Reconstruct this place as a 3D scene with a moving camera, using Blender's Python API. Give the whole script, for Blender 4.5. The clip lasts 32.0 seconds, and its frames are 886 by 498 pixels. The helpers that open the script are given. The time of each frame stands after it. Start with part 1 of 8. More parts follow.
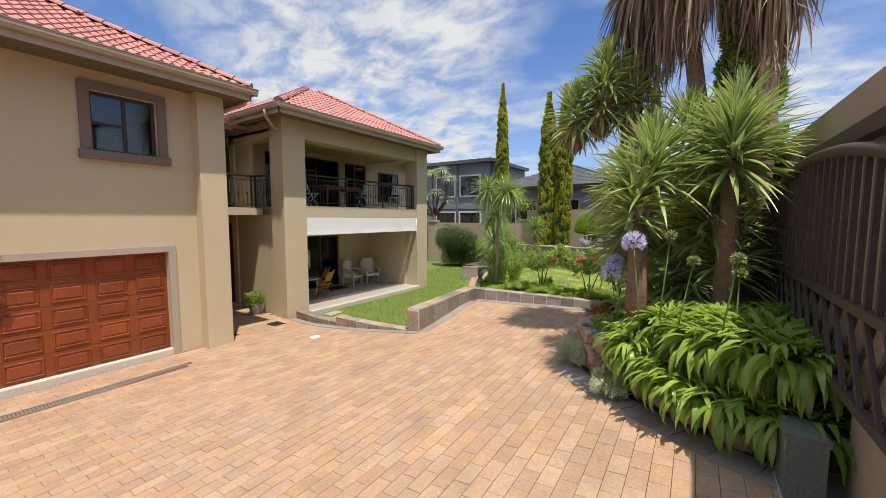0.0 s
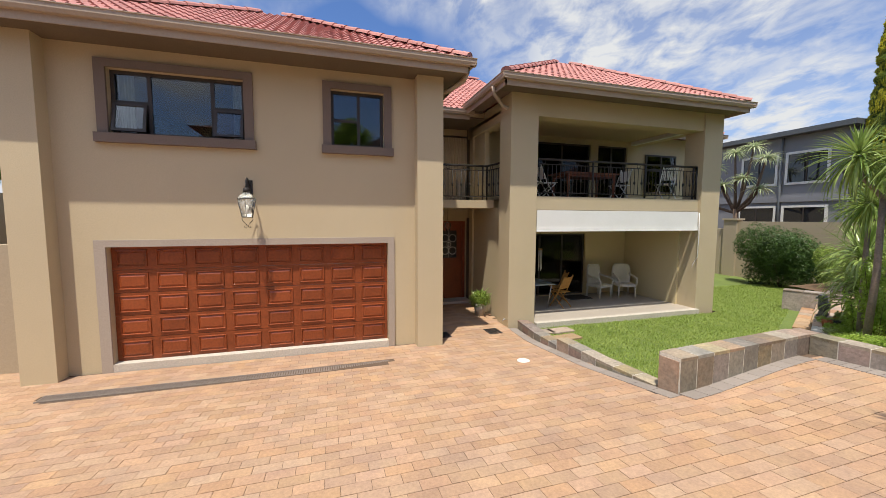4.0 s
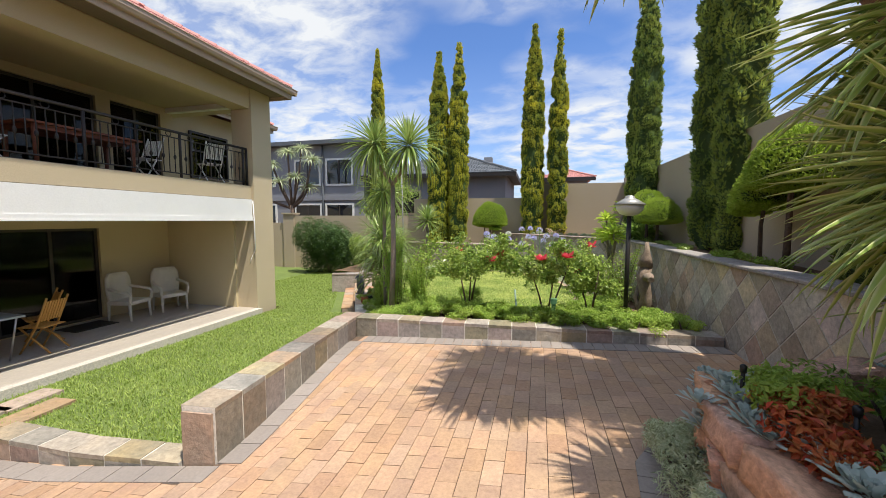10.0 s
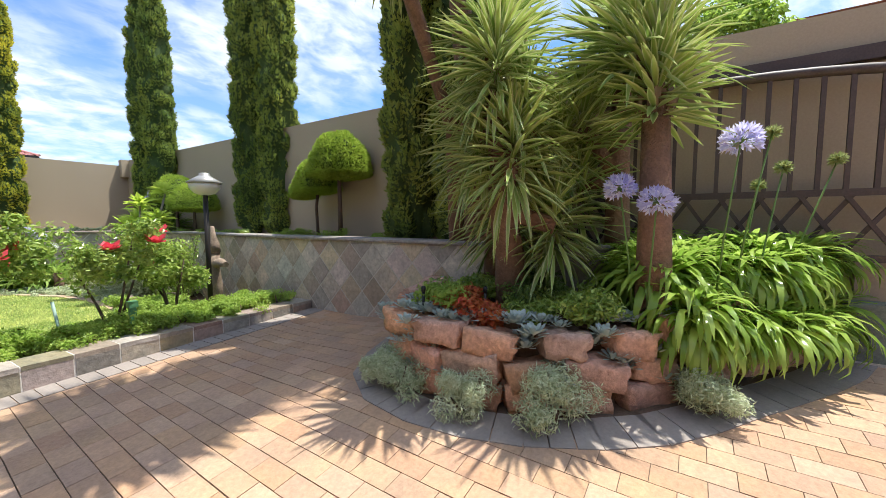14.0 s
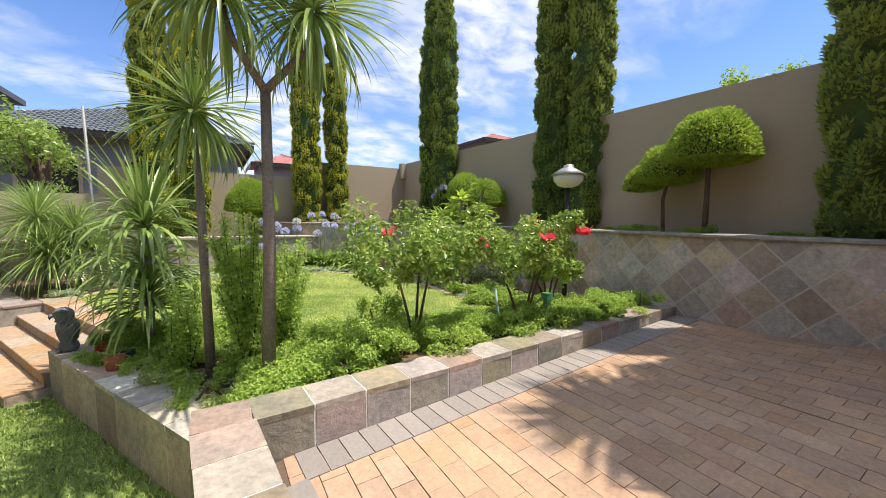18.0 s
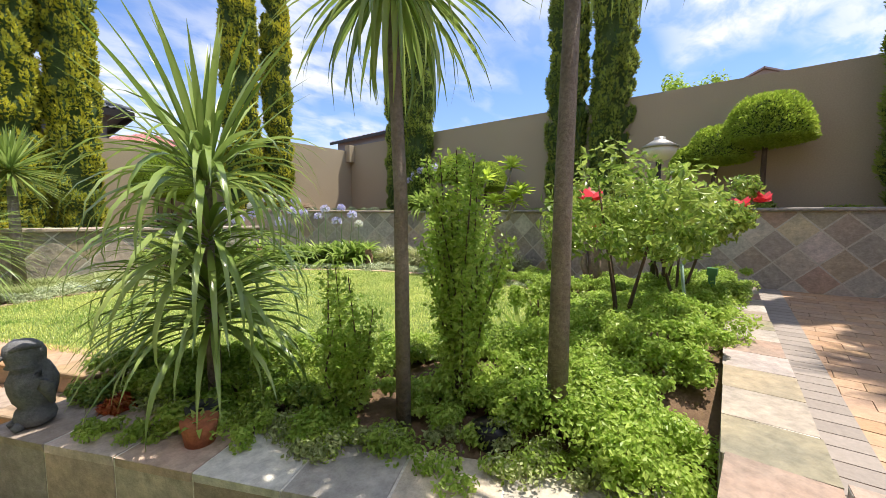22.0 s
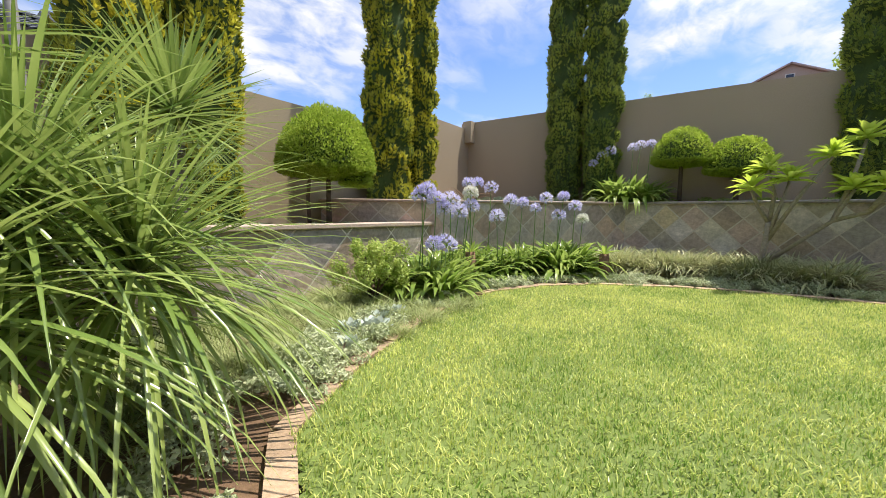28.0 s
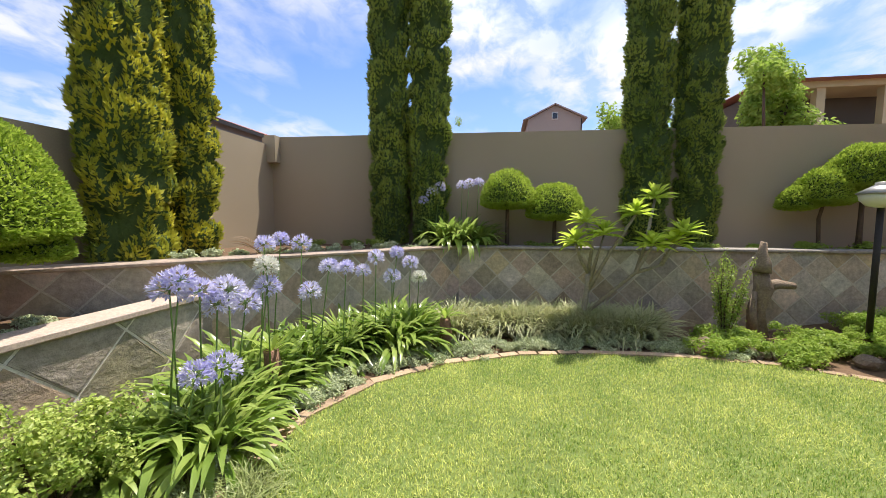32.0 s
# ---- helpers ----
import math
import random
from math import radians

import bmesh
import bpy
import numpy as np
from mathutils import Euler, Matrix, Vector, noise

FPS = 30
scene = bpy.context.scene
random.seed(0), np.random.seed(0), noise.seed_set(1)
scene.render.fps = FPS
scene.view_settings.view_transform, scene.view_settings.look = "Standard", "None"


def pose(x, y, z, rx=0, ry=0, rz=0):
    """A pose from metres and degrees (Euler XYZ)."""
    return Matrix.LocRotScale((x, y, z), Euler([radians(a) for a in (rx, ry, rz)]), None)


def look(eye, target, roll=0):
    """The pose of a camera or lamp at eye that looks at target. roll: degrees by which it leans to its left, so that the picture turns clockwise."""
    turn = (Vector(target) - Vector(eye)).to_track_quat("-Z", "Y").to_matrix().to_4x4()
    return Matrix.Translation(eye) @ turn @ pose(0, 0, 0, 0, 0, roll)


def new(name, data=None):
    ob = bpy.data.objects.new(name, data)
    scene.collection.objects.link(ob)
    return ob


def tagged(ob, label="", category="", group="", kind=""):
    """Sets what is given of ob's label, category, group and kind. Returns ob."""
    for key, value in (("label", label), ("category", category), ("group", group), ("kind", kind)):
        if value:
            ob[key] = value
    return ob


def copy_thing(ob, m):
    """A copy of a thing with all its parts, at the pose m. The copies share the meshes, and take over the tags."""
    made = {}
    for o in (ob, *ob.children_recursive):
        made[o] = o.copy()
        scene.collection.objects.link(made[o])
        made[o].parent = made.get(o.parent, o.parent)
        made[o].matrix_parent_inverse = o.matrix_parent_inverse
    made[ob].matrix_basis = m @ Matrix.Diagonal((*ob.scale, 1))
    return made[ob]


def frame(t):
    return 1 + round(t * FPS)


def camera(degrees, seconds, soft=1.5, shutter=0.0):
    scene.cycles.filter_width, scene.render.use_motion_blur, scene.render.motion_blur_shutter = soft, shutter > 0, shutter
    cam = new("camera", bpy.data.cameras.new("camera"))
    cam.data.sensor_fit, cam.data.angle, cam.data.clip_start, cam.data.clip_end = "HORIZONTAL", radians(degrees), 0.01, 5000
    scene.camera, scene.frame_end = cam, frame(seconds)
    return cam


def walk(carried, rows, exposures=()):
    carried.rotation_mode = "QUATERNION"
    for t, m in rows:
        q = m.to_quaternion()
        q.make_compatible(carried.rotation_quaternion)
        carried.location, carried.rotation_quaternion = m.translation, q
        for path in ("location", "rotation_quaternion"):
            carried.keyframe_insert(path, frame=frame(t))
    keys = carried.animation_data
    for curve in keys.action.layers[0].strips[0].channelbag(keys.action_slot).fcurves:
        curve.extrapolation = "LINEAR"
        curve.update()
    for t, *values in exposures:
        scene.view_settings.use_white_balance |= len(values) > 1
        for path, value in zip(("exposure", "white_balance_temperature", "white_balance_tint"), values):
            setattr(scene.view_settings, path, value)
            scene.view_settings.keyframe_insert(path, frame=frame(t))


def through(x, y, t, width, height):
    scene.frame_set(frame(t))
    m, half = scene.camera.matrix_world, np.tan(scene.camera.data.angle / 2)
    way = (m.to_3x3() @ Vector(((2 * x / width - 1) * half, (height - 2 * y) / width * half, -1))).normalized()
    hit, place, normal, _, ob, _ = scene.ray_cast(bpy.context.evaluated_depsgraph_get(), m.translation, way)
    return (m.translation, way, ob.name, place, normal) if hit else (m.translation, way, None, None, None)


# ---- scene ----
cam = camera(99.4, 32.0, 0.8)
METRES, EYE, TILT, LEAN, TURN = 20.0, 1.95, 0.0, 0.0, 33.9
ROWS = [
    (0.0, 0.0, 0.0, 0.0, 0.01, -4.68, -0.08),
    (0.5, 0.0007, 0.0164, -0.0007, 1.25, -4.84, 0.0),
    (1.0, 0.0027, 0.0337, -0.0014, 4.86, -4.88, -0.01),
    (1.5, 0.006, 0.051, -0.0023, 9.17, -4.96, -0.15),
    (2.0, 0.0062, 0.0678, -0.0038, 14.82, -4.82, -0.14),
    (2.5, 0.0089, 0.0837, -0.005, 20.03, -4.81, -0.04),
    (3.0, 0.0111, 0.099, -0.0074, 25.19, -4.85, -0.16),
    (3.5, 0.0073, 0.1123, -0.0089, 31.78, -4.69, 0.0),
    (4.0, 0.0052, 0.1229, -0.0091, 39.46, -4.71, -0.2),
    (4.5, 0.0077, 0.1333, -0.0077, 45.73, -4.61, -0.44),
    (6.5, 0.0089, 0.1689, -0.0103, 42.23, -4.67, -0.27),
    (7.0, 0.0123, 0.1796, -0.0117, 35.27, -4.73, -0.08),
    (7.5, 0.0142, 0.1907, -0.0129, 24.88, -4.71, -0.19),
    (8.0, 0.018, 0.2019, -0.0138, 15.72, -4.68, -0.16),
    (8.5, 0.0218, 0.2131, -0.0154, 8.4, -4.65, -0.23),
    (9.0, 0.0197, 0.2225, -0.0178, 0.86, -4.61, -0.19),
    (9.5, 0.0157, 0.2306, -0.02, -8.2, -4.56, -0.31),
    (10.0, 0.0118, 0.2366, -0.0236, -19.58, -4.46, -0.18),
    (10.5, 0.0071, 0.241, -0.0252, -33.07, -4.36, -0.15),
    (11.0, 0.0028, 0.2449, -0.0283, -49.91, -4.35, -0.14),
    (11.5, -0.0006, 0.2519, -0.0323, -64.9, -4.4, 0.18),
    (12.0, -0.0059, 0.2605, -0.0336, -72.96, -4.45, 0.16),
    (12.5, -0.0127, 0.268, -0.0357, -79.25, -4.39, 0.18),
    (13.0, -0.016, 0.2774, -0.0375, -85.48, -4.36, 0.1),
    (13.5, -0.0187, 0.288, -0.0386, -89.17, -4.42, 0.11),
    (14.0, -0.0233, 0.3014, -0.0385, -90.34, -4.47, 0.19),
    (14.5, -0.0247, 0.3307, -0.0393, -84.66, -4.43, -0.01),
    (15.0, -0.026, 0.3455, -0.0394, -81.68, -4.47, -0.17),
    (15.5, -0.0282, 0.3624, -0.04, -78.45, -4.56, -0.08),
    (17.5, -0.0291, 0.4254, -0.0432, -65.14, -4.62, -0.5),
    (18.0, -0.027, 0.4427, -0.0421, -65.19, -4.77, -0.47),
    (18.5, -0.0261, 0.455, -0.0416, -66.43, -4.7, -0.41),
    (19.0, -0.026, 0.467, -0.0455, -70.21, -4.57, -0.29),
    (19.5, -0.0225, 0.4841, -0.0504, -73.61, -4.61, -0.08),
    (20.0, -0.0218, 0.5045, -0.0518, -74.63, -4.64, -0.16),
    (20.5, -0.0195, 0.5245, -0.0524, -76.33, -4.63, -0.4),
    (21.0, -0.0162, 0.5458, -0.0546, -78.93, -4.79, -0.4),
    (21.5, -0.0163, 0.5693, -0.057, -81.56, -4.79, -0.32),
    (22.0, -0.0173, 0.5925, -0.059, -83.52, -4.81, -0.35),
    (22.5, -0.017, 0.6142, -0.0607, -83.47, -4.87, -0.44),
    (23.0, -0.0195, 0.6351, -0.0596, -83.13, -4.85, -0.32),
    (23.5, -0.0183, 0.6578, -0.0602, -83.11, -4.91, -0.37),
    (24.0, -0.0133, 0.6824, -0.0604, -83.07, -5.03, -0.34),
    (24.5, -0.0084, 0.707, -0.0609, -82.92, -5.05, -0.41),
    (25.0, 0.0012, 0.7302, -0.0632, -82.83, -5.14, -0.44),
    (25.5, 0.0116, 0.7529, -0.0621, -83.0, -5.24, -0.43),
    (27.5, 0.0651, 0.836, -0.0626, -88.75, -5.22, -0.41),
    (28.0, 0.0844, 0.8443, -0.0641, -88.63, -5.25, -0.37),
    (28.5, 0.1017, 0.8501, -0.0621, -88.57, -5.22, -0.29),
    (29.0, 0.1161, 0.8556, -0.0549, -89.79, -5.22, -0.29),
    (29.5, 0.1291, 0.8534, -0.0499, -92.06, -5.03, -0.18),
    (30.0, 0.142, 0.8479, -0.0421, -94.11, -5.17, -0.24),
    (30.5, 0.1525, 0.8435, -0.037, -97.3, -5.05, -0.18),
    (31.0, 0.1574, 0.8396, -0.0319, -103.63, -4.84, -0.22),
    (31.5, 0.1594, 0.8352, -0.0293, -109.78, -4.71, -0.14),
    (32.0, 0.1585, 0.8306, -0.0269, -115.08, -4.65, -0.03),
]
walk(cam, [(t, pose(0, 0, EYE, TILT, LEAN, TURN) @ pose(METRES * x, METRES * y, METRES * z, 90 + pitch, roll, yaw)) for t, x, y, z, yaw, pitch, roll in ROWS], [(0, 0.70, 6650, 10), (10, 0.92, 6500, 10), (12.5, 1.38, 6150, 8), (17, 1.09, 6400, 10), (22, 1.20, 6650, 11), (26, 1.14, 6700, 12), (32, 1.10, 6700, 12)])

# ---- world, sun ----
SUN_EL, SUN_AZ = radians(69.8), radians(122)  # azimuth of the sun, measured from +y towards +x
world = bpy.data.worlds.new("world")
scene.world = world
world.use_nodes = True
wn = world.node_tree.nodes
sky = wn.new("ShaderNodeTexSky")
sky.sky_type, sky.sun_disc = "NISHITA", False
sky.sun_elevation, sky.sun_rotation = SUN_EL, SUN_AZ
bg = wn["Background"]
bg.inputs["Strength"].default_value = 0.15
wl = world.node_tree.links.new


def wnode(kind, operation="", **values):
    n = wn.new(kind)
    if operation:
        n.operation = operation
    for key, value in values.items():
        n.inputs[key.replace("_", " ")].default_value = value
    return n


# thin cloud: a broken sheet of small puffs and larger soft veils at one height
toward = wnode("ShaderNodeTexCoord")
xyz = wnode("ShaderNodeSeparateXYZ")
wl(toward.outputs["Generated"], xyz.inputs[0])
lift = wnode("ShaderNodeMath", "MAXIMUM")
lift.inputs[1].default_value = 0.0
wl(xyz.outputs["Z"], lift.inputs[0])
lift2 = wnode("ShaderNodeMath", "ADD")
lift2.inputs[1].default_value = 0.22
wl(lift.outputs[0], lift2.inputs[0])
plane = wnode("ShaderNodeVectorMath", "DIVIDE")
wl(toward.outputs["Generated"], plane.inputs[0])
wl(lift2.outputs[0], plane.inputs[1])
stretch = wnode("ShaderNodeMapping")
stretch.inputs["Rotation"].default_value = (0, 0, 0.5)
stretch.inputs["Scale"].default_value = (1.0, 1.35, 0.0)
wl(plane.outputs[0], stretch.inputs["Vector"])
veil = wnode("ShaderNodeTexNoise", Scale=0.9, Detail=3.0, Roughness=0.5, Distortion=0.3)
puff = wnode("ShaderNodeTexNoise", Scale=6.0, Detail=6.0, Roughness=0.58, Distortion=0.3)
for n in (veil, puff):
    wl(stretch.outputs[0], n.inputs["Vector"])
veil_mask = wnode("ShaderNodeMapRange", From_Min=0.40, From_Max=0.57)
puff_mask = wnode("ShaderNodeMapRange", From_Min=0.38, From_Max=0.60, To_Min=0.28, To_Max=1.0)
wl(veil.outputs["Fac"], veil_mask.inputs["Value"])
wl(puff.outputs["Fac"], puff_mask.inputs["Value"])
cover = wnode("ShaderNodeMath", "MULTIPLY")
wl(veil_mask.outputs[0], cover.inputs[0])
wl(puff_mask.outputs[0], cover.inputs[1])
# whiter near the skyline
haze = wnode("ShaderNodeMapRange", From_Min=0.0, From_Max=0.40, To_Min=0.22, To_Max=0.0)
wl(xyz.outputs["Z"], haze.inputs["Value"])
most = wnode("ShaderNodeMath", "MAXIMUM")
wl(cover.outputs[0], most.inputs[0])
wl(haze.outputs[0], most.inputs[1])
sky_mix = wnode("ShaderNodeMix")
sky_mix.data_type = "RGBA"
# cloud is brightest round the sun
near = wnode("ShaderNodeVectorMath", "DOT_PRODUCT")
near.inputs[1].default_value = (math.sin(SUN_AZ) * math.cos(SUN_EL), math.cos(SUN_AZ) * math.cos(SUN_EL), math.sin(SUN_EL))
wl(toward.outputs["Generated"], near.inputs[0])
glare = wnode("ShaderNodeMapRange", From_Min=0.62, From_Max=1.0, To_Min=1.0, To_Max=2.4)
wl(near.outputs["Value"], glare.inputs["Value"])
white = wnode("ShaderNodeVectorMath", "SCALE")
white.inputs[0].default_value = (3.15, 3.25, 3.35)
wl(glare.outputs[0], white.inputs["Scale"])
wl(white.outputs[0], sky_mix.inputs[7])
wl(most.outputs[0], sky_mix.inputs[0])
deep = wnode("ShaderNodeVectorMath", "MULTIPLY")
deep.inputs[1].default_value = (0.36, 0.48, 0.68)
wl(sky.outputs[0], deep.inputs[0])
wl(deep.outputs[0], sky_mix.inputs[6])
wl(sky_mix.outputs[2], bg.inputs["Color"])
sun = new("sun", bpy.data.lights.new("sun", "SUN"))
sun.data.energy, sun.data.angle, sun.data.color = 3.3, radians(0.6), (1.0, 0.94, 0.83)
sun.matrix_world = look((0, 0, 30), (-30 * math.sin(SUN_AZ) / math.tan(SUN_EL), -30 * math.cos(SUN_AZ) / math.tan(SUN_EL), 0))


# ---- building blocks ----
def part(name, bm, material, parent=None, label=""):
    """Links a bmesh as one mesh object, under a thing where one is given."""
    me = bpy.data.meshes.new(name)
    bm.to_mesh(me)
    bm.free()
    if material:
        me.materials.append(material)
    ob = new(name, me)
    if parent:
        ob.parent = parent
    if label:
        ob["label"] = label
    return ob


def thing(name, label, category, at=(0, 0, 0), rz=0, group="", kind=""):
    ob = new(name)
    ob.matrix_basis = pose(*at, 0, 0, rz)
    return tagged(ob, label, category, group, kind)


def box(bm, x0, y0, z0, x1, y1, z1, m=None):
    """A box between two corners, added to bm."""
    vs = [bm.verts.new((x, y, z)) for z in (z0, z1) for x, y in ((x0, y0), (x1, y0), (x1, y1), (x0, y1))]
    for f in ((0, 3, 2, 1), (4, 5, 6, 7), (0, 1, 5, 4), (1, 2, 6, 5), (2, 3, 7, 6), (3, 0, 4, 7)):
        bm.faces.new([vs[i] for i in f])
    if m:
        bmesh.ops.transform(bm, matrix=m, verts=vs)
    return vs


def boxes(*some):
    bm = bmesh.new()
    for b in some:
        box(bm, *b)
    return bm


def soft(bm, width=0.01, segments=1):
    """Rounds all the sharp edges."""
    bmesh.ops.bevel(bm, geom=[e for e in bm.edges if e.is_manifold and e.calc_face_angle(0) > 0.5], offset=width, segments=segments, affect="EDGES", profile=0.6)
    return bm


def tube(bm, points, radii, sides=6, cap=True):
    """A round bar along points."""
    rings, n = [], len(points)
    pts = [Vector(p) for p in points]
    for i, p in enumerate(pts):
        d = (pts[min(i + 1, n - 1)] - pts[max(i - 1, 0)]).normalized()
        a = d.orthogonal().normalized() if abs(d.z) > 0.95 else d.cross(Vector((0, 0, 1))).normalized()
        if abs(d.z) > 0.95:
            a = (Vector((1, 0, 0)) - d * d.x).normalized()
        b = d.cross(a)
        r = radii[i] if isinstance(radii, (list, tuple)) else radii
        rings.append([bm.verts.new(p + r * (math.cos(2 * math.pi * k / sides) * a + math.sin(2 * math.pi * k / sides) * b)) for k in range(sides)])
    for i in range(n - 1):
        for k in range(sides):
            f = bm.faces.new((rings[i][k], rings[i][(k + 1) % sides], rings[i + 1][(k + 1) % sides], rings[i + 1][k]))
            f.smooth = True
    if cap:
        bm.faces.new(rings[0][::-1])
        bm.faces.new(rings[-1])
    return bm


def lathe(bm, profile, sides=16, at=(0, 0, 0)):
    """A turned shape from (radius, height) pairs."""
    return tube(bm, [(at[0], at[1], at[2] + z) for _, z in profile], [r for r, _ in profile], sides)


# ---- materials ----
def mat(name, base, rough=0.7, spec=0.3, metal=0.0):
    m = bpy.data.materials.new(name)
    m.use_nodes = True
    b = m.node_tree.nodes["Principled BSDF"]
    b.inputs["Base Color"].default_value = (*base, 1)
    b.inputs["Roughness"].default_value = rough
    b.inputs["Specular IOR Level"].default_value = spec
    b.inputs["Metallic"].default_value = metal
    return m


def node(m, kind, **values):
    n = m.node_tree.nodes.new(kind)
    for key, value in values.items():
        n.inputs[key.replace("_", " ")].default_value = value
    return n


def worn(name, base, other, rough=0.75, scale=1.2, fine=40.0, bump=0.15, piece=0.0, spec=0.3, amount=0.6, fine_amount=0.25, object_space=False, hue=0.0, fade=0.0):
    """A surface whose colour drifts between two colours at a large scale, with a finer grain and relief;
    piece: how far single pieces differ in brightness."""
    m = mat(name, base, rough, spec)
    nt, link = m.node_tree, m.node_tree.links.new
    b = nt.nodes["Principled BSDF"]
    co = nt.nodes.new("ShaderNodeTexCoord").outputs["Object"] if object_space else nt.nodes.new("ShaderNodeNewGeometry").outputs["Position"]
    big = node(m, "ShaderNodeTexNoise", Scale=scale, Detail=5.0, Roughness=0.6)
    small = node(m, "ShaderNodeTexNoise", Scale=fine, Detail=4.0, Roughness=0.7)
    for n in (big, small):
        link(co, n.inputs["Vector"])
    ramp = node(m, "ShaderNodeMapRange", From_Min=0.35, From_Max=0.68, To_Max=amount)
    link(big.outputs["Fac"], ramp.inputs["Value"])
    mix = nt.nodes.new("ShaderNodeMix")
    mix.data_type = "RGBA"
    mix.inputs[6].default_value, mix.inputs[7].default_value = (*base, 1), (*other, 1)
    link(ramp.outputs[0], mix.inputs[0])
    out = mix.outputs[2]
    grain = node(m, "ShaderNodeMapRange", From_Min=0.3, From_Max=0.7, To_Min=1 - fine_amount, To_Max=1 + fine_amount)
    link(small.outputs["Fac"], grain.inputs["Value"])
    bright = grain.outputs[0]
    if piece:
        info = nt.nodes.new("ShaderNodeObjectInfo")
        vary = node(m, "ShaderNodeMapRange", To_Min=1 - piece, To_Max=1 + piece)
        link(info.outputs["Random"], vary.inputs["Value"])
        times = nt.nodes.new("ShaderNodeMath")
        times.operation = "MULTIPLY"
        link(bright, times.inputs[0])
        link(vary.outputs[0], times.inputs[1])
        bright = times.outputs[0]
    hsv = nt.nodes.new("ShaderNodeHueSaturation")
    link(out, hsv.inputs["Color"])
    link(bright, hsv.inputs["Value"])
    if piece and (hue or fade):
        for socket, far, phase in (("Hue", hue, 7.31), ("Saturation", fade, 13.7)):
            more, part_ = nt.nodes.new("ShaderNodeMath"), nt.nodes.new("ShaderNodeMath")
            more.operation, part_.operation = "MULTIPLY", "FRACT"
            more.inputs[1].default_value = phase
            link(vary.inputs["Value"].links[0].from_socket, more.inputs[0])
            link(more.outputs[0], part_.inputs[0])
            drift = node(m, "ShaderNodeMapRange", To_Min=(0.5 if socket == "Hue" else 1.0) - far, To_Max=(0.5 if socket == "Hue" else 1.0) + far)
            link(part_.outputs[0], drift.inputs["Value"])
            link(drift.outputs[0], hsv.inputs[socket])
            m[socket] = more.name
    link(hsv.outputs[0], b.inputs["Base Color"])
    if bump:
        bp = node(m, "ShaderNodeBump", Strength=bump, Distance=0.02)
        link(small.outputs["Fac"], bp.inputs["Height"])
        link(bp.outputs[0], b.inputs["Normal"])
    return m


PLASTER = worn("plaster", (0.54, 0.445, 0.295), (0.48, 0.395, 0.26), 0.85, 0.5, 60, 0.08, fine_amount=0.08)
TRIM = worn("plaster_trim", (0.20, 0.15, 0.12), (0.17, 0.13, 0.105), 0.8, 0.8, 50, 0.06, fine_amount=0.1)
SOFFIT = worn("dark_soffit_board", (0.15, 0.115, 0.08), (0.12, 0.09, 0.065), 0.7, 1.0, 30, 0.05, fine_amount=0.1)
FASCIA = worn("fascia_paint", (0.42, 0.33, 0.25), (0.37, 0.29, 0.22), 0.5, 1.0, 30, 0.02, fine_amount=0.06)
ROOF = worn("roof_tile", (0.48, 0.22, 0.19), (0.40, 0.165, 0.14), 0.6, 0.9, 30, 0.1, piece=0.12, fine_amount=0.15)
WOOD = worn("stained_wood", (0.27, 0.062, 0.018), (0.17, 0.035, 0.010), 0.35, 2.5, 25, 0.05, piece=0.15, spec=0.5)
PAVER = worn("clay_paver", (0.44, 0.285, 0.175), (0.30, 0.195, 0.145), 0.85, 2.6, 35, 0.2, piece=0.10, hue=0.004, fade=0.08, fine_amount=0.16)
JOINT = worn("paver_sand", (0.14, 0.095, 0.065), (0.10, 0.07, 0.05), 0.95, 1.5, 60, 0.2)
GREYPAVER = worn("grey_paver", (0.29, 0.25, 0.22), (0.23, 0.20, 0.18), 0.85, 0.9, 35, 0.15, piece=0.10, fine_amount=0.10)
SLATE = worn("slate", (0.33, 0.265, 0.205), (0.205, 0.185, 0.155), 0.65, 3.4, 18, 0.45, piece=0.3, hue=0.035, fade=0.5, amount=0.8)
WALLSLATE = worn("wall_slate", (0.50, 0.415, 0.335), (0.31, 0.275, 0.235), 0.7, 3.4, 16, 0.6, piece=0.28, hue=0.03, fade=0.5, amount=0.8)
GRASS = worn("lawn_soil", (0.15, 0.20, 0.05), (0.09, 0.13, 0.035), 0.9, 1.5, 60, 0.3)
SOIL = worn("soil", (0.16, 0.10, 0.06), (0.10, 0.065, 0.04), 0.95, 2.0, 30, 0.5)
WALLPAINT = worn("boundary_plaster", (0.42, 0.345, 0.245), (0.37, 0.30, 0.21), 0.9, 0.4, 50, 0.1, fine_amount=0.08)
DARK = worn("dark_metal", (0.025, 0.022, 0.02), (0.035, 0.03, 0.026), 0.5, 5, 60, 0.03)
GLASS = mat("window_glass", (0.02, 0.022, 0.025), 0.03, 0.8)
WHITE = worn("white_canvas", (0.80, 0.79, 0.76), (0.74, 0.73, 0.70), 0.7, 1.5, 40, 0.03, fine_amount=0.04)


# ---- the lie of the land ----
def ground_z(x, y):
    z = 0.104 * x + 0.013 * y - 0.104
    w = max(0.0, min(1.0, (y - 6.5) / 2.5)) * max(0.0, min(1.0, (x + 6.5) / 1.5))
    w = w * w * (3 - 2 * w)
    z = z * (1 - w) + (0.033 * x - 0.20) * w  # the drive levels out before the kerb
    low = -0.90
    return low + math.log(1 + math.exp(max(-60, min(60, (z - low) * 18)))) / 18


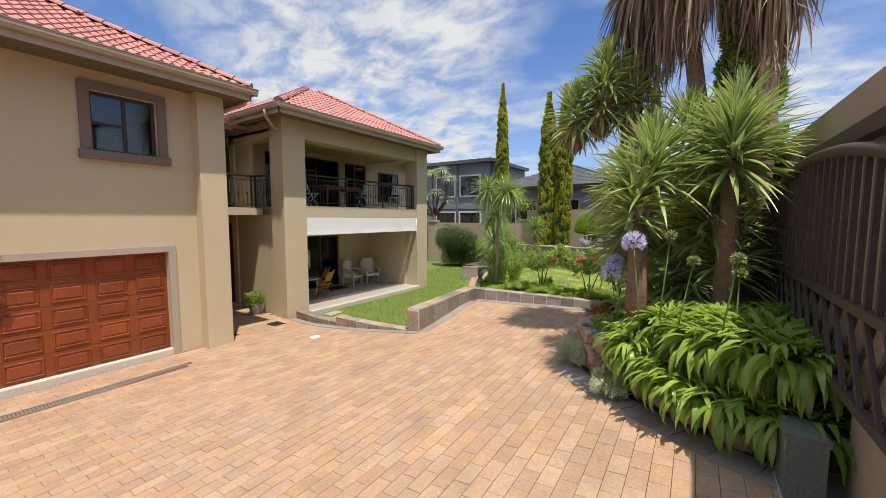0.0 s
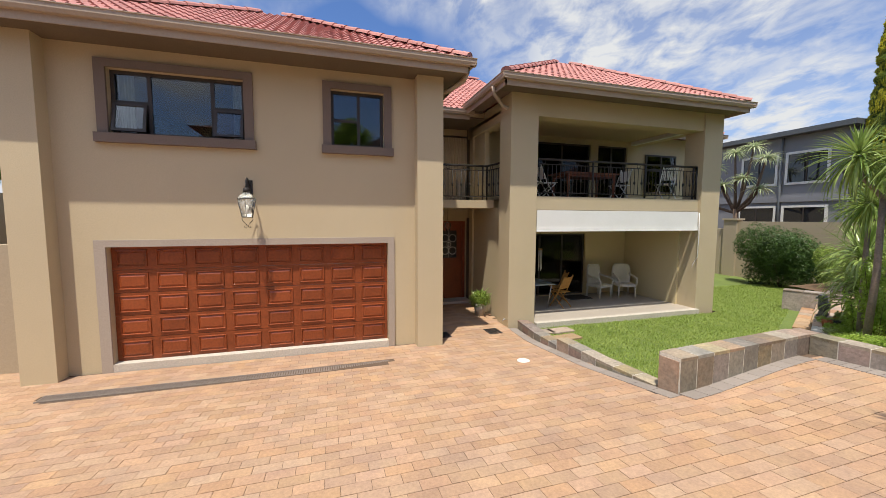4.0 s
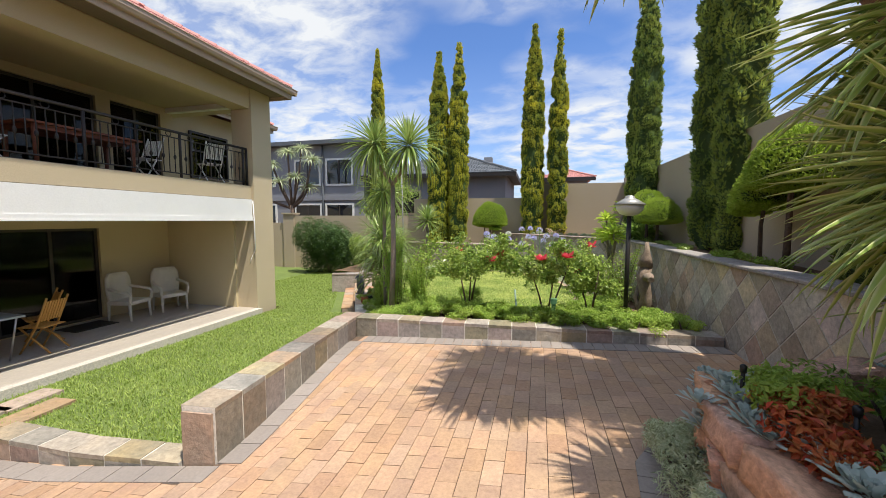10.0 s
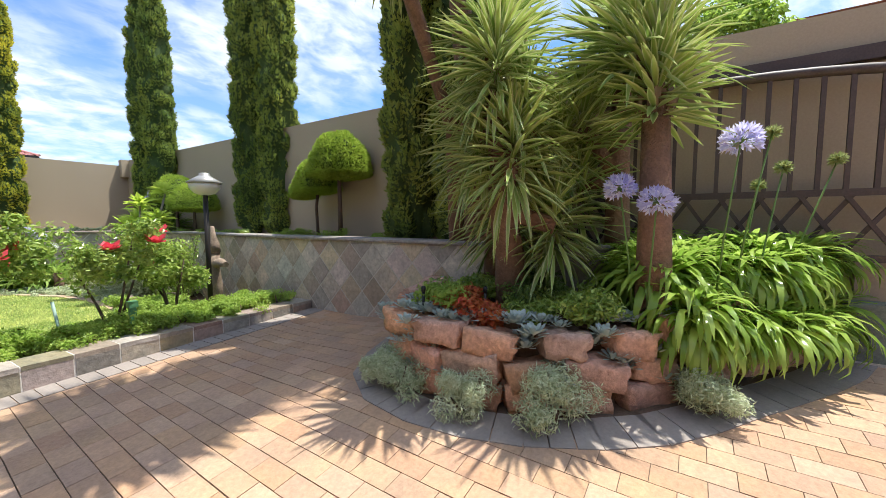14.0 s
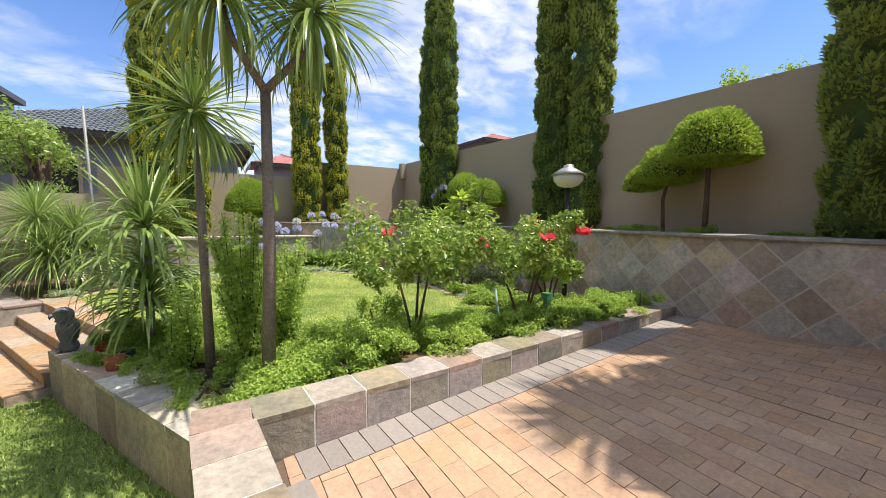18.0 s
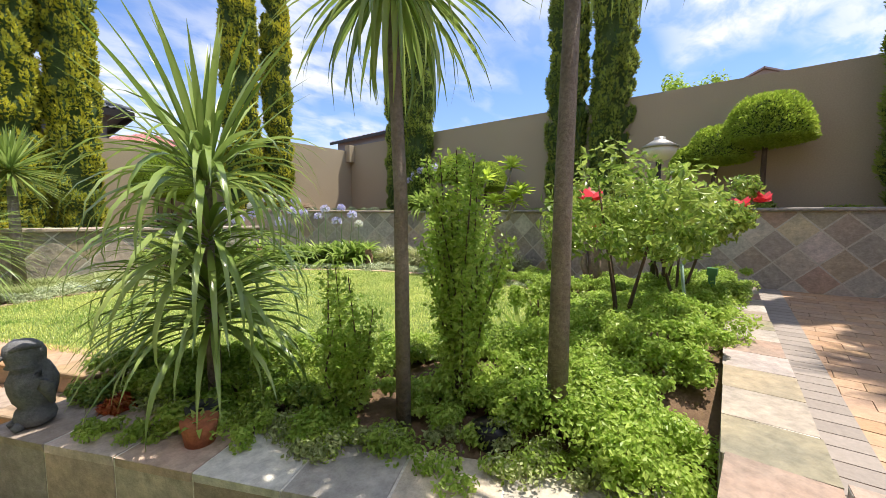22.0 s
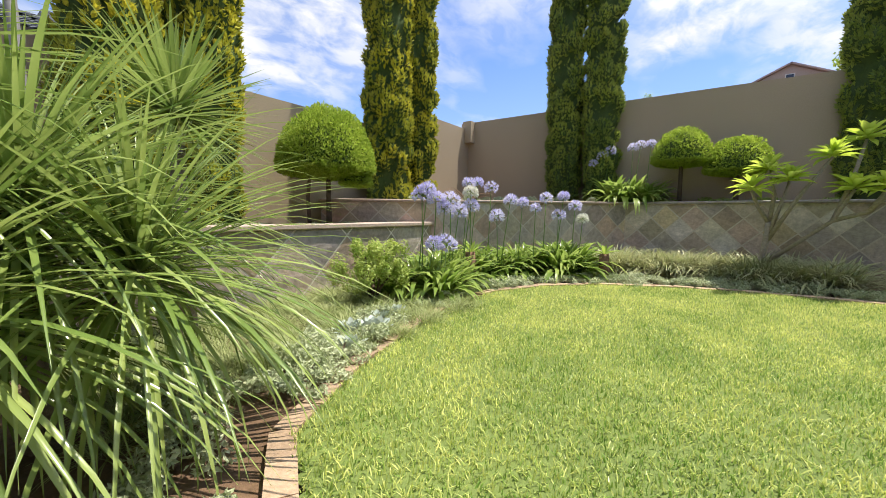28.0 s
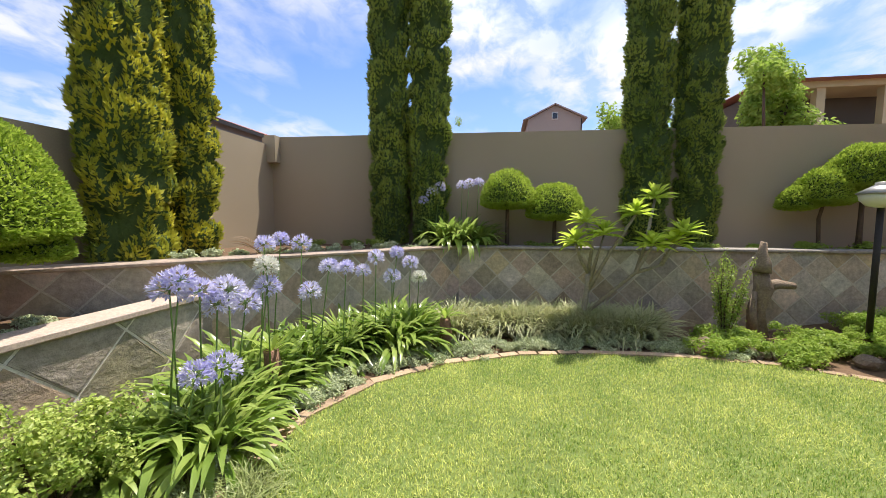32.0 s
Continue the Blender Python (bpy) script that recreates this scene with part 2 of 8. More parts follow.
LAWN_LOW, LAWN_HIGH, KERB, RW_BACK, RW_LEFT = -0.94, -0.34, -0.08, 0.93, 0.72


def glass(name, tint=(0.75, 0.8, 0.8), ior=2.1):
    """Clear window glass: it lets light through and mirrors more at a slant."""
    m = bpy.data.materials.new(name)
    m.use_nodes = True
    nt = m.node_tree
    nt.nodes.clear()
    out, mix = nt.nodes.new("ShaderNodeOutputMaterial"), nt.nodes.new("ShaderNodeMixShader")
    clear, gloss, fres = nt.nodes.new("ShaderNodeBsdfTransparent"), nt.nodes.new("ShaderNodeBsdfGlossy"), nt.nodes.new("ShaderNodeFresnel")
    clear.inputs["Color"].default_value = (*tint, 1)
    gloss.inputs["Roughness"].default_value = 0.01
    fres.inputs["IOR"].default_value = ior
    for a, b in ((fres.outputs[0], mix.inputs[0]), (clear.outputs[0], mix.inputs[1]), (gloss.outputs[0], mix.inputs[2]), (mix.outputs[0], out.inputs["Surface"])):
        nt.links.new(a, b)
    return m


PANE = glass("window_pane", (0.70, 0.73, 0.73), 1.75)
TINTED = glass("tinted_pane", (0.30, 0.31, 0.31), 1.35)
CLEAR = glass("lantern_glass", (0.93, 0.93, 0.92), 1.5)
SEEDED = mat("seeded_glass", (0.66, 0.66, 0.63), 0.2, 0.5)
SEEDED.node_tree.nodes["Principled BSDF"].inputs["Transmission Weight"].default_value = 0.75


def leafy(name, base, other, rough=0.5, through=0.52, spec=0.35, single=1.0, scale=2.2, margin=None):
    """Leaves: they differ one from another, and some light passes through them."""
    m = mat(name, base, rough, spec)
    nt, link = m.node_tree, m.node_tree.links.new
    b, out = nt.nodes["Principled BSDF"], nt.nodes["Material Output"]
    geo, info = nt.nodes.new("ShaderNodeNewGeometry"), nt.nodes.new("ShaderNodeObjectInfo")
    add, frac = nt.nodes.new("ShaderNodeMath"), nt.nodes.new("ShaderNodeMath")
    add.operation, frac.operation = "ADD", "FRACT"
    link(geo.outputs["Random Per Island"], add.inputs[0])
    link(info.outputs["Random"], add.inputs[1])
    link(add.outputs[0], frac.inputs[0])
    big = node(m, "ShaderNodeTexNoise", Scale=scale, Detail=3.0)
    link(geo.outputs["Position"], big.inputs["Vector"])
    half = node(m, "ShaderNodeMapRange", From_Min=0.3, From_Max=0.7, To_Min=-0.3 - (1 - single) * 0.25, To_Max=0.3 + (1 - single) * 0.25)
    link(big.outputs["Fac"], half.inputs["Value"])
    sum_ = nt.nodes.new("ShaderNodeMath")
    sum_.operation, sum_.use_clamp = "ADD", True
    share = node(m, "ShaderNodeMapRange", To_Min=0.5 - single / 2, To_Max=0.5 + single / 2)
    link(frac.outputs[0], share.inputs["Value"])
    link(share.outputs[0], sum_.inputs[0])
    link(half.outputs[0], sum_.inputs[1])
    mix = nt.nodes.new("ShaderNodeMix")
    mix.data_type = "RGBA"
    mix.inputs[6].default_value, mix.inputs[7].default_value = (*base, 1), (*other, 1)
    link(sum_.outputs[0], mix.inputs[0])
    if margin:
        # paler along both edges of a strap leaf
        rim, where, plain_mix = nt.nodes.new("ShaderNodeAttribute"), node(m, "ShaderNodeMapRange", From_Min=0.5, From_Max=0.8), mix
        rim.attribute_name = "margin"
        link(rim.outputs["Fac"], where.inputs["Value"])
        mix = nt.nodes.new("ShaderNodeMix")
        mix.data_type = "RGBA"
        mix.inputs[7].default_value = (*margin, 1)
        link(plain_mix.outputs[2], mix.inputs[6])
        link(where.outputs[0], mix.inputs[0])
    link(mix.outputs[2], b.inputs["Base Color"])
    tr, both = nt.nodes.new("ShaderNodeBsdfTranslucent"), nt.nodes.new("ShaderNodeMixShader")
    link(mix.outputs[2], tr.inputs["Color"])
    both.inputs[0].default_value = through
    link(b.outputs[0], both.inputs[1])
    link(tr.outputs[0], both.inputs[2])
    link(both.outputs[0], out.inputs["Surface"])
    return m


def pieces(m):
    """Lets a material differ island by island as well as object by object."""
    nt = m.node_tree
    info = next(n for n in nt.nodes if n.type == "OBJECT_INFO")
    vary = info.outputs["Random"].links[0].to_node
    geo, add, frac = nt.nodes.new("ShaderNodeNewGeometry"), nt.nodes.new("ShaderNodeMath"), nt.nodes.new("ShaderNodeMath")
    add.operation, frac.operation = "ADD", "FRACT"
    nt.links.new(geo.outputs["Random Per Island"], add.inputs[0])
    nt.links.new(info.outputs["Random"], add.inputs[1])
    nt.links.new(add.outputs[0], frac.inputs[0])
    nt.links.new(frac.outputs[0], vary.inputs["Value"])
    for socket in ("Hue", "Saturation"):
        if socket in m:
            nt.links.new(frac.outputs[0], nt.nodes[m[socket]].inputs[0])


for m_ in (ROOF, PAVER, GREYPAVER, SLATE, WALLSLATE):
    pieces(m_)

STEPSTONE = worn("orange_slate", (0.385, 0.26, 0.17), (0.305, 0.24, 0.18), 0.7, 3.2, 14, 0.25, piece=0.12, hue=0.010, fade=0.35)
pieces(STEPSTONE)
CONCRETE = worn("pale_concrete", (0.55, 0.50, 0.43), (0.46, 0.42, 0.36), 0.85, 2.0, 40, 0.15)
TILEFLOOR = worn("patio_tile", (0.42, 0.37, 0.31), (0.37, 0.33, 0.28), 0.45, 1.5, 20, 0.05, fine_amount=0.08)
# interior dimness painted as a dark wall colour
INSIDE = worn("painted_shade", (0.14, 0.115, 0.09), (0.11, 0.09, 0.07), 0.9, 1.0, 20, 0.0)
CURTAIN = worn("curtain_cloth", (0.66, 0.56, 0.43), (0.56, 0.46, 0.34), 0.9, 3.0, 60, 0.1)
ALU = worn("bronze_aluminium", (0.045, 0.036, 0.03), (0.06, 0.048, 0.04), 0.45, 4.0, 50, 0.0, spec=0.4)
IRON = worn("wrought_iron", (0.03, 0.026, 0.024), (0.05, 0.042, 0.038), 0.55, 6.0, 60, 0.05)
STEEL = mat("brushed_steel", (0.55, 0.55, 0.54), 0.35, 0.5, 0.9)
WICKER = worn("white_wicker", (0.66, 0.62, 0.54), (0.56, 0.52, 0.45), 0.8, 6.0, 90, 0.5)
TEAK = worn("yellow_teak", (0.52, 0.27, 0.07), (0.42, 0.20, 0.05), 0.5, 4.0, 40, 0.08)
REDWOOD = worn("dark_red_timber", (0.22, 0.07, 0.035), (0.15, 0.05, 0.025), 0.45, 4.0, 40, 0.08)
WHITEPAINT = worn("white_paint", (0.75, 0.74, 0.70), (0.66, 0.65, 0.61), 0.5, 3.0, 30, 0.0, fine_amount=0.05)
CREAM = worn("cream_plaster", (0.62, 0.52, 0.32), (0.56, 0.46, 0.28), 0.85, 0.7, 50, 0.05, fine_amount=0.06)
GREYWALL = worn("grey_plaster", (0.24, 0.245, 0.265), (0.20, 0.205, 0.22), 0.85, 0.6, 30, 0.05, fine_amount=0.08)
GREYROOF = worn("dark_roof_tile", (0.11, 0.12, 0.13), (0.08, 0.09, 0.10), 0.6, 1.5, 30, 0.1, piece=0.2)
pieces(GREYROOF)
CASTSTONE = worn("cast_stone", (0.17, 0.17, 0.175), (0.075, 0.075, 0.078), 0.8, 9.0, 60, 0.4)
PLUM = worn("dark_gate_paint", (0.075, 0.056, 0.050), (0.10, 0.075, 0.066), 0.5, 4.0, 60, 0.05)
POT = worn("pale_pot", (0.42, 0.38, 0.32), (0.33, 0.30, 0.25), 0.85, 5.0, 40, 0.2)
TERRACOTTA = worn("terracotta", (0.40, 0.14, 0.06), (0.30, 0.10, 0.05), 0.8, 6.0, 50, 0.2)
BLACKPLASTIC = mat("black_plastic", (0.012, 0.012, 0.013), 0.4, 0.4)
ROCK = worn("orange_sandstone", (0.62, 0.37, 0.25), (0.36, 0.215, 0.155), 0.9, 6.0, 26, 1.0, piece=0.22, hue=0.012, fade=0.2, fine_amount=0.3)
PALMBARK = worn("palm_bark", (0.30, 0.245, 0.205), (0.20, 0.155, 0.125), 0.9, 5.0, 45, 1.0)
GREYBARK = worn("smooth_grey_bark", (0.34, 0.30, 0.24), (0.25, 0.22, 0.17), 0.8, 6.0, 40, 0.4)
BARK = worn("bark", (0.15, 0.105, 0.075), (0.08, 0.055, 0.04), 0.9, 5.0, 45, 1.0)
REDBARK = worn("yucca_bark", (0.29, 0.17, 0.115), (0.16, 0.10, 0.07), 0.9, 9.0, 40, 1.0)
DRIFT = worn("weathered_driftwood", (0.30, 0.23, 0.17), (0.16, 0.11, 0.08), 0.9, 7.0, 40, 0.8)
GREENBOX = worn("green_grey_enamel", (0.16, 0.19, 0.165), (0.13, 0.155, 0.135), 0.45, 3.0, 40, 0.05)
DRAIN = worn("drain_grey", (0.22, 0.18, 0.155), (0.16, 0.135, 0.115), 0.7, 3.0, 40, 0.1)


def wall_sheet(name, axis, at, thick, u0, u1, z0, z1, holes, material, parent=None, label=""):
    """An upright wall with openings right through it. axis 'x': the wall stands across x, u runs along y; holes: (u0, u1, z0, z1)."""
    us = sorted({u0, u1, *(h[0] for h in holes), *(h[1] for h in holes)})
    zs = sorted({z0, z1, *(h[2] for h in holes), *(h[3] for h in holes)})
    solid = {(i, k): not any(h[0] <= us[i] and us[i + 1] <= h[1] and h[2] <= zs[k] and zs[k + 1] <= h[3] for h in holes)
             for i in range(len(us) - 1) for k in range(len(zs) - 1)}
    bm, seen = bmesh.new(), {}

    def v(side, i, k):
        if (side, i, k) not in seen:
            d = at + side * thick
            seen[side, i, k] = bm.verts.new((d, us[i], zs[k]) if axis == "x" else (us[i], d, zs[k]))
        return seen[side, i, k]

    for (i, k), full in solid.items():
        if not full:
            continue
        for side in (0, 1):
            bm.faces.new([v(side, *c) for c in ((i, k), (i + 1, k), (i + 1, k + 1), (i, k + 1))])
        for (a, b), (p, q) in (((-1, 0), ((i, k), (i, k + 1))), ((1, 0), ((i + 1, k), (i + 1, k + 1))), ((0, -1), ((i, k), (i + 1, k))), ((0, 1), ((i, k + 1), (i + 1, k + 1)))):
            if not solid.get((i + a, k + b), False):
                bm.faces.new([v(0, *p), v(0, *q), v(1, *q), v(1, *p)])
    bmesh.ops.recalc_face_normals(bm, faces=bm.faces[:])
    ob = part(name, bm, material, parent, label)
    return ob if parent else tagged(ob, kind="structure")


def plain(name, material, *bs, bevel=0.0, parent=None, label=""):
    bm = boxes(*bs)
    if bevel:
        soft(bm, bevel)
    ob = part(name, bm, material, parent, label)
    return ob if parent else tagged(ob, kind="structure")


# ---- ground ----
def sheet(name, material, x0, x1, y0, y1, step, height, skirt=0.0):
    xs, ys = np.linspace(x0, x1, max(2, int((x1 - x0) / step) + 1)), np.linspace(y0, y1, max(2, int((y1 - y0) / step) + 1))
    bm = bmesh.new()
    grid = [[bm.verts.new((x, y, height(x, y))) for y in ys] for x in xs]
    for i in range(len(xs) - 1):
        for j in range(len(ys) - 1):
            bm.faces.new((grid[i][j], grid[i + 1][j], grid[i + 1][j + 1], grid[i][j + 1])).smooth = True
    return tagged(part(name, bm, material), kind="structure")


sheet("ground", SOIL, -900, 900, -900, 900, 120, lambda x, y: -1.35)
sheet("driveway", JOINT, -20, 1.0, -9, 6.22, 0.3, lambda x, y: ground_z(x, y) - 0.006)
sheet("driveway_north", JOINT, -5.25, 1.0, 6.22, 9.6, 0.12, lambda x, y: ground_z(x, y) - 0.006)

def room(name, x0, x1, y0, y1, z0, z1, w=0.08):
    """A closed room behind windows, its dimness put into the dark wall colour; its +x side stays open to the wall."""
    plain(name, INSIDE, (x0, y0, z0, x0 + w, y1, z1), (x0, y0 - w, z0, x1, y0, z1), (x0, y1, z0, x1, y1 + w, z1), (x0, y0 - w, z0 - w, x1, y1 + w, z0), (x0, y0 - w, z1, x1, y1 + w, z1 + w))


# ---- the house: garage block ----
GX = -8.93
wall_sheet("wall_garage_front", "x", GX, -0.28, -2.6, 4.3, -1.2, 4.56, [(-1.52, 3.21, -1.0, 1.26), (-1.36, 0.66, 3.14, 4.20), (2.15, 3.15, 3.14, 4.20)], PLASTER)
plain("wall_garage_sides", PLASTER, (-18, -2.6, -1.2, GX - 0.28, -2.35, 4.56), (-18, 4.05, -1.2, GX - 0.28, 4.3, 4.56))
plain("pilaster_north", PLASTER, (GX, 3.77, -1.2, -8.65, 4.3, 4.56), bevel=0.012)
plain("pilaster_south", PLASTER, (GX, -2.62, -1.2, -8.65, -2.15, 4.56), bevel=0.012)
plain("trim_garage_door", worn("pale_trim", (0.40, 0.335, 0.275), (0.35, 0.29, 0.24), 0.8, 0.8, 50, 0.06, fine_amount=0.1), (GX, -1.68, -1.0, GX + 0.035, -1.52, 1.26), (GX, 3.21, -1.0, GX + 0.035, 3.34, 1.26), (GX, -1.68, 1.26, GX + 0.035, 3.34, 1.38), bevel=0.008)
plain("garage_sill", CONCRETE, (GX - 0.28, -1.52, -1.1, GX + 0.03, 3.21, -0.765), bevel=0.01)
room("room_garage", -14, GX - 0.29, -2.2, 3.95, 2.2, 4.4)

garage_door = thing("garage_door", "closed double garage door of varnished red-brown timber panels", "garage door", (GX - 0.13, -1.52, -0.765))
SEC, COL = 2.02 / 5, 4.73 / 8
for r in range(5):
    board = part("section", soft(boxes((-0.045, 0.004, r * SEC + 0.003, 0.0, 4.726, (r + 1) * SEC - 0.003)), 0.004), WOOD, garage_door)
    for c in range(8):
        bm = bmesh.new()
        y0, y1, z0, z1 = c * COL + 0.085, (c + 1) * COL - 0.085, r * SEC + 0.075, (r + 1) * SEC - 0.075
        ring = [[bm.verts.new((x, y, z)) for y, z in ((y0 + d, z0 + d), (y1 - d, z0 + d), (y1 - d, z1 - d), (y0 + d, z1 - d))]
                for x, d in ((0.001, -0.022), (0.020, -0.016), (0.022, -0.004), (0.004, 0.006), (0.004, 0.014), (0.018, 0.045))]
        for a, b in zip(ring, ring[1:]):
            for k in range(4):
                bm.faces.new((a[k], a[(k + 1) % 4], b[(k + 1) % 4], b[k]))
        bm.faces.new(ring[-1])
        part("panel", bm, WOOD, board)


def window(name, y0, y1, z0, z1, x, bars, opened=(), room=True, deep=0.14, pane_material=None):
    """A dark aluminium window facing +x in an opening; bars: (u, v0, v1, upright) in shares of the opening;
    opened: panes (u0, u1, v0, v1) that hang open at the bottom."""
    w = tagged(new(name), kind="structure")
    w.matrix_basis = pose(x - deep, y0, z0)
    wy, wz = y1 - y0, z1 - z0
    t = 0.055
    part("window_frame", boxes((-0.03, 0, 0, 0.03, t, wz), (-0.03, wy - t, 0, 0.03, wy, wz), (-0.03, t, 0, 0.03, wy - t, t), (-0.03, t, wz - t, 0.03, wy - t, wz)), ALU, w)
    for u, v0, v1, upright in bars:
        b = (-0.028, u * wy - 0.028, v0 * wz + t * (v0 == 0), 0.028, u * wy + 0.028, v1 * wz - t * (v1 == 1)) if upright else (-0.027, v0 * wy + 0.03, u * wz - 0.025, 0.027, v1 * wy - 0.03, u * wz + 0.025)
        part("mullion", boxes(b), ALU, w)
    us = sorted({0.0, 1.0, *(b[0] for b in bars if b[3])})
    for u0, u1 in zip(us, us[1:]):
        mid = (u0 + u1) / 2
        vs = sorted({0.0, 1.0, *(b[0] for b in bars if not b[3] and b[1] <= mid <= b[2])})
        for v0, v1 in zip(vs, vs[1:]):
            a = (u0 * wy + 0.03, u1 * wy - 0.03, v0 * wz + 0.03, v1 * wz - 0.03)
            if any(abs(mid - o[0]) < 0.2 and v0 <= o[1] <= v1 for o in opened):
                h, d = a[3] - a[2], 0.045
                sash = part("sash", boxes((0, a[0], -h, 0.04, a[0] + d, 0), (0, a[1] - d, -h, 0.04, a[1], 0), (0, a[0] + d, -h, 0.04, a[1] - d, -h + d), (0, a[0] + d, -d, 0.04, a[1] - d, 0)), ALU, w)
                sash.matrix_basis = pose(0.03, 0, a[3], 0, -13, 0)
                pane = part("pane", boxes((0.018, a[0] + d, -h + d, 0.024, a[1] - d, -d)), pane_material or PANE, sash)
            else:
                pane = part("pane", boxes((-0.004, a[0], a[2], 0.004, a[1], a[3])), pane_material or PANE, w)
            pane.visible_shadow = False
    return w


def band(name, y0, y1, z0, z1, x, wide=0.15):
    """The raised plaster band and sill round a window."""
    plain(name, TRIM, (x, y0 - wide, z0, x + 0.05, y0, z1), (x, y1, z0, x + 0.05, y1 + wide, z1), (x, y0 - wide, z1, x + 0.05, y1 + wide, z1 + 0.13), bevel=0.008)
    plain(name.replace("trim", "sill"), TRIM, (x, y0 - wide - 0.03, z0 - 0.15, x + 0.11, y1 + wide + 0.03, z0), bevel=0.012)


window("window_1", -1.36, 0.66, 3.14, 4.20, GX, [(0.27, 0, 1, True), (0.74, 0, 1, True), (0.52, 0, 0.27, False), (0.52, 0.74, 1, False)], [(0.135, 0.2), (0.87, 0.2)])
window("window_2", 2.15, 3.15, 3.14, 4.20, GX, [(0.52, 0, 1, True), (0.48, 0, 0.52, False)])
band("trim_window_1", -1.36, 0.66, 3.14, 4.20, GX)
band("trim_window_2", 2.15, 3.15, 3.14, 4.20, GX)
for y0 in (-1.33, 0.42):
    bm = bmesh.new()
    pts = [(GX - 0.30 + 0.02 * math.sin(k * 1.1), y0 + k * 0.008) for k in range(31)]
    low, high = [[bm.verts.new((x, y, z)) for x, y in pts] for z in (2.95, 4.3)]
    for k in range(len(pts) - 1):
        bm.faces.new((low[k], low[k + 1], high[k + 1], high[k])).smooth = True
    tagged(part("curtain", bm, WHITEPAINT), "pale net curtain drawn aside behind the window", "curtain", "net curtains")


# ---- roofs ----
def tile_piece(w=0.30, l=0.36):
    """One interlocking clay tile with a roll and a flat, as points and faces; u across, v up the slope."""
    us = (0, 0.05, 0.10, 0.15, 0.20, 0.25, 0.30, 0.31)
    hs = (0.010, 0.010, 0.014, 0.034, 0.044, 0.034, 0.014, 0.008)
    pts = [(u * w / 0.30, v, h + (0.026 if v == 0 else 0.0)) for v in (0, l) for u, h in zip(us, hs)]
    pts += [(u * w / 0.30, 0, h) for u, h in zip(us, hs)]
    n = len(us)
    fs = [(i, i + 1, n + i + 1, n + i) for i in range(n - 1)] + [(i + 1, i, 2 * n + i, 2 * n + i + 1) for i in range(n - 1)]
    return np.array(pts), fs


def np_mesh(name, verts, faces, material, parent=None, smooth=False):
    """A mesh from arrays; faces all with the same number of corners."""
    verts, faces = np.asarray(verts, np.float32).reshape(-1, 3), np.asarray(faces, np.int32)
    n, k = faces.shape
    me = bpy.data.meshes.new(name)
    me.vertices.add(len(verts))
    me.vertices.foreach_set("co", verts.ravel())
    me.loops.add(n * k)
    me.loops.foreach_set("vertex_index", faces.ravel())
    me.polygons.add(n)
    me.polygons.foreach_set("loop_start", np.arange(0, n * k, k, dtype=np.int32))
    me.update(calc_edges=True)
    me.polygons.foreach_set("use_smooth", np.full(n, smooth))
    if smooth:
        me.polygons.foreach_set("use_smooth", np.ones(n, bool))
    if material:
        me.materials.append(material)
    ob = new(name, me)
    if parent:
        ob.parent = parent
    return ob


def slope(parent, corner, along, up, inside, count, material=None, singles=0, w=0.17, l=0.36):
    """Covers one slope of a roof with tiles. corner: its lower left; along, up: unit vectors; inside(u, v): whether a tile lies on it."""
    pts, fs = tile_piece(w, l)
    along, up, corner = np.array(along, float), np.array(up, float), np.array(corner, float)
    n = np.cross(along, up)
    spots = [(c * w, r * (l - 0.04)) for r in range(count[1]) for c in range(-1, count[0]) if inside(c * w + w / 2, r * (l - 0.04) + l / 2)]
    local = pts @ np.array([along, up, n])
    if singles:
        me = bpy.data.meshes.new("roof_tile")
        me.from_pydata(local.tolist(), [], fs)
        me.materials.append(material or ROOF)
        for u, v in spots[:singles]:
            ob = new("roof_tile", me)
            ob.parent, ob.location = parent, corner + u * along + v * up
    rest = np.array(spots[singles:])
    if len(rest):
        base = corner + rest[:, :1] * along + rest[:, 1:] * up
        verts = (base[:, None] + local[None]).reshape(-1, 3)
        faces = (np.arange(len(rest))[:, None, None] * len(pts) + np.array(fs)[None]).reshape(-1, 4)
        tagged(np_mesh("roof_tiles", verts, faces, material or ROOF, parent), kind="stuff")


def hip_caps(parent, a, b, material=None):
    """Half-round cap tiles along a hip or ridge."""
    a, b = Vector(a), Vector(b)
    d = (b - a).normalized()
    side = d.cross(Vector((0, 0, 1))).normalized()
    top = side.cross(d)
    bm = bmesh.new()
    rows = []
    for s, r in ((0, 0.125), (0.40, 0.10)):
        rows.append([bm.verts.new((d * s + side * math.cos(t) * r + top * (math.sin(t) * r * 0.8 - 0.01))) for t in [math.pi * k / 6 for k in range(7)]])
    for k in range(6):
        bm.faces.new((rows[0][k], rows[0][k + 1], rows[1][k + 1], rows[1][k]))
    bm.faces.new(rows[0])
    me = bpy.data.meshes.new("ridge_tile")
    bm.to_mesh(me)
    bm.free()
    me.materials.append(material or ROOF)
    for k in range(int((b - a).length / 0.36)):
        ob = new("ridge_tile", me)
        ob.parent, ob.location = parent, a + d * (0.36 * k) + Vector((0, 0, 0.05))


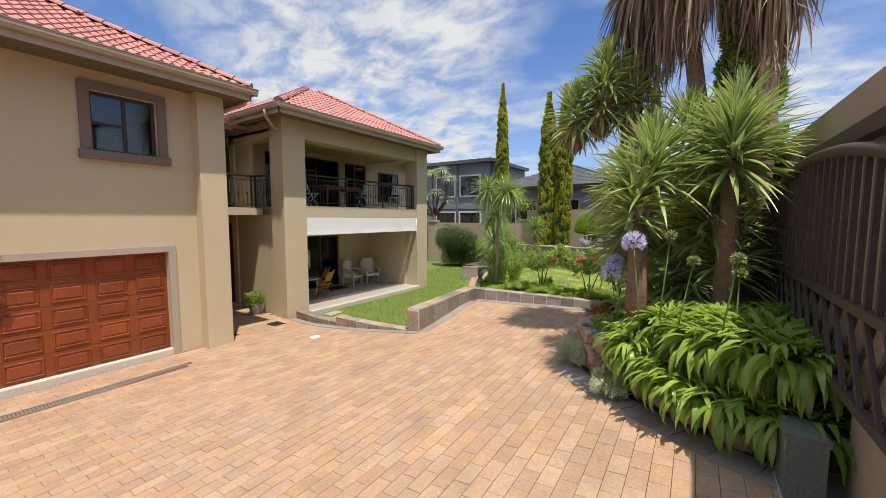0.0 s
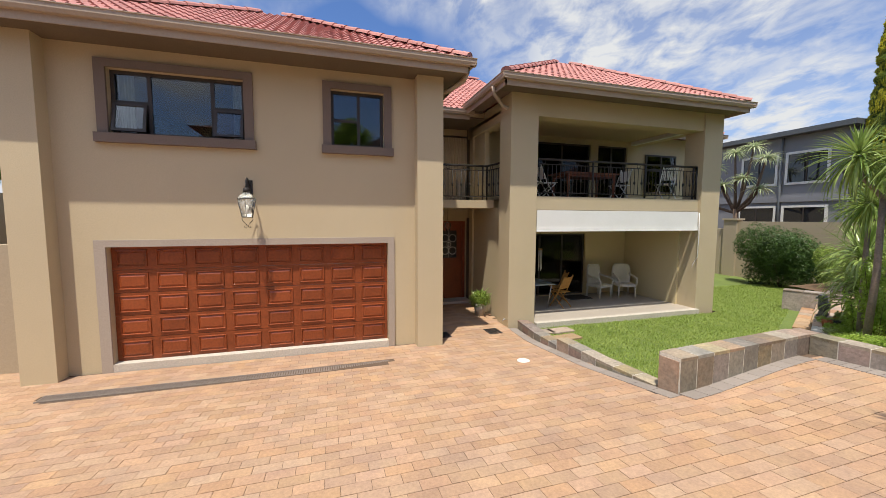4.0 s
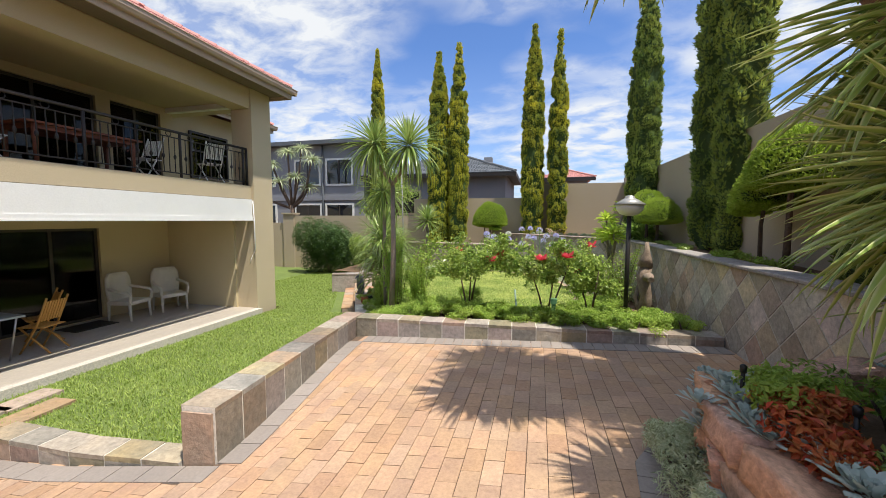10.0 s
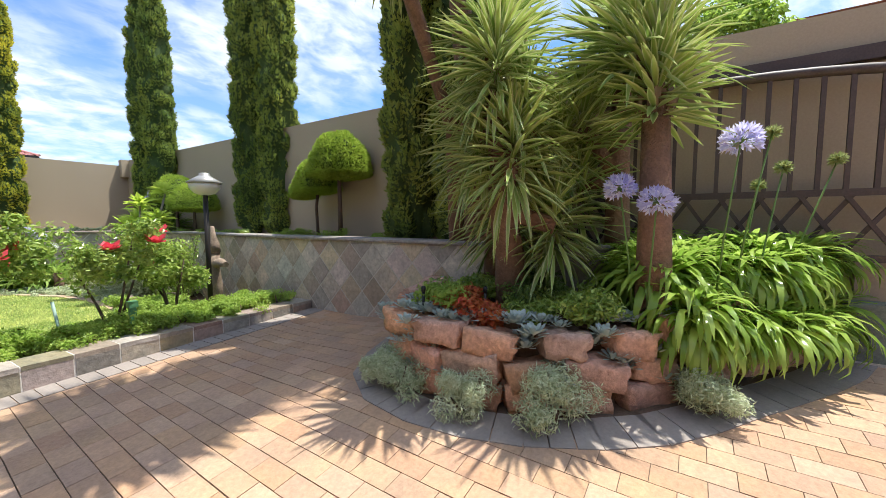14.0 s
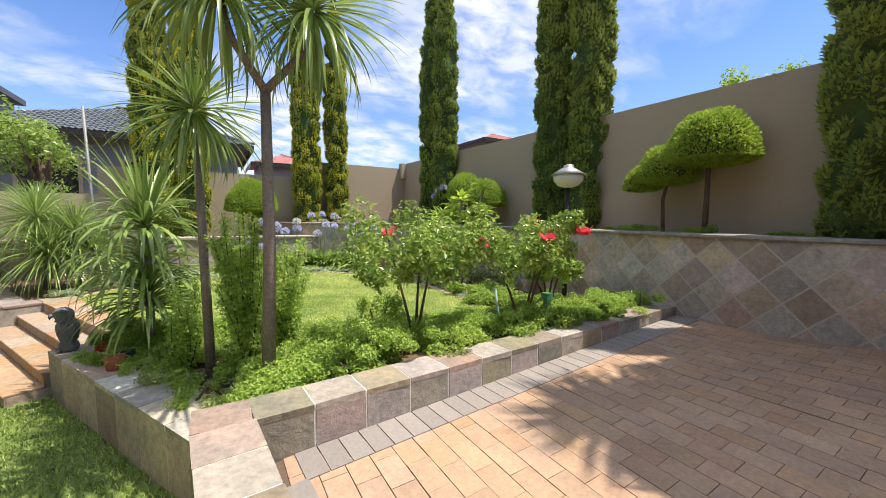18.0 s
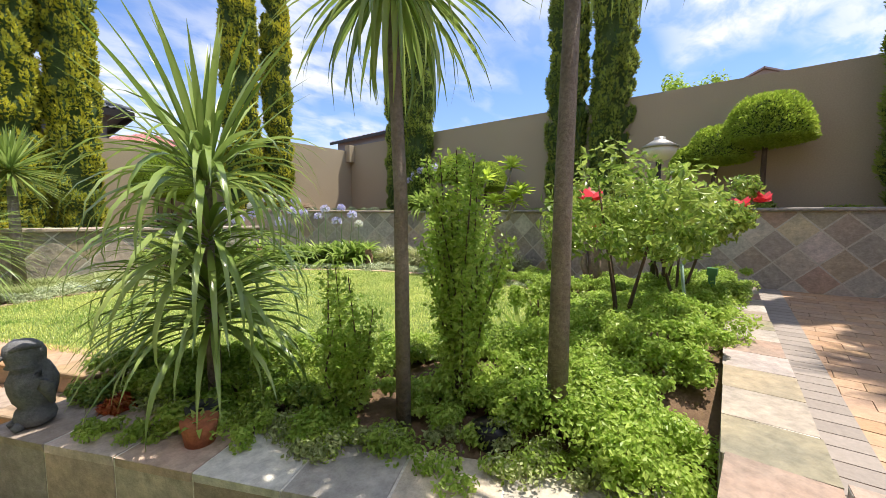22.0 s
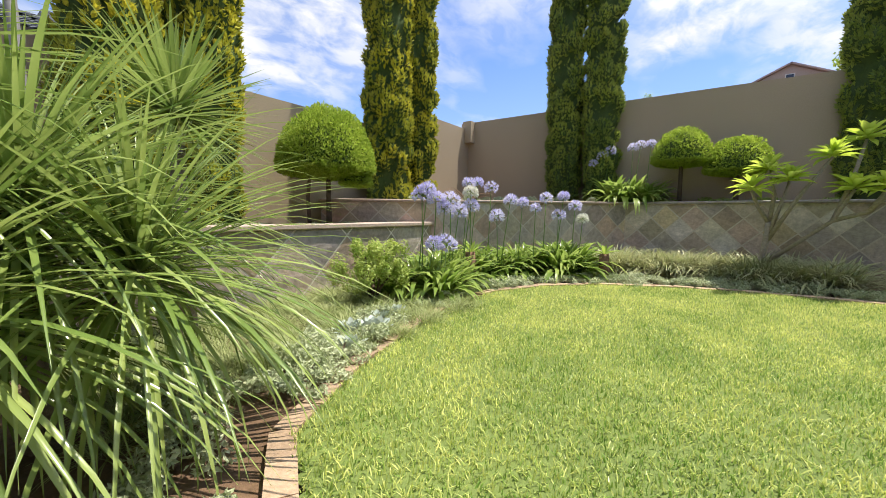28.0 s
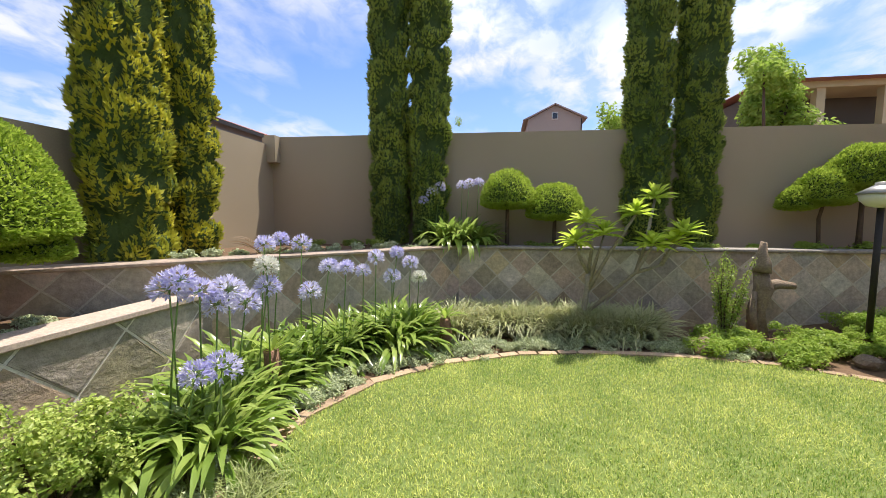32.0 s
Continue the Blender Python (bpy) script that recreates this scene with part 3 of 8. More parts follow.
def hip_roof(name, x0, x1, y0, y1, z, rise, label, material=None, singles=0, front=True):
    """A hipped roof over a rectangle, its ridge along the longer side; tiles on the slopes that face +x, +y and -y."""
    root = thing(name, label, "roof")
    wx, wy = x1 - x0, y1 - y0
    d = min(wx, wy) / 2
    h = d * rise
    if wy >= wx:
        ra, rb = ((x0 + x1) / 2, y0 + d, z + h), ((x0 + x1) / 2, y1 - d, z + h)
    else:
        ra, rb = (x0 + d, (y0 + y1) / 2, z + h), (x1 - d, (y0 + y1) / 2, z + h)
    bm = bmesh.new()
    c = [bm.verts.new(p) for p in ((x0, y0, z), (x1, y0, z), (x1, y1, z), (x0, y1, z), ra, rb)]
    for f in ((0, 1, 4), (1, 2, 5, 4), (2, 3, 5), (3, 0, 4, 5)) if wy >= wx else ((0, 1, 5, 4), (1, 2, 5), (2, 3, 4, 5), (3, 0, 4)):
        bm.faces.new([c[i] for i in f])
    bm.faces.new([c[i] for i in (3, 2, 1, 0)])
    part("roof_deck", bm, material or ROOF, root)
    k = math.sqrt(1 + rise * rise)
    s = (1 / k, rise / k)
    rows = int(d * k / 0.32) + 2
    slope(root, (x1, y0, z), (0, 1, 0), (-s[0], 0, s[1]), lambda u, v: v < d * k and v / k < u < wy - v / k, (int(wy / 0.17) + 2, rows), material, singles)
    slope(root, (x0 + 0, y0, z), (1, 0, 0), (0, s[0], s[1]), lambda u, v: v < d * k and v / k < u < wx - v / k, (int(wx / 0.17) + 2, rows), material)
    slope(root, (x1, y1, z), (-1, 0, 0), (0, -s[0], s[1]), lambda u, v: v < d * k and v / k < u < wx - v / k, (int(wx / 0.17) + 2, rows), material)
    hip_caps(root, (x1, y0, z), ra if wy >= wx else rb, material)
    hip_caps(root, (x1, y1, z), rb, material)
    hip_caps(root, ra, rb, material)
    return root


def eaves(parent, pts, closed=False):
    """Fascia boards and a square gutter along the eaves, through points (x, y, z); the outside lies to the right."""
    for a, b in zip(pts, pts[1:]):
        a, b = Vector(a), Vector(b)
        d = (b - a).normalized()
        m = Matrix.Translation(a) @ d.to_track_quat("X", "Z").to_matrix().to_4x4()
        L = (b - a).length
        bm = bmesh.new()
        box(bm, 0, 0.0, -0.20, L, 0.025, 0.02, m)
        part("fascia", bm, FASCIA, parent)
        bm = bmesh.new()
        sec = ((0.0, -0.085), (-0.075, -0.085), (-0.105, -0.03), (-0.105, 0.03), (-0.12, 0.035), (-0.12, 0.045), (-0.095, 0.045), (-0.09, -0.025), (-0.07, -0.07), (-0.01, -0.07))
        ends = [[bm.verts.new(m @ Vector((s, y, z))) for y, z in sec] for s in (-0.11, L + 0.11)]
        for k in range(len(sec)):
            bm.faces.new((ends[0][k], ends[0][(k + 1) % len(sec)], ends[1][(k + 1) % len(sec)], ends[1][k]))
        bm.faces.new(ends[0])
        bm.faces.new(ends[1][::-1])
        bmesh.ops.recalc_face_normals(bm, faces=bm.faces[:])
        part("gutter", bm, FASCIA, parent)


EZ, GZ, RISE = 4.86, 4.74, 0.55
roof_a = hip_roof("garage_roof", -15.6, -8.2, -3.05, 4.68, GZ, RISE, "hipped roof of salmon-red clay tiles over the garage block", singles=300)
eaves(roof_a, [(-15.6, -3.05, GZ - 0.04), (-8.2, -3.05, GZ - 0.04), (-8.2, 4.68, GZ - 0.04), (-15.6, 4.68, GZ - 0.04)])
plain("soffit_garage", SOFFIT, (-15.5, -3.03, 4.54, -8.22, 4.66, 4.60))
roof_b = hip_roof("veranda_roof", -15.8, -8.85, 5.75, 12.95, EZ, RISE, "hipped roof of salmon-red clay tiles over the veranda")
eaves(roof_b, [(-11.3, 5.75, EZ - 0.04), (-8.85, 5.75, EZ - 0.04), (-8.85, 12.95, EZ - 0.04), (-15.8, 12.95, EZ - 0.04)])
# the roof in the notch between the two, its eave farther back
roof_c = thing("entrance_roof", "clay-tiled roof slope over the recessed entrance", "roof", (0, 0, -0.13))
k_ = math.sqrt(1 + RISE * RISE)
slope(roof_c, (-11.3, 4.0, EZ), (0, 1, 0), (-1 / k_, 0, RISE / k_), lambda u, v: True, (24, 17))
part("roof_deck", boxes((-16, 3.9, 4.70, -11.34, 6.6, 4.84)), PLASTER, roof_c)
hip_caps(roof_c, (-11.3 - 17 * 0.32 / k_, 4.0, EZ + 17 * 0.32 * RISE / k_), (-11.3 - 17 * 0.32 / k_, 8.0, EZ + 17 * 0.32 * RISE / k_))
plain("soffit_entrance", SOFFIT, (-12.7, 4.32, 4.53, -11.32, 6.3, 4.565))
plain("soffit_side", TRIM, (-11.32, 5.78, 4.70, -9.46, 6.2, 4.735), (-11.3, 5.8, 4.66, -11.2, 6.2, 4.70))
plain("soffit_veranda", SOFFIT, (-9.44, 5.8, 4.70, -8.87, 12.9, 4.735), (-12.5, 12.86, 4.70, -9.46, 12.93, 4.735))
eaves(roof_c, [(-11.3, 4.3, EZ - 0.04), (-11.3, 5.85, EZ - 0.04)])
part("downpipe", tube(bmesh.new(), [(-9.35, 5.68, EZ - 0.12), (-9.35, 5.70, EZ - 0.28), (-9.52, 6.0, EZ - 0.48), (-9.52, 6.14, EZ - 0.52)], 0.042, 10), FASCIA, roof_b)
part("downpipe", tube(bmesh.new(), [(-8.5, 4.75, GZ - 0.12), (-8.55, 4.7, GZ - 0.25), (-8.8, 4.45, GZ - 0.40), (-8.85, 4.36, GZ - 0.44)], 0.042, 10), FASCIA, roof_a)

# ---- veranda and patio ----
CX = -9.45
plain("column_south", PLASTER, (-10.05, 6.20, -1.2, CX, 6.92, 4.72), bevel=0.012)
plain("column_north", PLASTER, (-10.05, 12.16, -1.2, CX, 12.84, 4.72), bevel=0.012)
plain("beam_veranda", PLASTER, (-10.0, 6.92, 4.22, CX - 0.05, 12.16, 4.72), (-12.6, 6.3, 4.22, -10.05, 6.6, 4.72), (-12.6, 12.35, 4.3, -10.05, 12.65, 4.72))
plain("balcony_slab", PLASTER, (-12.4, 6.92, 1.98, CX - 0.08, 12.16, 2.31), bevel=0.01)
# unseen dark sheet added over the slab to lessen light bouncing into the veranda
plain("veranda_floor", worn("bounce_cut_brown", (0.17, 0.125, 0.09), (0.14, 0.10, 0.075), 0.5, 1.5, 20, 0.05, fine_amount=0.1), (-12.18, 6.95, 2.31, CX - 0.12, 12.14, 2.322))
tagged(part("ceiling_veranda", boxes((-12.4, 6.3, 4.42, -10.0, 12.6, 4.5)), PLASTER), kind="structure")
plain("cornice_veranda", WHITEPAINT, (-10.1, 6.93, 4.30, -10.0, 12.15, 4.42), (-12.4, 12.2, 4.30, -10.1, 12.35, 4.42), bevel=0.02)
plain("patio_floor", TILEFLOOR, (-12.4, 6.6, -1.2, CX - 0.02, 12.16, -0.815))
plain("patio_edge", CONCRETE, (CX - 0.02, 6.92, -1.2, CX + 0.14, 12.16, -0.81), bevel=0.012)
BX = -12.2
wall_sheet("wall_patio_back", "x", BX, -0.25, 6.3, 12.4, -1.2, 2.0, [(7.0, 10.45, -0.81, 1.26)], CREAM)
wall_sheet("wall_veranda_back", "x", BX, -0.25, 6.3, 12.4, 2.0, 4.72, [(7.35, 10.55, 2.31, 4.24), (10.85, 12.05, 2.31, 4.24)], PLASTER)
plain("wall_patio_side", CREAM, (BX, 12.1, -1.0, -10.05, 12.35, 1.98))
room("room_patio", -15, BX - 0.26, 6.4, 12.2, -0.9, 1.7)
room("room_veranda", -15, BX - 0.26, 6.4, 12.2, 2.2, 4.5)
for nm, y0, y1, z0, z1, cols in (("door_patio", 7.0, 10.45, -0.81, 1.26, 4), ("window_veranda", 7.35, 10.55, 2.31, 4.24, 3), ("door_veranda", 10.85, 12.05, 2.31, 4.24, 2)):
    window(nm, y0, y1, z0, z1, BX, [(k / cols, 0, 1, True) for k in range(1, cols)], deep=0.1, pane_material=TINTED)
# wing past the veranda
plain("wall_wing", PLASTER, (-16, 12.4, -1.2, -12.6, 15.6, 4.72))
window("window_wing", 13.2, 14.6, 2.7, 4.1, -12.45, [(0.5, 0, 1, True), (0.6, 0, 1, False)], deep=0.1)
roof_d = hip_roof("wing_roof", -17, -12.0, 12.0, 16.2, EZ, RISE, "clay-tiled roof over the rear wing")
eaves(roof_d, [(-12.0, 13.1, EZ - 0.04), (-12.0, 16.2, EZ - 0.04), (-17, 16.2, EZ - 0.04)])

chime = thing("wind_chime", "silver tube wind chime hanging under the balcony", "wind chime", (-10.25, 7.53, 0.35))
part("cord", tube(bmesh.new(), [(0, 0, 0.60), (0, 0, 1.63)], 0.004, 5), DARK, chime)
part("disc", lathe(bmesh.new(), [(0.06, 0.58), (0.06, 0.60)], 12), TEAK, chime)
for k in range(5):
    a = 2 * math.pi * k / 5
    part("chime_tube", tube(bmesh.new(), [(0.045 * math.cos(a), 0.045 * math.sin(a), 0.05 * (k % 3)), (0.045 * math.cos(a), 0.045 * math.sin(a), 0.57)], 0.011, 7), STEEL, chime)
blind = thing("roller_blind", "half-lowered white canvas patio blind with a weighted hem", "blind", (CX - 0.03, 6.93, 1.44))
part("canvas", boxes((-0.012, 0.02, 0.10, 0, 5.19, 0.53)), WHITE, blind)
part("hem", soft(boxes((-0.03, 0.01, 0.0, 0.02, 5.20, 0.03), (-0.02, 0.01, 0.03, 0.012, 5.20, 0.10)), 0.006), WHITE, blind)
part("pull_cord", tube(bmesh.new(), [(0.05, 5.16, 0.5), (0.07, 5.17, -0.1), (0.06, 5.18, -0.75), (0.06, 5.02, -0.95), (0.05, 5.0, -1.05)], 0.012, 6), WHITE, blind)

# ---- entrance ----
DX = -12.75
wall_sheet("wall_entrance", "x", DX, -0.25, 4.05, 6.6, -1.2, 4.72, [(4.62, 6.28, -0.86, 1.67), (4.35, 6.42, 2.34, 4.36)], PLASTER)
plain("wall_entrance_side", PLASTER, (-11.4, 6.36, -1.2, -10.05, 6.56, 2.04), (-12.75, 6.36, -1.2, -11.4, 6.5, 4.72))
plain("balcony_entrance", PLASTER, (DX, 4.3, 2.04, -10.75, 6.36, 2.25), bevel=0.01)
plain("entrance_step", CONCRETE, (DX - 0.3, 4.3, -1.2, DX + 0.5, 6.36, -0.83), bevel=0.01)
door = tagged(new("door_1"), "front door of red-stained timber with a leaded glass panel", "door", kind="structure")
door.matrix_basis = pose(DX - 0.08, 5.32, -0.83)
part("door_frame", boxes((-0.06, -0.72, 0, 0.06, -0.62, 2.5), (-0.06, 0.85, 0, 0.06, 0.95, 2.5), (-0.06, -0.62, 2.4, 0.06, 0.85, 2.5), (-0.06, -0.08, 0, 0.06, 0.0, 2.4)), WOOD, door)
leaf = part("door_leaf", boxes((-0.03, 0, 0, 0.02, 0.16, 2.4), (-0.03, 0.69, 0, 0.02, 0.85, 2.4), (-0.03, 0.16, 0, 0.02, 0.69, 1.32), (-0.03, 0.16, 2.2, 0.02, 0.69, 2.4)), WOOD, door)
part("pane", boxes((-0.01, 0.16, 1.32, 0.0, 0.69, 2.2)), mat("dark_door_glass", (0.03, 0.03, 0.032), 0.08, 0.6), leaf)
bm = bmesh.new()
for c, r in (((0.30, 1.55), 0.12), ((0.55, 1.55), 0.12), ((0.30, 1.95), 0.12), ((0.55, 1.95), 0.12), ((0.425, 1.75), 0.07)):
    tube(bm, [(0.01, c[0] + r * math.cos(a * math.pi / 8), c[1] + r * math.sin(a * math.pi / 8)) for a in range(17)], 0.010, 5)
tube(bm, [(0.01, 0.425, 1.33), (0.01, 0.425, 2.19)], 0.010, 5)
part("iron_scroll", bm, WHITEPAINT, leaf, "white-painted scroll grille")
part("side_pane", boxes((-0.01, -0.62, 0, 0.0, -0.08, 2.4)), PANE, door)
part("door_handle", tube(bmesh.new(), [(0.02, 0.07, 1.0), (0.08, 0.07, 1.0), (0.08, 0.18, 1.0)], 0.012, 8), STEEL, leaf)
window("window_entrance", 4.35, 6.42, 2.34, 4.36, DX, [(0.5, 0, 1, True)], deep=0.1)
bm = bmesh.new()
ys = np.linspace(5.35, 6.38, 90)
pts = [(DX - 0.05 + 0.035 * math.sin(k * 0.9) + 0.012 * math.sin(k * 2.3), y) for k, y in enumerate(ys)]
low, high = [[bm.verts.new((x, y + (0.05 * math.sin(k * 0.13) if z < 3 else 0), z)) for k, (x, y) in enumerate(pts)] for z in (2.36, 4.3)]
for k in range(len(pts) - 1):
    bm.faces.new((low[k], low[k + 1], high[k + 1], high[k])).smooth = True
tagged(part("curtain", bm, CURTAIN), "long beige curtain drawn behind the balcony window", "curtain")
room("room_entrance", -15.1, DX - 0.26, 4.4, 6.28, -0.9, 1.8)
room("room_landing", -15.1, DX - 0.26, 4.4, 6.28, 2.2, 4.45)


def railing(name, a, b, z, label, gap=0.12, knots=True):
    """An iron balcony rail between two plan points."""
    a, b = Vector((*a, z)), Vector((*b, z))
    L, d = (b - a).length, (b - a).normalized()
    root = thing(name, label, "railing")
    up = Vector((0, 0, 1))
    part("top_rail", tube(bmesh.new(), [a + up * 0.92, b + up * 0.92], 0.028, 8), IRON, root)
    part("bottom_rail", tube(bmesh.new(), [a + up * 0.10, b + up * 0.10], 0.014, 6), IRON, root)
    part("middle_rail", tube(bmesh.new(), [a + up * 0.80, b + up * 0.80], 0.012, 6), IRON, root)
    n = max(2, int(L / gap))
    for k in range(n + 1):
        p = a + d * (L * k / n)
        if k in (0, n) or k % 14 == 0:
            part("post", tube(bmesh.new(), [p, p + up * 0.92], 0.026, 8), IRON, root)
            continue
        bm = tube(bmesh.new(), [p + up * 0.10, p + up * 0.80], 0.009, 6)
        if knots and k % 2:
            lathe(bm, [(0.009, 0.36), (0.026, 0.40), (0.026, 0.43), (0.009, 0.47)], 8, p)
        if k % 4 == 2:
            q = p + up * 0.86
            tube(bm, [q + d * (0.055 * math.cos(t)) + up * (0.05 * math.sin(t)) for t in [k2 * math.pi / 6 for k2 in range(13)]], 0.008, 5)
        part("baluster", bm, IRON, root)
    return root


railing("balcony_railing", (-9.62, 6.95), (-9.62, 12.14), 2.31, "dark wrought-iron railing along the veranda edge")
railing("balcony_railing", (-10.85, 4.35), (-10.85, 6.2), 2.25, "dark wrought-iron railing over the entrance")
railing("balcony_railing", (-10.85, 6.2), (-10.0, 6.28), 2.25, "short dark wrought-iron railing beside the column")

# ---- lantern on the garage wall ----
lantern = thing("wall_lantern", "six-sided iron coach lantern on a scrolled wall bracket", "lamp", (GX, 0.70, 1.72))
part("wall_plate", soft(boxes((0, -0.05, 0.40, 0.025, 0.05, 0.72)), 0.01), IRON, lantern)
part("bracket", tube(bmesh.new(), [(0.02, 0, 0.60), (0.10, 0, 0.70), (0.22, 0, 0.74), (0.32, 0, 0.68), (0.33, 0, 0.58), (0.30, 0, 0.52)], 0.013, 8), IRON, lantern)
part("roof_cap", lathe(bmesh.new(), [(0.16, 0.36), (0.14, 0.40), (0.06, 0.48)], 6, (0.30, 0, 0)), SEEDED, lantern).visible_shadow = False
part("finial", lathe(bmesh.new(), [(0.06, 0.48), (0.055, 0.55), (0.02, 0.58), (0.01, 0.62)], 8, (0.30, 0, 0)), IRON, lantern)
part("glass", lathe(bmesh.new(), [(0.085, 0.06), (0.15, 0.36)], 6, (0.30, 0, 0)), SEEDED, lantern).visible_shadow = False
bm = bmesh.new()
for k in range(6):
    c, s = math.cos(k * math.pi / 3), math.sin(k * math.pi / 3)
    tube(bm, [(0.30 + 0.088 * c, 0.088 * s, 0.05), (0.30 + 0.155 * c, 0.155 * s, 0.37)], 0.0055, 5)
    c2, s2 = math.cos((k + 1) * math.pi / 3), math.sin((k + 1) * math.pi / 3)
    tube(bm, [(0.30 + 0.155 * c, 0.155 * s, 0.37), (0.30 + 0.155 * c2, 0.155 * s2, 0.37)], 0.006, 5)
    tube(bm, [(0.30 + 0.155 * c, 0.155 * s, 0.37), (0.30 + 0.06 * c, 0.06 * s, 0.48)], 0.004, 5)
lathe(bm, [(0.09, 0.045), (0.09, 0.06)], 6, (0.30, 0, 0))
for s in (-1, 1):
    tube(bm, [(0.30, 0.085 * s, 0.05), (0.30, 0.085 * s, 0.0), (0.30, 0.04 * s, -0.05), (0.30, 0.008 * s, -0.10), (0.30, 0.02 * s, -0.14), (0.30, 0.05 * s, -0.13), (0.30, 0.05 * s, -0.10)], 0.006, 5)
part("frame", bm, IRON, lantern)
part("bulb", lathe(bmesh.new(), [(0.004, 0.10), (0.02, 0.14), (0.028, 0.20), (0.01, 0.26)], 10, (0.30, 0, 0)), WHITEPAINT, lantern)

# ---- drain, covers ----
drain = thing("channel_drain", "long slotted grey channel drain set into the paving before the garage", "drain", (-7.98, -2.0, 0))
zd = ground_z(-7.98, 1.0) + 0.006
part("channel", boxes((-0.11, 0, zd - 0.06, -0.085, 5.1, zd), (0.085, 0, zd - 0.06, 0.11, 5.1, zd), (-0.085, 0, zd - 0.06, 0.085, 5.1, zd - 0.03)), DRAIN, drain)
me_ = bpy.data.meshes.new("slat")
bm = boxes((-0.085, -0.012, -0.02, 0.085, 0.012, 0.0))
bm.to_mesh(me_)
bm.free()
me_.materials.append(DRAIN)
for k in range(127):
    s_ = new("slat", me_)
    s_.parent, s_.location = drain, (0, 0.02 + k * 0.04, zd - 0.002)
for x, y, ln in ((-9.25, 5.72, "small cast-iron gully grating beside the column"), (-9.3, 4.5, "small cast-iron gully grating beside the garage pillar")):
    g = thing("gully_grating", ln, "drain grate", (x, y, ground_z(x, y)))
    part("frame", boxes((-0.2, -0.16, 0, 0.2, -0.13, 0.012), (-0.2, 0.13, 0, 0.2, 0.16, 0.012), (-0.2, -0.13, 0, -0.17, 0.13, 0.012), (0.17, -0.13, 0, 0.2, 0.13, 0.012)), IRON, g)
    for k in range(8):
        part("bar", boxes((-0.165 + k * 0.045, -0.13, 0, -0.145 + k * 0.045, 0.13, 0.01)), IRON, g)
tagged(part("inspection_cover", lathe(bmesh.new(), [(0.11, 0.0), (0.115, 0.008), (0.10, 0.012)], 20, (-7.12, 5.35, ground_z(-7.12, 5.35))), WHITEPAINT), "small round white plastic cover in the paving", "drain cover")
tap = thing("garden_tap", "small brass garden tap low on the column wall", "tap", (-9.55, 6.18, -0.72))
part("pipe", tube(bmesh.new(), [(0, 0.02, 0), (0, -0.06, 0), (0, -0.08, -0.04)], 0.012, 8), STEEL, tap)
part("handle", tube(bmesh.new(), [(-0.03, -0.04, 0.03), (0.03, -0.04, 0.03)], 0.008, 6), STEEL, tap)


# ---- furniture ----
def wicker_chair():
    c = thing("wicker_armchair", "white woven wicker armchair on the patio", "armchair", group="patio armchairs")
    bm = bmesh.new()
    box(bm, -0.28, -0.28, 0.36, 0.28, 0.28, 0.44)
    part("seat", soft(bm, 0.03, 2), WICKER, c)
    bm = bmesh.new()
    rows = []
    for j in range(7):
        z = 0.40 + j * 0.11
        w = 0.27 + 0.04 * math.sin(j / 6 * math.pi) - 0.05 * (j == 6)
        rows.append([[bm.verts.new((-0.24 - 0.05 * (j / 6) - 0.05 * (1 - u * u) + th, u * w, z)) for u in (-1, -0.6, -0.2, 0.2, 0.6, 1)] for th in (0, 0.05)])
    for j in range(6):
        for k in range(5):
            for th in (0, 1):
                bm.faces.new((rows[j][th][k], rows[j][th][k + 1], rows[j + 1][th][k + 1], rows[j + 1][th][k])).smooth = True
    for j in range(6):
        for k in (0, 5):
            bm.faces.new((rows[j][0][k], rows[j][1][k], rows[j + 1][1][k], rows[j + 1][0][k]))
    for k in range(5):
        bm.faces.new((rows[6][0][k], rows[6][0][k + 1], rows[6][1][k + 1], rows[6][1][k]))
    part("backrest", bm, WICKER, c)
    for s in (-1, 1):
        part("armrest", tube(bmesh.new(), [(-0.27, 0.27 * s, 0.72), (0.0, 0.31 * s, 0.68), (0.24, 0.31 * s, 0.64), (0.29, 0.29 * s, 0.56), (0.27, 0.28 * s, 0.42)], 0.032, 8), WICKER, c)
        for x in (-0.24, 0.24):
            part("leg", tube(bmesh.new(), [(x * 1.08, 0.27 * s, 0), (x, 0.26 * s, 0.38)], [0.022, 0.034], 8), WICKER, c)
    return c


wicker_chair().matrix_basis = pose(-11.55, 10.55, -0.815, 0, 0, 12)
c_ = next(o for o in scene.objects if o.name == "wicker_armchair")
copy_thing(c_, pose(-11.45, 11.45, -0.815, 0, 0, -18))


def folding_chair(material, label, group=""):
    """A slatted folding garden chair."""
    c = thing("folding_chair", label, "chair", group=group)
    for s in (-1, 1):
        part("back_leg", tube(bmesh.new(), [(0.22, 0.2 * s, 0), (-0.06, 0.2 * s, 0.45), (-0.26, 0.2 * s, 0.95)], 0.016, 6), material, c)
        part("front_leg", tube(bmesh.new(), [(-0.24, 0.18 * s, 0), (0.22, 0.18 * s, 0.45)], 0.016, 6), material, c)
    for k in range(7):
        part("seat_slat", soft(boxes((-0.18 + k * 0.062, -0.21, 0.44, -0.135 + k * 0.062, 0.21, 0.458)), 0.004), material, c)
    for k in range(7):
        ob = part("back_slat", boxes((-0.008, -0.17 + k * 0.052, 0, 0.008, -0.135 + k * 0.052, 0.36)), material, c)
        ob.matrix_basis = pose(-0.115, 0, 0.55, 0, -20, 0)
    return c


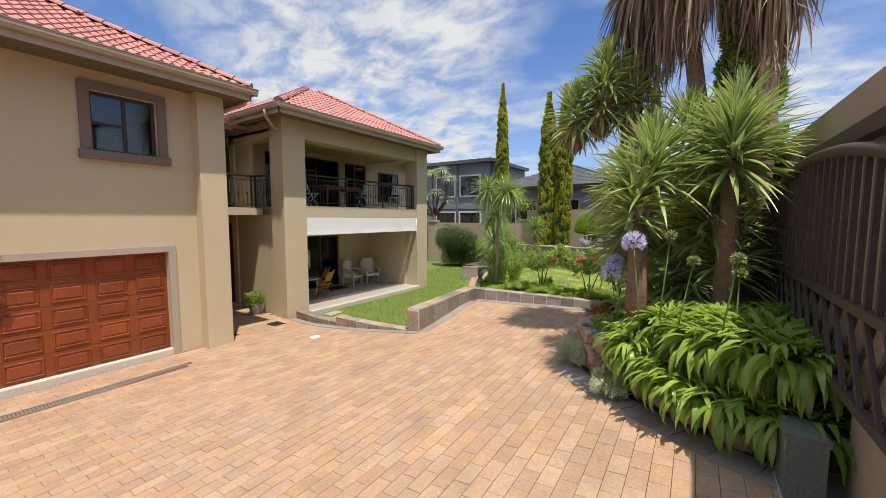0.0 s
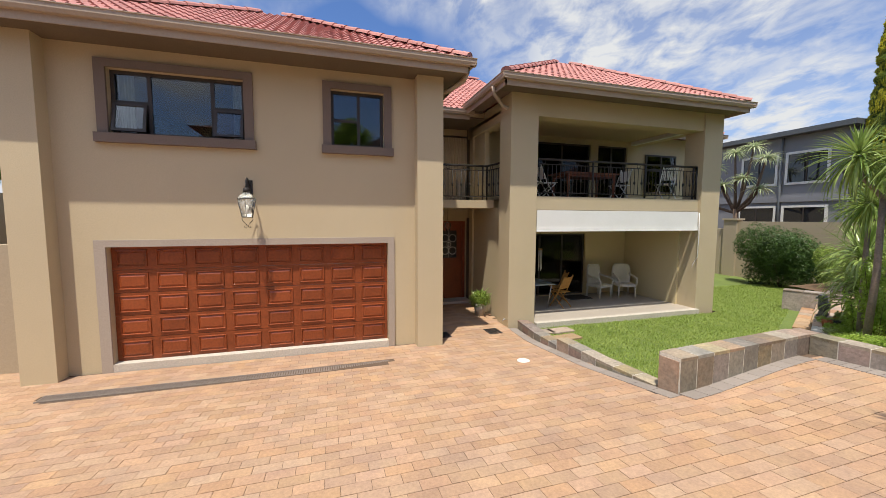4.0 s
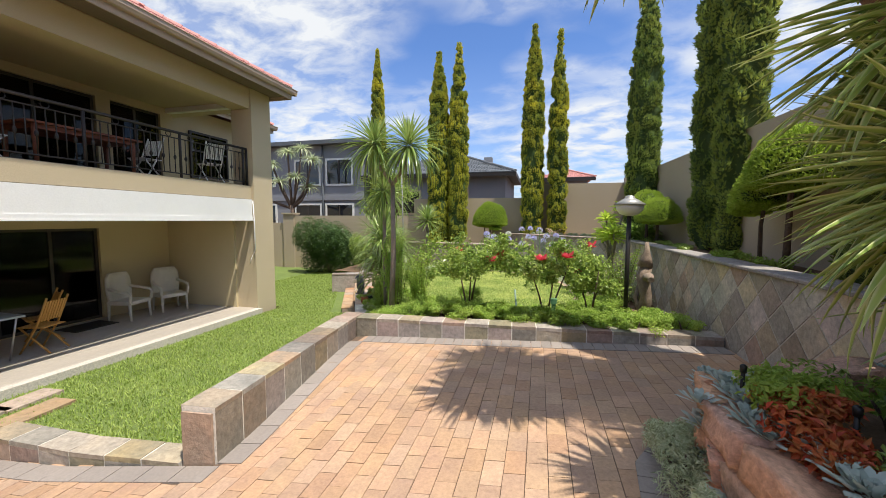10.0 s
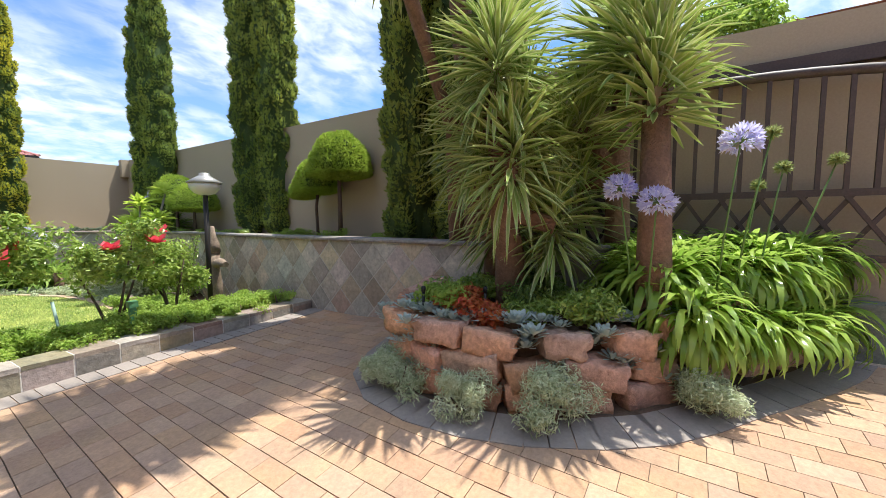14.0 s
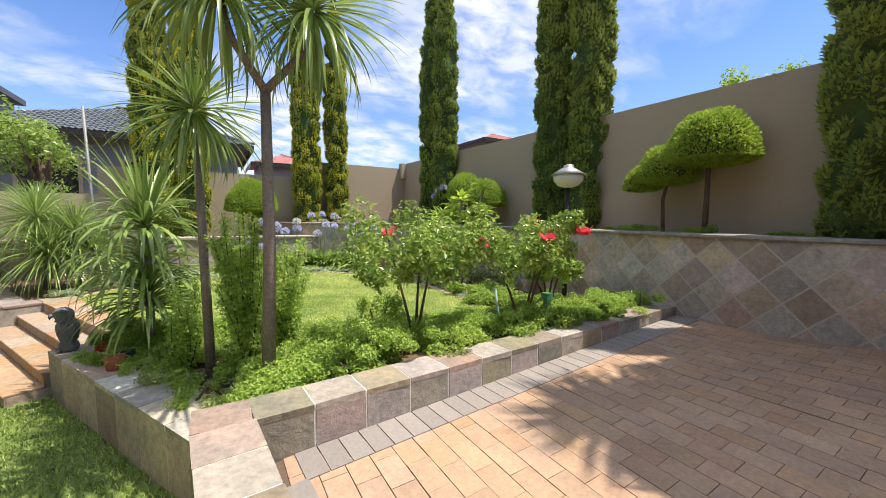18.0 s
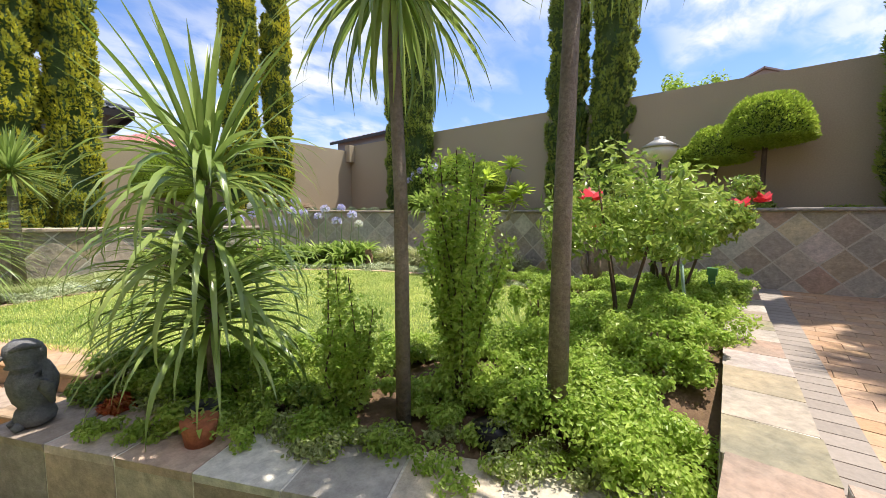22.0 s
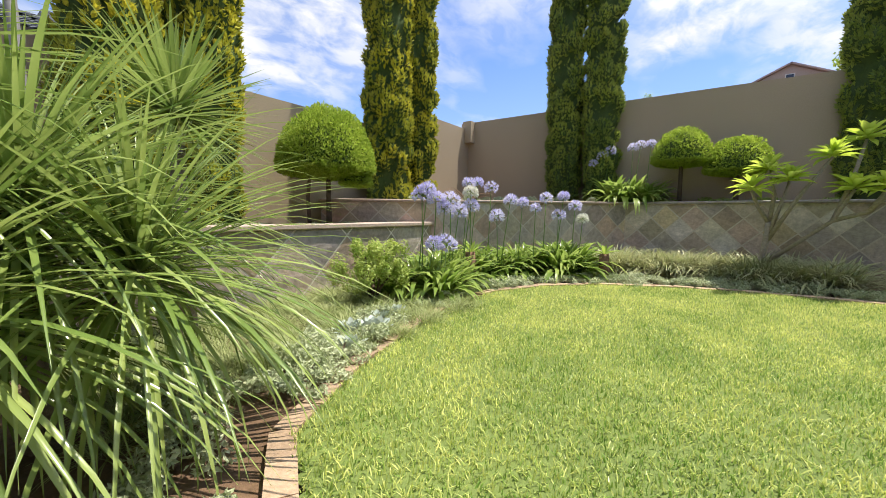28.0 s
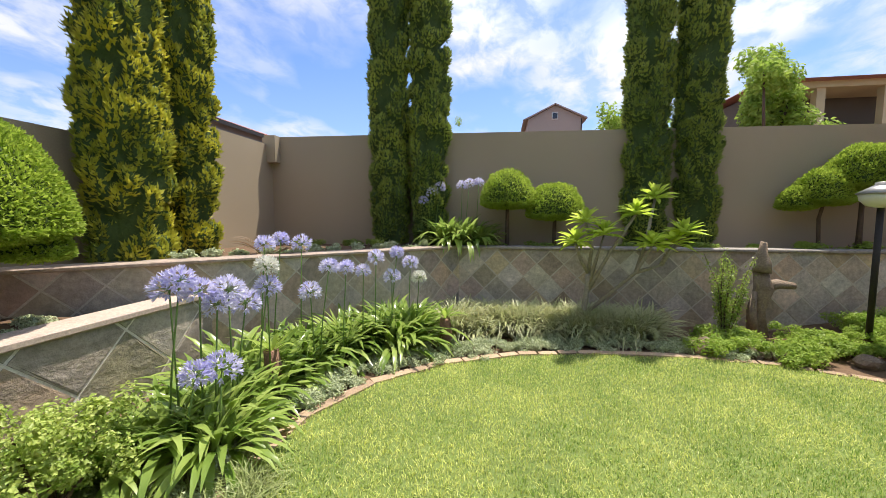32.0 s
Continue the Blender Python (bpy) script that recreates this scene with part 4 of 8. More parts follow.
folding_chair(TEAK, "yellow teak folding chair with slatted back").matrix_basis = pose(-10.75, 8.55, -0.815, 0, 0, 200)
copy_thing(next(o for o in scene.objects if o.name == "folding_chair"), pose(-11.4, 8.9, -0.815, 0, 0, 250))
table = thing("patio_table", "light metal patio table with a pale top", "table", (-11.0, 7.75, -0.815))
part("tabletop", soft(boxes((-0.5, -0.45, 0.70, 0.5, 0.45, 0.73)), 0.01), mat("frosted_top", (0.35, 0.38, 0.40), 0.2, 0.5), table)
for x in (-0.42, 0.42):
    for y in (-0.38, 0.38):
        part("leg", tube(bmesh.new(), [(x * 0.8, y * 0.8, 0), (x, y, 0.70)], 0.014, 8), STEEL, table)
mat_ = part("door_mat", soft(boxes((-12.0, 9.4, -0.815, -11.4, 10.2, -0.80)), 0.006), IRON)
tagged(mat_, "dark rubber doormat before the patio door", "doormat")
big_table = thing("dining_table", "red-brown timber dining table on the veranda", "table", (-10.75, 9.2, 2.31))
for k in range(5):
    part("top_board", soft(boxes((-0.45 + k * 0.18, -0.9, 0.71, -0.275 + k * 0.18, 0.9, 0.745)), 0.005), REDWOOD, big_table)
part("apron", boxes((-0.38, -0.8, 0.63, 0.38, 0.8, 0.71)), REDWOOD, big_table)
for x in (-0.36, 0.36):
    for y in (-0.76, 0.76):
        part("leg", lathe(bmesh.new(), [(0.03, 0), (0.035, 0.3), (0.045, 0.6), (0.04, 0.7)], 8, (x, y, 0)), REDWOOD, big_table)
white_chair = folding_chair(WHITEPAINT, "white slatted folding chair on the veranda", "veranda chairs")
white_chair.matrix_basis = pose(-10.7, 7.95, 2.31, 0, 0, 80)
for x, y, r in ((-10.75, 10.5, -85), (-9.95, 11.4, 160), (-10.5, 7.3, 10)):
    copy_thing(white_chair, pose(x, y, 2.31, 0, 0, r))
# hanging entrance lamp
ob = thing("hanging_lamp", "small glass lantern hanging over the front door", "lamp", (-11.9, 5.42, 1.4))
part("rod", tube(bmesh.new(), [(0, 0, 0.26), (0, 0, 0.64)], 0.008, 6), IRON, ob)
part("shade", lathe(bmesh.new(), [(0.06, 0.0), (0.11, 0.20), (0.03, 0.26)], 6), CLEAR, ob)
for y in (7.8, 9.5, 11.2):
    tagged(part("downlight", lathe(bmesh.new(), [(0.05, 0.0), (0.05, -0.006), (0.038, -0.008)], 16, (-10.5, y, 4.42)), STEEL), "small round recessed ceiling light", "ceiling light", "veranda downlights")


# ---- garden walls ----
GROUT = worn("pale_grout", (0.68, 0.64, 0.57), (0.56, 0.52, 0.46), 0.9, 3.0, 50, 0.2)
TAU = 2 * math.pi
rng = np.random.default_rng(7)


def block_mesh(name, l, w, h, material, bevel=0.012, bumpy=0.004, seed=1):
    """One rough stone block, its base at z 0, its length along x."""
    r = random.Random(seed)
    bm = soft(boxes((0, 0, 0, l, w, h)), bevel)
    for v in bm.verts:
        v.co += Vector((r.uniform(-1, 1), r.uniform(-1, 1), r.uniform(-1, 1))) * bumpy
    me = bpy.data.meshes.new(name)
    bm.to_mesh(me)
    bm.free()
    me.materials.append(material)
    return me


def block_wall(name, pts, width, top, bottom, length=0.34, caps=True, material=None, side=1):
    """A low wall faced with slate slabs and capped with flat ones, along plan points; it lies to the left (side 1) of the line."""
    root = tagged(new(name), kind="structure")
    material = material or SLATE
    for a, b in zip(pts, pts[1:]):
        a, b = Vector((*a, 0)), Vector((*b, 0))
        d, L = (b - a).normalized(), (b - a).length
        n = max(1, round(L / length))
        step = L / n
        turn = Matrix.Translation(a) @ d.to_track_quat("X", "Z").to_matrix().to_4x4()
        z0, z1 = (bottom(a.x, a.y), bottom(b.x, b.y)) if callable(bottom) else (bottom, bottom)
        low = min(z0, z1) - 0.15
        bm = bmesh.new()
        box(bm, 0.004, -0.001 * side, low, L - 0.004, (width + 0.001) * side, top - 0.004, turn)
        bmesh.ops.recalc_face_normals(bm, faces=bm.faces[:])
        part("grout", bm, GROUT, root)
        faces = [block_mesh("slate_slab", step - 0.013, 0.03, top - 0.046 - low, material, 0.005, 0.003, k) for k in range(3)]
        lids = [block_mesh("slate_cap", step - 0.013, width + 0.012, 0.045, material, 0.006, 0.003, k + 5) for k in range(3)]
        for k in range(n):
            for off in (-0.005, width - 0.025):
                ob = new("slate_slab", faces[k % 3])
                ob.parent, ob.matrix_basis = root, turn @ Matrix.Translation((k * step + 0.0065, off if side > 0 else -off - 0.03, low))
            ob = new("slate_cap", lids[(k * 2) % 3])
            ob.parent, ob.matrix_basis = root, turn @ Matrix.Translation((k * step + 0.0065, -0.006 if side > 0 else -width - 0.006, top - 0.045))
        for s in (0, L):
            ob = new("slate_slab", block_mesh("slate_slab", width - 0.03, 0.02, top - 0.048 - low, material, 0.004, 0.002, 9))
            ob.parent, ob.matrix_basis = root, turn @ pose(s - 0.002 if s == 0 else s + 0.018, 0.015 if side > 0 else 0.015 - width, low, 0, 0, 90)
    return root


block_wall("planter_wall", [(-4.975, 6.46), (-5.228, 9.395)], 0.31, -0.058, lambda x, y: ground_z(x, y) - 0.35)
block_wall("kerb_wall", [(-5.228, 9.405), (-0.02, 9.72)], 0.30, -0.075, lambda x, y: ground_z(x, y) - 0.1, 0.34)
plain("kerb_corner", SLATE, (-5.545, 9.402, -0.9, -5.235, 9.70, -0.072), bevel=0.006)
block_wall("bed_wall", [(-7.03, 12.855), (-5.31, 9.50)], 0.40, -0.42, -0.96, 0.45, material=WALLSLATE)
block_wall("ramp_wall", [(-9.36, 6.42), (-8.4, 6.30), (-7.5, 6.28)], 0.24, -0.70, -0.95, 0.36)
block_wall("ramp_wall", [(-7.5, 6.28), (-6.4, 6.30), (-5.32, 6.42)], 0.24, -0.56, -0.95, 0.36)


def diamond_wall(name, a, b, z0, z1, tile=0.40, thick=0.3, cap=0.05, top_material=None, joint=None, gap=0.014, tile_material=None, riven=0.0):
    """A retaining wall from plan point a to b, its face to the right, hung with square slate tiles set on their corners."""
    root = tagged(new(name), kind="structure")
    a3, b3 = Vector((*a, 0)), Vector((*b, 0))
    d, L = (b3 - a3).normalized(), (b3 - a3).length
    m = Matrix.Translation((a3.x, a3.y, z0)) @ d.to_track_quat("X", "Z").to_matrix().to_4x4()
    H = z1 - z0 - cap
    bm = bmesh.new()
    box(bm, 0, 0.0, 0, L, thick, H, m)
    part("grout", bm, joint or GROUT, root)
    bm = bmesh.new()
    box(bm, -0.03, -0.05, H, L + 0.03, thick, H + cap, m)
    part("coping", soft(bm, 0.012), top_material or SLATE, root)
    h = tile * math.sqrt(0.5)

    def clip(poly, inside, cross):
        out = []
        for p, q in zip(poly, poly[1:] + poly[:1]):
            if inside(p):
                out.append(p)
            if inside(p) != inside(q):
                out.append(cross(p, q))
        return out

    def cut(poly, axis, value, keep):
        return clip(poly, lambda p: (p[axis] - value) * keep >= 0, lambda p, q: tuple(p[i] + (q[i] - p[i]) * (value - p[axis]) / (q[axis] - p[axis]) for i in (0, 1)))

    r = random.Random(len(name))
    g = h - gap
    for i in range(-1, int(L / h) + 2):
        for j in range(-1, int(H / h) + 2):
            if (i + j) % 2:
                continue
            u, v = i * h, j * h
            poly = [(u - g, v), (u, v - g), (u + g, v), (u, v + g)]
            for axis, value, keep in ((0, 0.004, 1), (0, L - 0.004, -1), (1, 0.0, 1), (1, H - 0.004, -1)):
                poly = cut(poly, axis, value, keep) if poly else poly
            if len(poly) < 3 or abs(sum(p[0] * q[1] - q[0] * p[1] for p, q in zip(poly, poly[1:] + poly[:1]))) < 0.004:
                continue
            bm, out = bmesh.new(), r.uniform(0.003, 0.006)
            front = [bm.verts.new(m @ Vector((x, -out - r.uniform(0, 0.002), z))) for x, z in poly]
            back = [bm.verts.new(m @ Vector((x, 0.002, z))) for x, z in poly]
            face = bm.faces.new(front)
            if riven:
                # split slate: long shallow ledges across the tile
                cx, cz = sum(p[0] for p in poly) / len(poly), sum(p[1] for p in poly) / len(poly)
                rings = [front]
                for f in (0.93, 0.72, 0.48, 0.24):
                    ring = []
                    for (x0, y0), (x1, y1) in zip(poly, poly[1:] + poly[:1]):
                        for q in range(4):
                            x, z = cx + (x0 + (x1 - x0) * q / 4 - cx) * f, cz + (y0 + (y1 - y0) * q / 4 - cz) * f
                            ledge = noise.noise((x * 3.1 + i, z * 9.0 + j, 0.0)) + 0.5 * noise.noise((x * 8.0, z * 19.0, 3.0))
                            ring.append(bm.verts.new(m @ Vector((x, -out - riven * (0.4 + ledge), z))))
                    rings.append(ring)
                bm.faces.remove(face)
                first = rings[1]
                for k in range(len(poly)):
                    bm.faces.new([front[k]] + [front[(k + 1) % len(poly)]] + [first[(4 * k + q) % len(first)] for q in (4, 3, 2, 1, 0)])
                for ra, rb in zip(rings[1:], rings[2:]):
                    for k in range(len(ra)):
                        bm.faces.new((ra[k], ra[(k + 1) % len(ra)], rb[(k + 1) % len(ra)], rb[k]))
                bm.faces.new(rings[-1])
            for k in range(len(poly)):
                bm.faces.new((front[k], back[k], back[(k + 1) % len(poly)], front[(k + 1) % len(poly)]))
            bmesh.ops.recalc_face_normals(bm, faces=bm.faces[:])
            part("slate_tile", bm, tile_material or WALLSLATE, root)
    return root


OLDGROUT = worn("weathered_grout", (0.56, 0.51, 0.44), (0.38, 0.345, 0.295), 0.9, 3.0, 50, 0.2)
diamond_wall("retaining_wall_east", (0.0, 16.3), (0.0, 5.4), -0.5, 0.93, tile=0.32, joint=OLDGROUT)
diamond_wall("retaining_wall_corner", (-3.98, 20.35), (0.0, 16.3), -0.5, 0.93, tile=0.34, joint=OLDGROUT)
DARKSLATE = worn("dark_wall_slate", (0.40, 0.34, 0.265), (0.235, 0.215, 0.185), 0.6, 3.4, 14, 0.8, piece=0.28, hue=0.035, fade=0.5, amount=0.9)
pieces(DARKSLATE)
COPING = worn("pale_coping", (0.50, 0.40, 0.335), (0.40, 0.315, 0.265), 0.8, 2.0, 40, 0.15)
diamond_wall("retaining_wall_north", (-9.4, 19.0), (-2.66, 19.0), -0.5, 0.54, tile=0.62, cap=0.065, top_material=COPING, gap=0.017, tile_material=DARKSLATE, riven=0.008)

# ---- boundary walls ----
bm = boxes((1.0, -9.0, -0.8, 1.22, 20.72, 3.0))
for v in bm.verts:
    if v.co.z > 2:
        v.co.z = 2.925 + 0.0115 * v.co.y
tagged(part("wall_east", soft(bm, 0.01), WALLPAINT), kind="structure")
plain("wall_north_high", WALLPAINT, (-2.6, 20.5, -1.2, 1.0, 20.72, 2.98), bevel=0.01)
plain("wall_north_low", WALLPAINT, (-8.0, 20.5, -1.2, -2.6, 20.72, 2.42), bevel=0.01)
plain("wall_north_far", WALLPAINT, (-14.3, 20.5, -1.2, -8.0, 20.72, 1.66), (-18.0, 20.5, -1.2, -14.9, 20.72, 1.3), bevel=0.01)
plain("wall_north_post", WALLPAINT, (-14.9, 20.4, -1.2, -14.3, 20.82, 1.72), (-14.95, 20.35, 1.72, -14.25, 20.87, 1.80), bevel=0.01)
plain("wall_corner_post", WALLPAINT, (0.80, 20.3, 2.6, 1.05, 20.55, 3.16), bevel=0.01)
plain("wall_behind", WALLPAINT, (-20.0, -9.2, -1.3, 1.22, -9.0, 2.6), (-20.2, -9.0, -1.3, -20.0, 25.0, 2.6), bevel=0.01)
plain("wall_south_low", WALLPAINT, (-9.6, -4.6, -1.3, -9.35, -2.9, 1.3), bevel=0.01)

# ---- soil and lawns ----
sheet("soil_planter_east", SOIL, 0.15, 1.0, 5.4, 20.5, 0.12, lambda x, y: 0.86 + 0.04 * noise.noise((x * 3, y * 3, 0)))
bm = bmesh.new()
bm.faces.new([bm.verts.new(p) for p in ((0.15, 16.3, 0.87), (0.15, 20.5, 0.87), (-4.0, 20.5, 0.87), (-3.9, 20.42, 0.87))])
tagged(part("soil_planter_corner", bm, SOIL), kind="structure")
sheet("soil_planter_north", SOIL, -9.5, -3.7, 19.2, 20.5, 0.12, lambda x, y: 0.47 + 0.04 * noise.noise((x * 3, y * 3, 0)))


def inside(poly, x, y):
    hit = False
    for (x0, y0), (x1, y1) in zip(poly, poly[1:] + poly[:1]):
        if (y0 > y) != (y1 > y) and x < x0 + (x1 - x0) * (y - y0) / (y1 - y0):
            hit = not hit
    return hit


def poly_sheet(name, material, poly, step, height):
    """A ground sheet over a plan outline."""
    xs, ys = [p[0] for p in poly], [p[1] for p in poly]
    bm, grid = bmesh.new(), {}
    nx, ny = int((max(xs) - min(xs)) / step) + 1, int((max(ys) - min(ys)) / step) + 1
    x0, y0 = min(xs), min(ys)

    def v(i, j):
        if (i, j) not in grid:
            x, y = x0 + i * step, y0 + j * step
            grid[i, j] = bm.verts.new((x, y, height(x, y)))
        return grid[i, j]

    for i in range(nx):
        for j in range(ny):
            if inside(poly, x0 + (i + 0.5) * step, y0 + (j + 0.5) * step):
                bm.faces.new((v(i, j), v(i + 1, j), v(i + 1, j + 1), v(i, j + 1))).smooth = True
    return tagged(part(name, bm, material), kind="structure")


LOWER = [(-9.3, 6.62), (-8.4, 6.52), (-5.3, 6.6), (-5.30, 9.55), (-6.97, 12.9), (-8.2, 15.5), (-9.3, 18.2), (-9.3, 20.45), (-17.5, 20.45), (-17.5, 15.7), (-12.5, 15.7), (-12.5, 12.85), (-9.3, 12.85)]
UPPER = [(-6.2, 12.95), (-7.45, 15.75), (-7.1, 16.45), (-6.4, 16.78), (-5.4, 17.08), (-4.5, 17.26), (-3.7, 17.22), (-2.95, 16.85), (-2.3, 16.2), (-1.85, 15.3), (-1.65, 14.3), (-1.62, 13.2), (-1.75, 12.2), (-2.1, 11.4), (-3.2, 11.1), (-4.6, 11.45), (-5.6, 12.15)]


def lawn_low(x, y):
    return LAWN_LOW + 0.02 * noise.noise((x, y, 0)) + 0.13 * max(0.0, min(1.0, (x + 7.2) / 2)) * max(0.0, min(1.0, (9.4 - y) / 2))


def lawn_high(x, y):
    return LAWN_HIGH + 0.015 * noise.noise((x, y, 4))


def bed_high(x, y):
    t = max(0.0, min(1.0, (11.3 - y) / 1.3))
    z = -0.37 + 0.24 * t
    away = (x + 6.98) * 0.893 + (y - 12.80) * 0.451  # distance from the outer face of the bed wall
    if y < 12.9:
        s = max(0.0, min(1.0, (away - 0.3) / 0.9))
        z = z * s - 0.47 * (1 - s)
    return z + 0.025 * noise.noise((x * 2, y * 2, 1))


poly_sheet("lawn_lower", GRASS, LOWER, 0.2, lawn_low)
poly_sheet("lawn_upper", GRASS, UPPER, 0.05, lawn_high)
poly_sheet("soil_bed", SOIL, [(-5.3, 9.7), (-0.02, 9.85), (-0.02, 16.3), (-2.7, 19.05), (-9.6, 19.05), (-9.6, 16.2), (-8.3, 15.95), (-7.6, 15.9), (-6.1, 13.1), (-6.6, 12.85), (-6.75, 12.70), (-5.3, 9.85)], 0.1, bed_high)


# ---- leaves and blades ----
def blades(name, n, poly, height, length, width, material, lean=0.5, seed=3, density=None):
    """Grass: n narrow blades rooted inside a plan outline, joined into one mesh."""
    g = np.random.default_rng(seed)
    xs, ys = [p[0] for p in poly], [p[1] for p in poly]
    Q = np.c_[g.uniform(min(xs), max(xs), n * 3), g.uniform(min(ys), max(ys), n * 3)]
    hit = np.zeros(len(Q), bool)
    for (x0, y0), (x1, y1) in zip(poly, poly[1:] + poly[:1]):
        if y0 != y1:
            hit ^= ((y0 > Q[:, 1]) != (y1 > Q[:, 1])) & (Q[:, 0] < x0 + (x1 - x0) * (Q[:, 1] - y0) / (y1 - y0))
    Q = Q[hit][:n]
    P = np.array([(x, y, height(x, y)) for x, y in Q])
    n = len(P)
    a, l, w = g.uniform(0, TAU, n), length * g.uniform(0.5, 1.3, n), width * g.uniform(0.7, 1.3, n)
    side = np.c_[np.cos(a), np.sin(a), 0 * a] * w[:, None] / 2
    b = a + g.uniform(0.8, 2.3, n)
    tilt = g.uniform(0, lean, n)
    way = np.c_[np.cos(b) * np.sin(tilt), np.sin(b) * np.sin(tilt), np.cos(tilt)]
    v = np.stack([P - side, P + side, P + way * l[:, None] * 0.6 + side * 0.8, P + way * l[:, None] * 0.6 - side * 0.8 , P + way * l[:, None] + np.c_[np.cos(b), np.sin(b), -0.3 + 0 * b] * (l * 0.3 * tilt)[:, None]], 1)
    base = np.arange(n)[:, None] * 5
    faces = np.concatenate([base + [0, 1, 2], base + [0, 2, 3], base + [3, 2, 4]])
    return tagged(np_mesh(name, v.reshape(-1, 3), faces, material), kind="stuff")


def leaf_cloud(P, N, size, g, aspect=0.5, fold=0.15, tilt=0.6, outward=False):
    """Small pointed leaves at P, turned roughly along N; arrays of points and quads."""
    n = len(P)
    N = N + g.normal(0, tilt, (n, 3))
    N /= np.linalg.norm(N, axis=1)[:, None]
    R = g.normal(0, 1, (n, 3))
    S = np.cross(N, R)
    S /= np.linalg.norm(S, axis=1)[:, None]
    D = np.cross(S, N)
    if outward:
        D, N = N, D
    L = (size * g.uniform(0.6, 1.3, n))[:, None]
    v = np.stack([P, P + D * L * 0.45 + S * L * aspect * 0.5 + N * L * fold, P + D * L, P + D * L * 0.45 - S * L * aspect * 0.5 + N * L * fold], 1)
    return v.reshape(-1, 3), np.arange(n * 4).reshape(-1, 4)


def strap(length, width, droop, twist=0.0, segments=7, fold=0.25, tip=0.85, fat=0.35):
    """One long strap leaf that starts along +x at the origin and droops; points and quads. fat: where it is widest."""
    pts, fs = [], []
    a, x, z = 0.0, 0.0, 0.0
    for k in range(segments + 1):
        t = k / segments
        w = width * min(1.0, 0.45 + t / max(fat, 0.01) * 0.55) * (1 - max(0.0, (t - fat) / (1 - fat)) ** 1.6)
        w = max(w, width * 0.03)
        tw = twist * t
        for s, h in ((-0.5, fold * w), (0, 0), (0.5, fold * w)):
            pts.append((x - math.sin(a) * h * 0, s * w * math.cos(tw), z + h + s * w * math.sin(tw)))
        a -= droop / segments * (0.4 + 1.2 * t)
        x += math.cos(a) * length / segments
        z += math.sin(a) * length / segments
    for k in range(segments):
        for s in (0, 1):
            i = k * 3 + s
            fs.append((i, i + 1, i + 4, i + 3))
    return np.array(pts), np.array(fs)


def turned(pts, yaw, pitch, at=(0, 0, 0)):
    c, s = math.cos(pitch), math.sin(pitch)
    m = np.array([[c, 0, -s], [0, 1, 0], [s, 0, c]])
    c, s = math.cos(yaw), math.sin(yaw)
    m = np.array([[c, -s, 0], [s, c, 0], [0, 0, 1]]) @ m
    return pts @ m.T + np.array(at)


def edged(me):
    """Marks the two edges of strap leaves for their pale margin."""
    n = len(me.vertices)
    me.attributes.new("margin", "FLOAT", "POINT").data.foreach_set("value", np.tile(np.array([1, 0, 1], np.float32), n // 3))


def rosette(name, n, length, width, material, parent=None, droop=(0.2, 1.2), pitch=(1.45, -0.5), at=(0, 0, 0), seed=1, fold=0.25, spread=0.05, fat=0.35, singles=False, twist=0.3, rise=0.0, wild=0.12):
    """A head of strap leaves round one point, the young ones upright and the old ones hanging; singles: each leaf an object."""
    g = random.Random(seed)
    V, F, o = [], [], 0
    bank = []
    for k in range(n):
        t = (k + 0.5) / n
        p = pitch[0] + (pitch[1] - pitch[0]) * t ** 0.8 + g.uniform(-wild, wild)
        d = droop[0] + (droop[1] - droop[0]) * t + g.uniform(-0.15, 0.25)
        L = length * (0.55 + 0.45 * min(1, t * 2.2)) * g.uniform(0.85, 1.12)
        yaw = k * 2.39996 + g.uniform(-0.2, 0.2)
        root = (at[0] + math.cos(yaw) * spread * t, at[1] + math.sin(yaw) * spread * t, at[2] + rise * (1 - t))
        if singles:
            if len(bank) < 24:
                pts, fs = strap(L, width * g.uniform(0.85, 1.15), d, g.uniform(-twist, twist), 7, fold, fat=fat)
                me = bpy.data.meshes.new("leaf")
                me.from_pydata(pts.tolist(), [], fs.tolist())
                me.polygons.foreach_set("use_smooth", np.ones(len(fs), bool))
                me.materials.append(material)
                edged(me)
                bank.append((t, me))
            me = min(bank, key=lambda b: abs(b[0] - t) + g.uniform(0, 0.02))[1] if k >= 24 else bank[k][1]
            ob = new("leaf", me)
            ob.parent = parent
            ob.matrix_basis = Matrix.Translation(root) @ Matrix.Rotation(yaw, 4, "Z") @ Matrix.Rotation(-p, 4, "Y")
        else:
            pts, fs = strap(L, width * g.uniform(0.85, 1.15), d, g.uniform(-twist, twist), 6, fold, fat=fat)
            V.append(turned(pts, yaw, p, root))
            F.append(fs + o)
            o += len(pts)
    if not singles:
        ob = np_mesh(name, np.concatenate(V), np.concatenate(F), material, parent, smooth=True)
        edged(ob.data)
        return ob


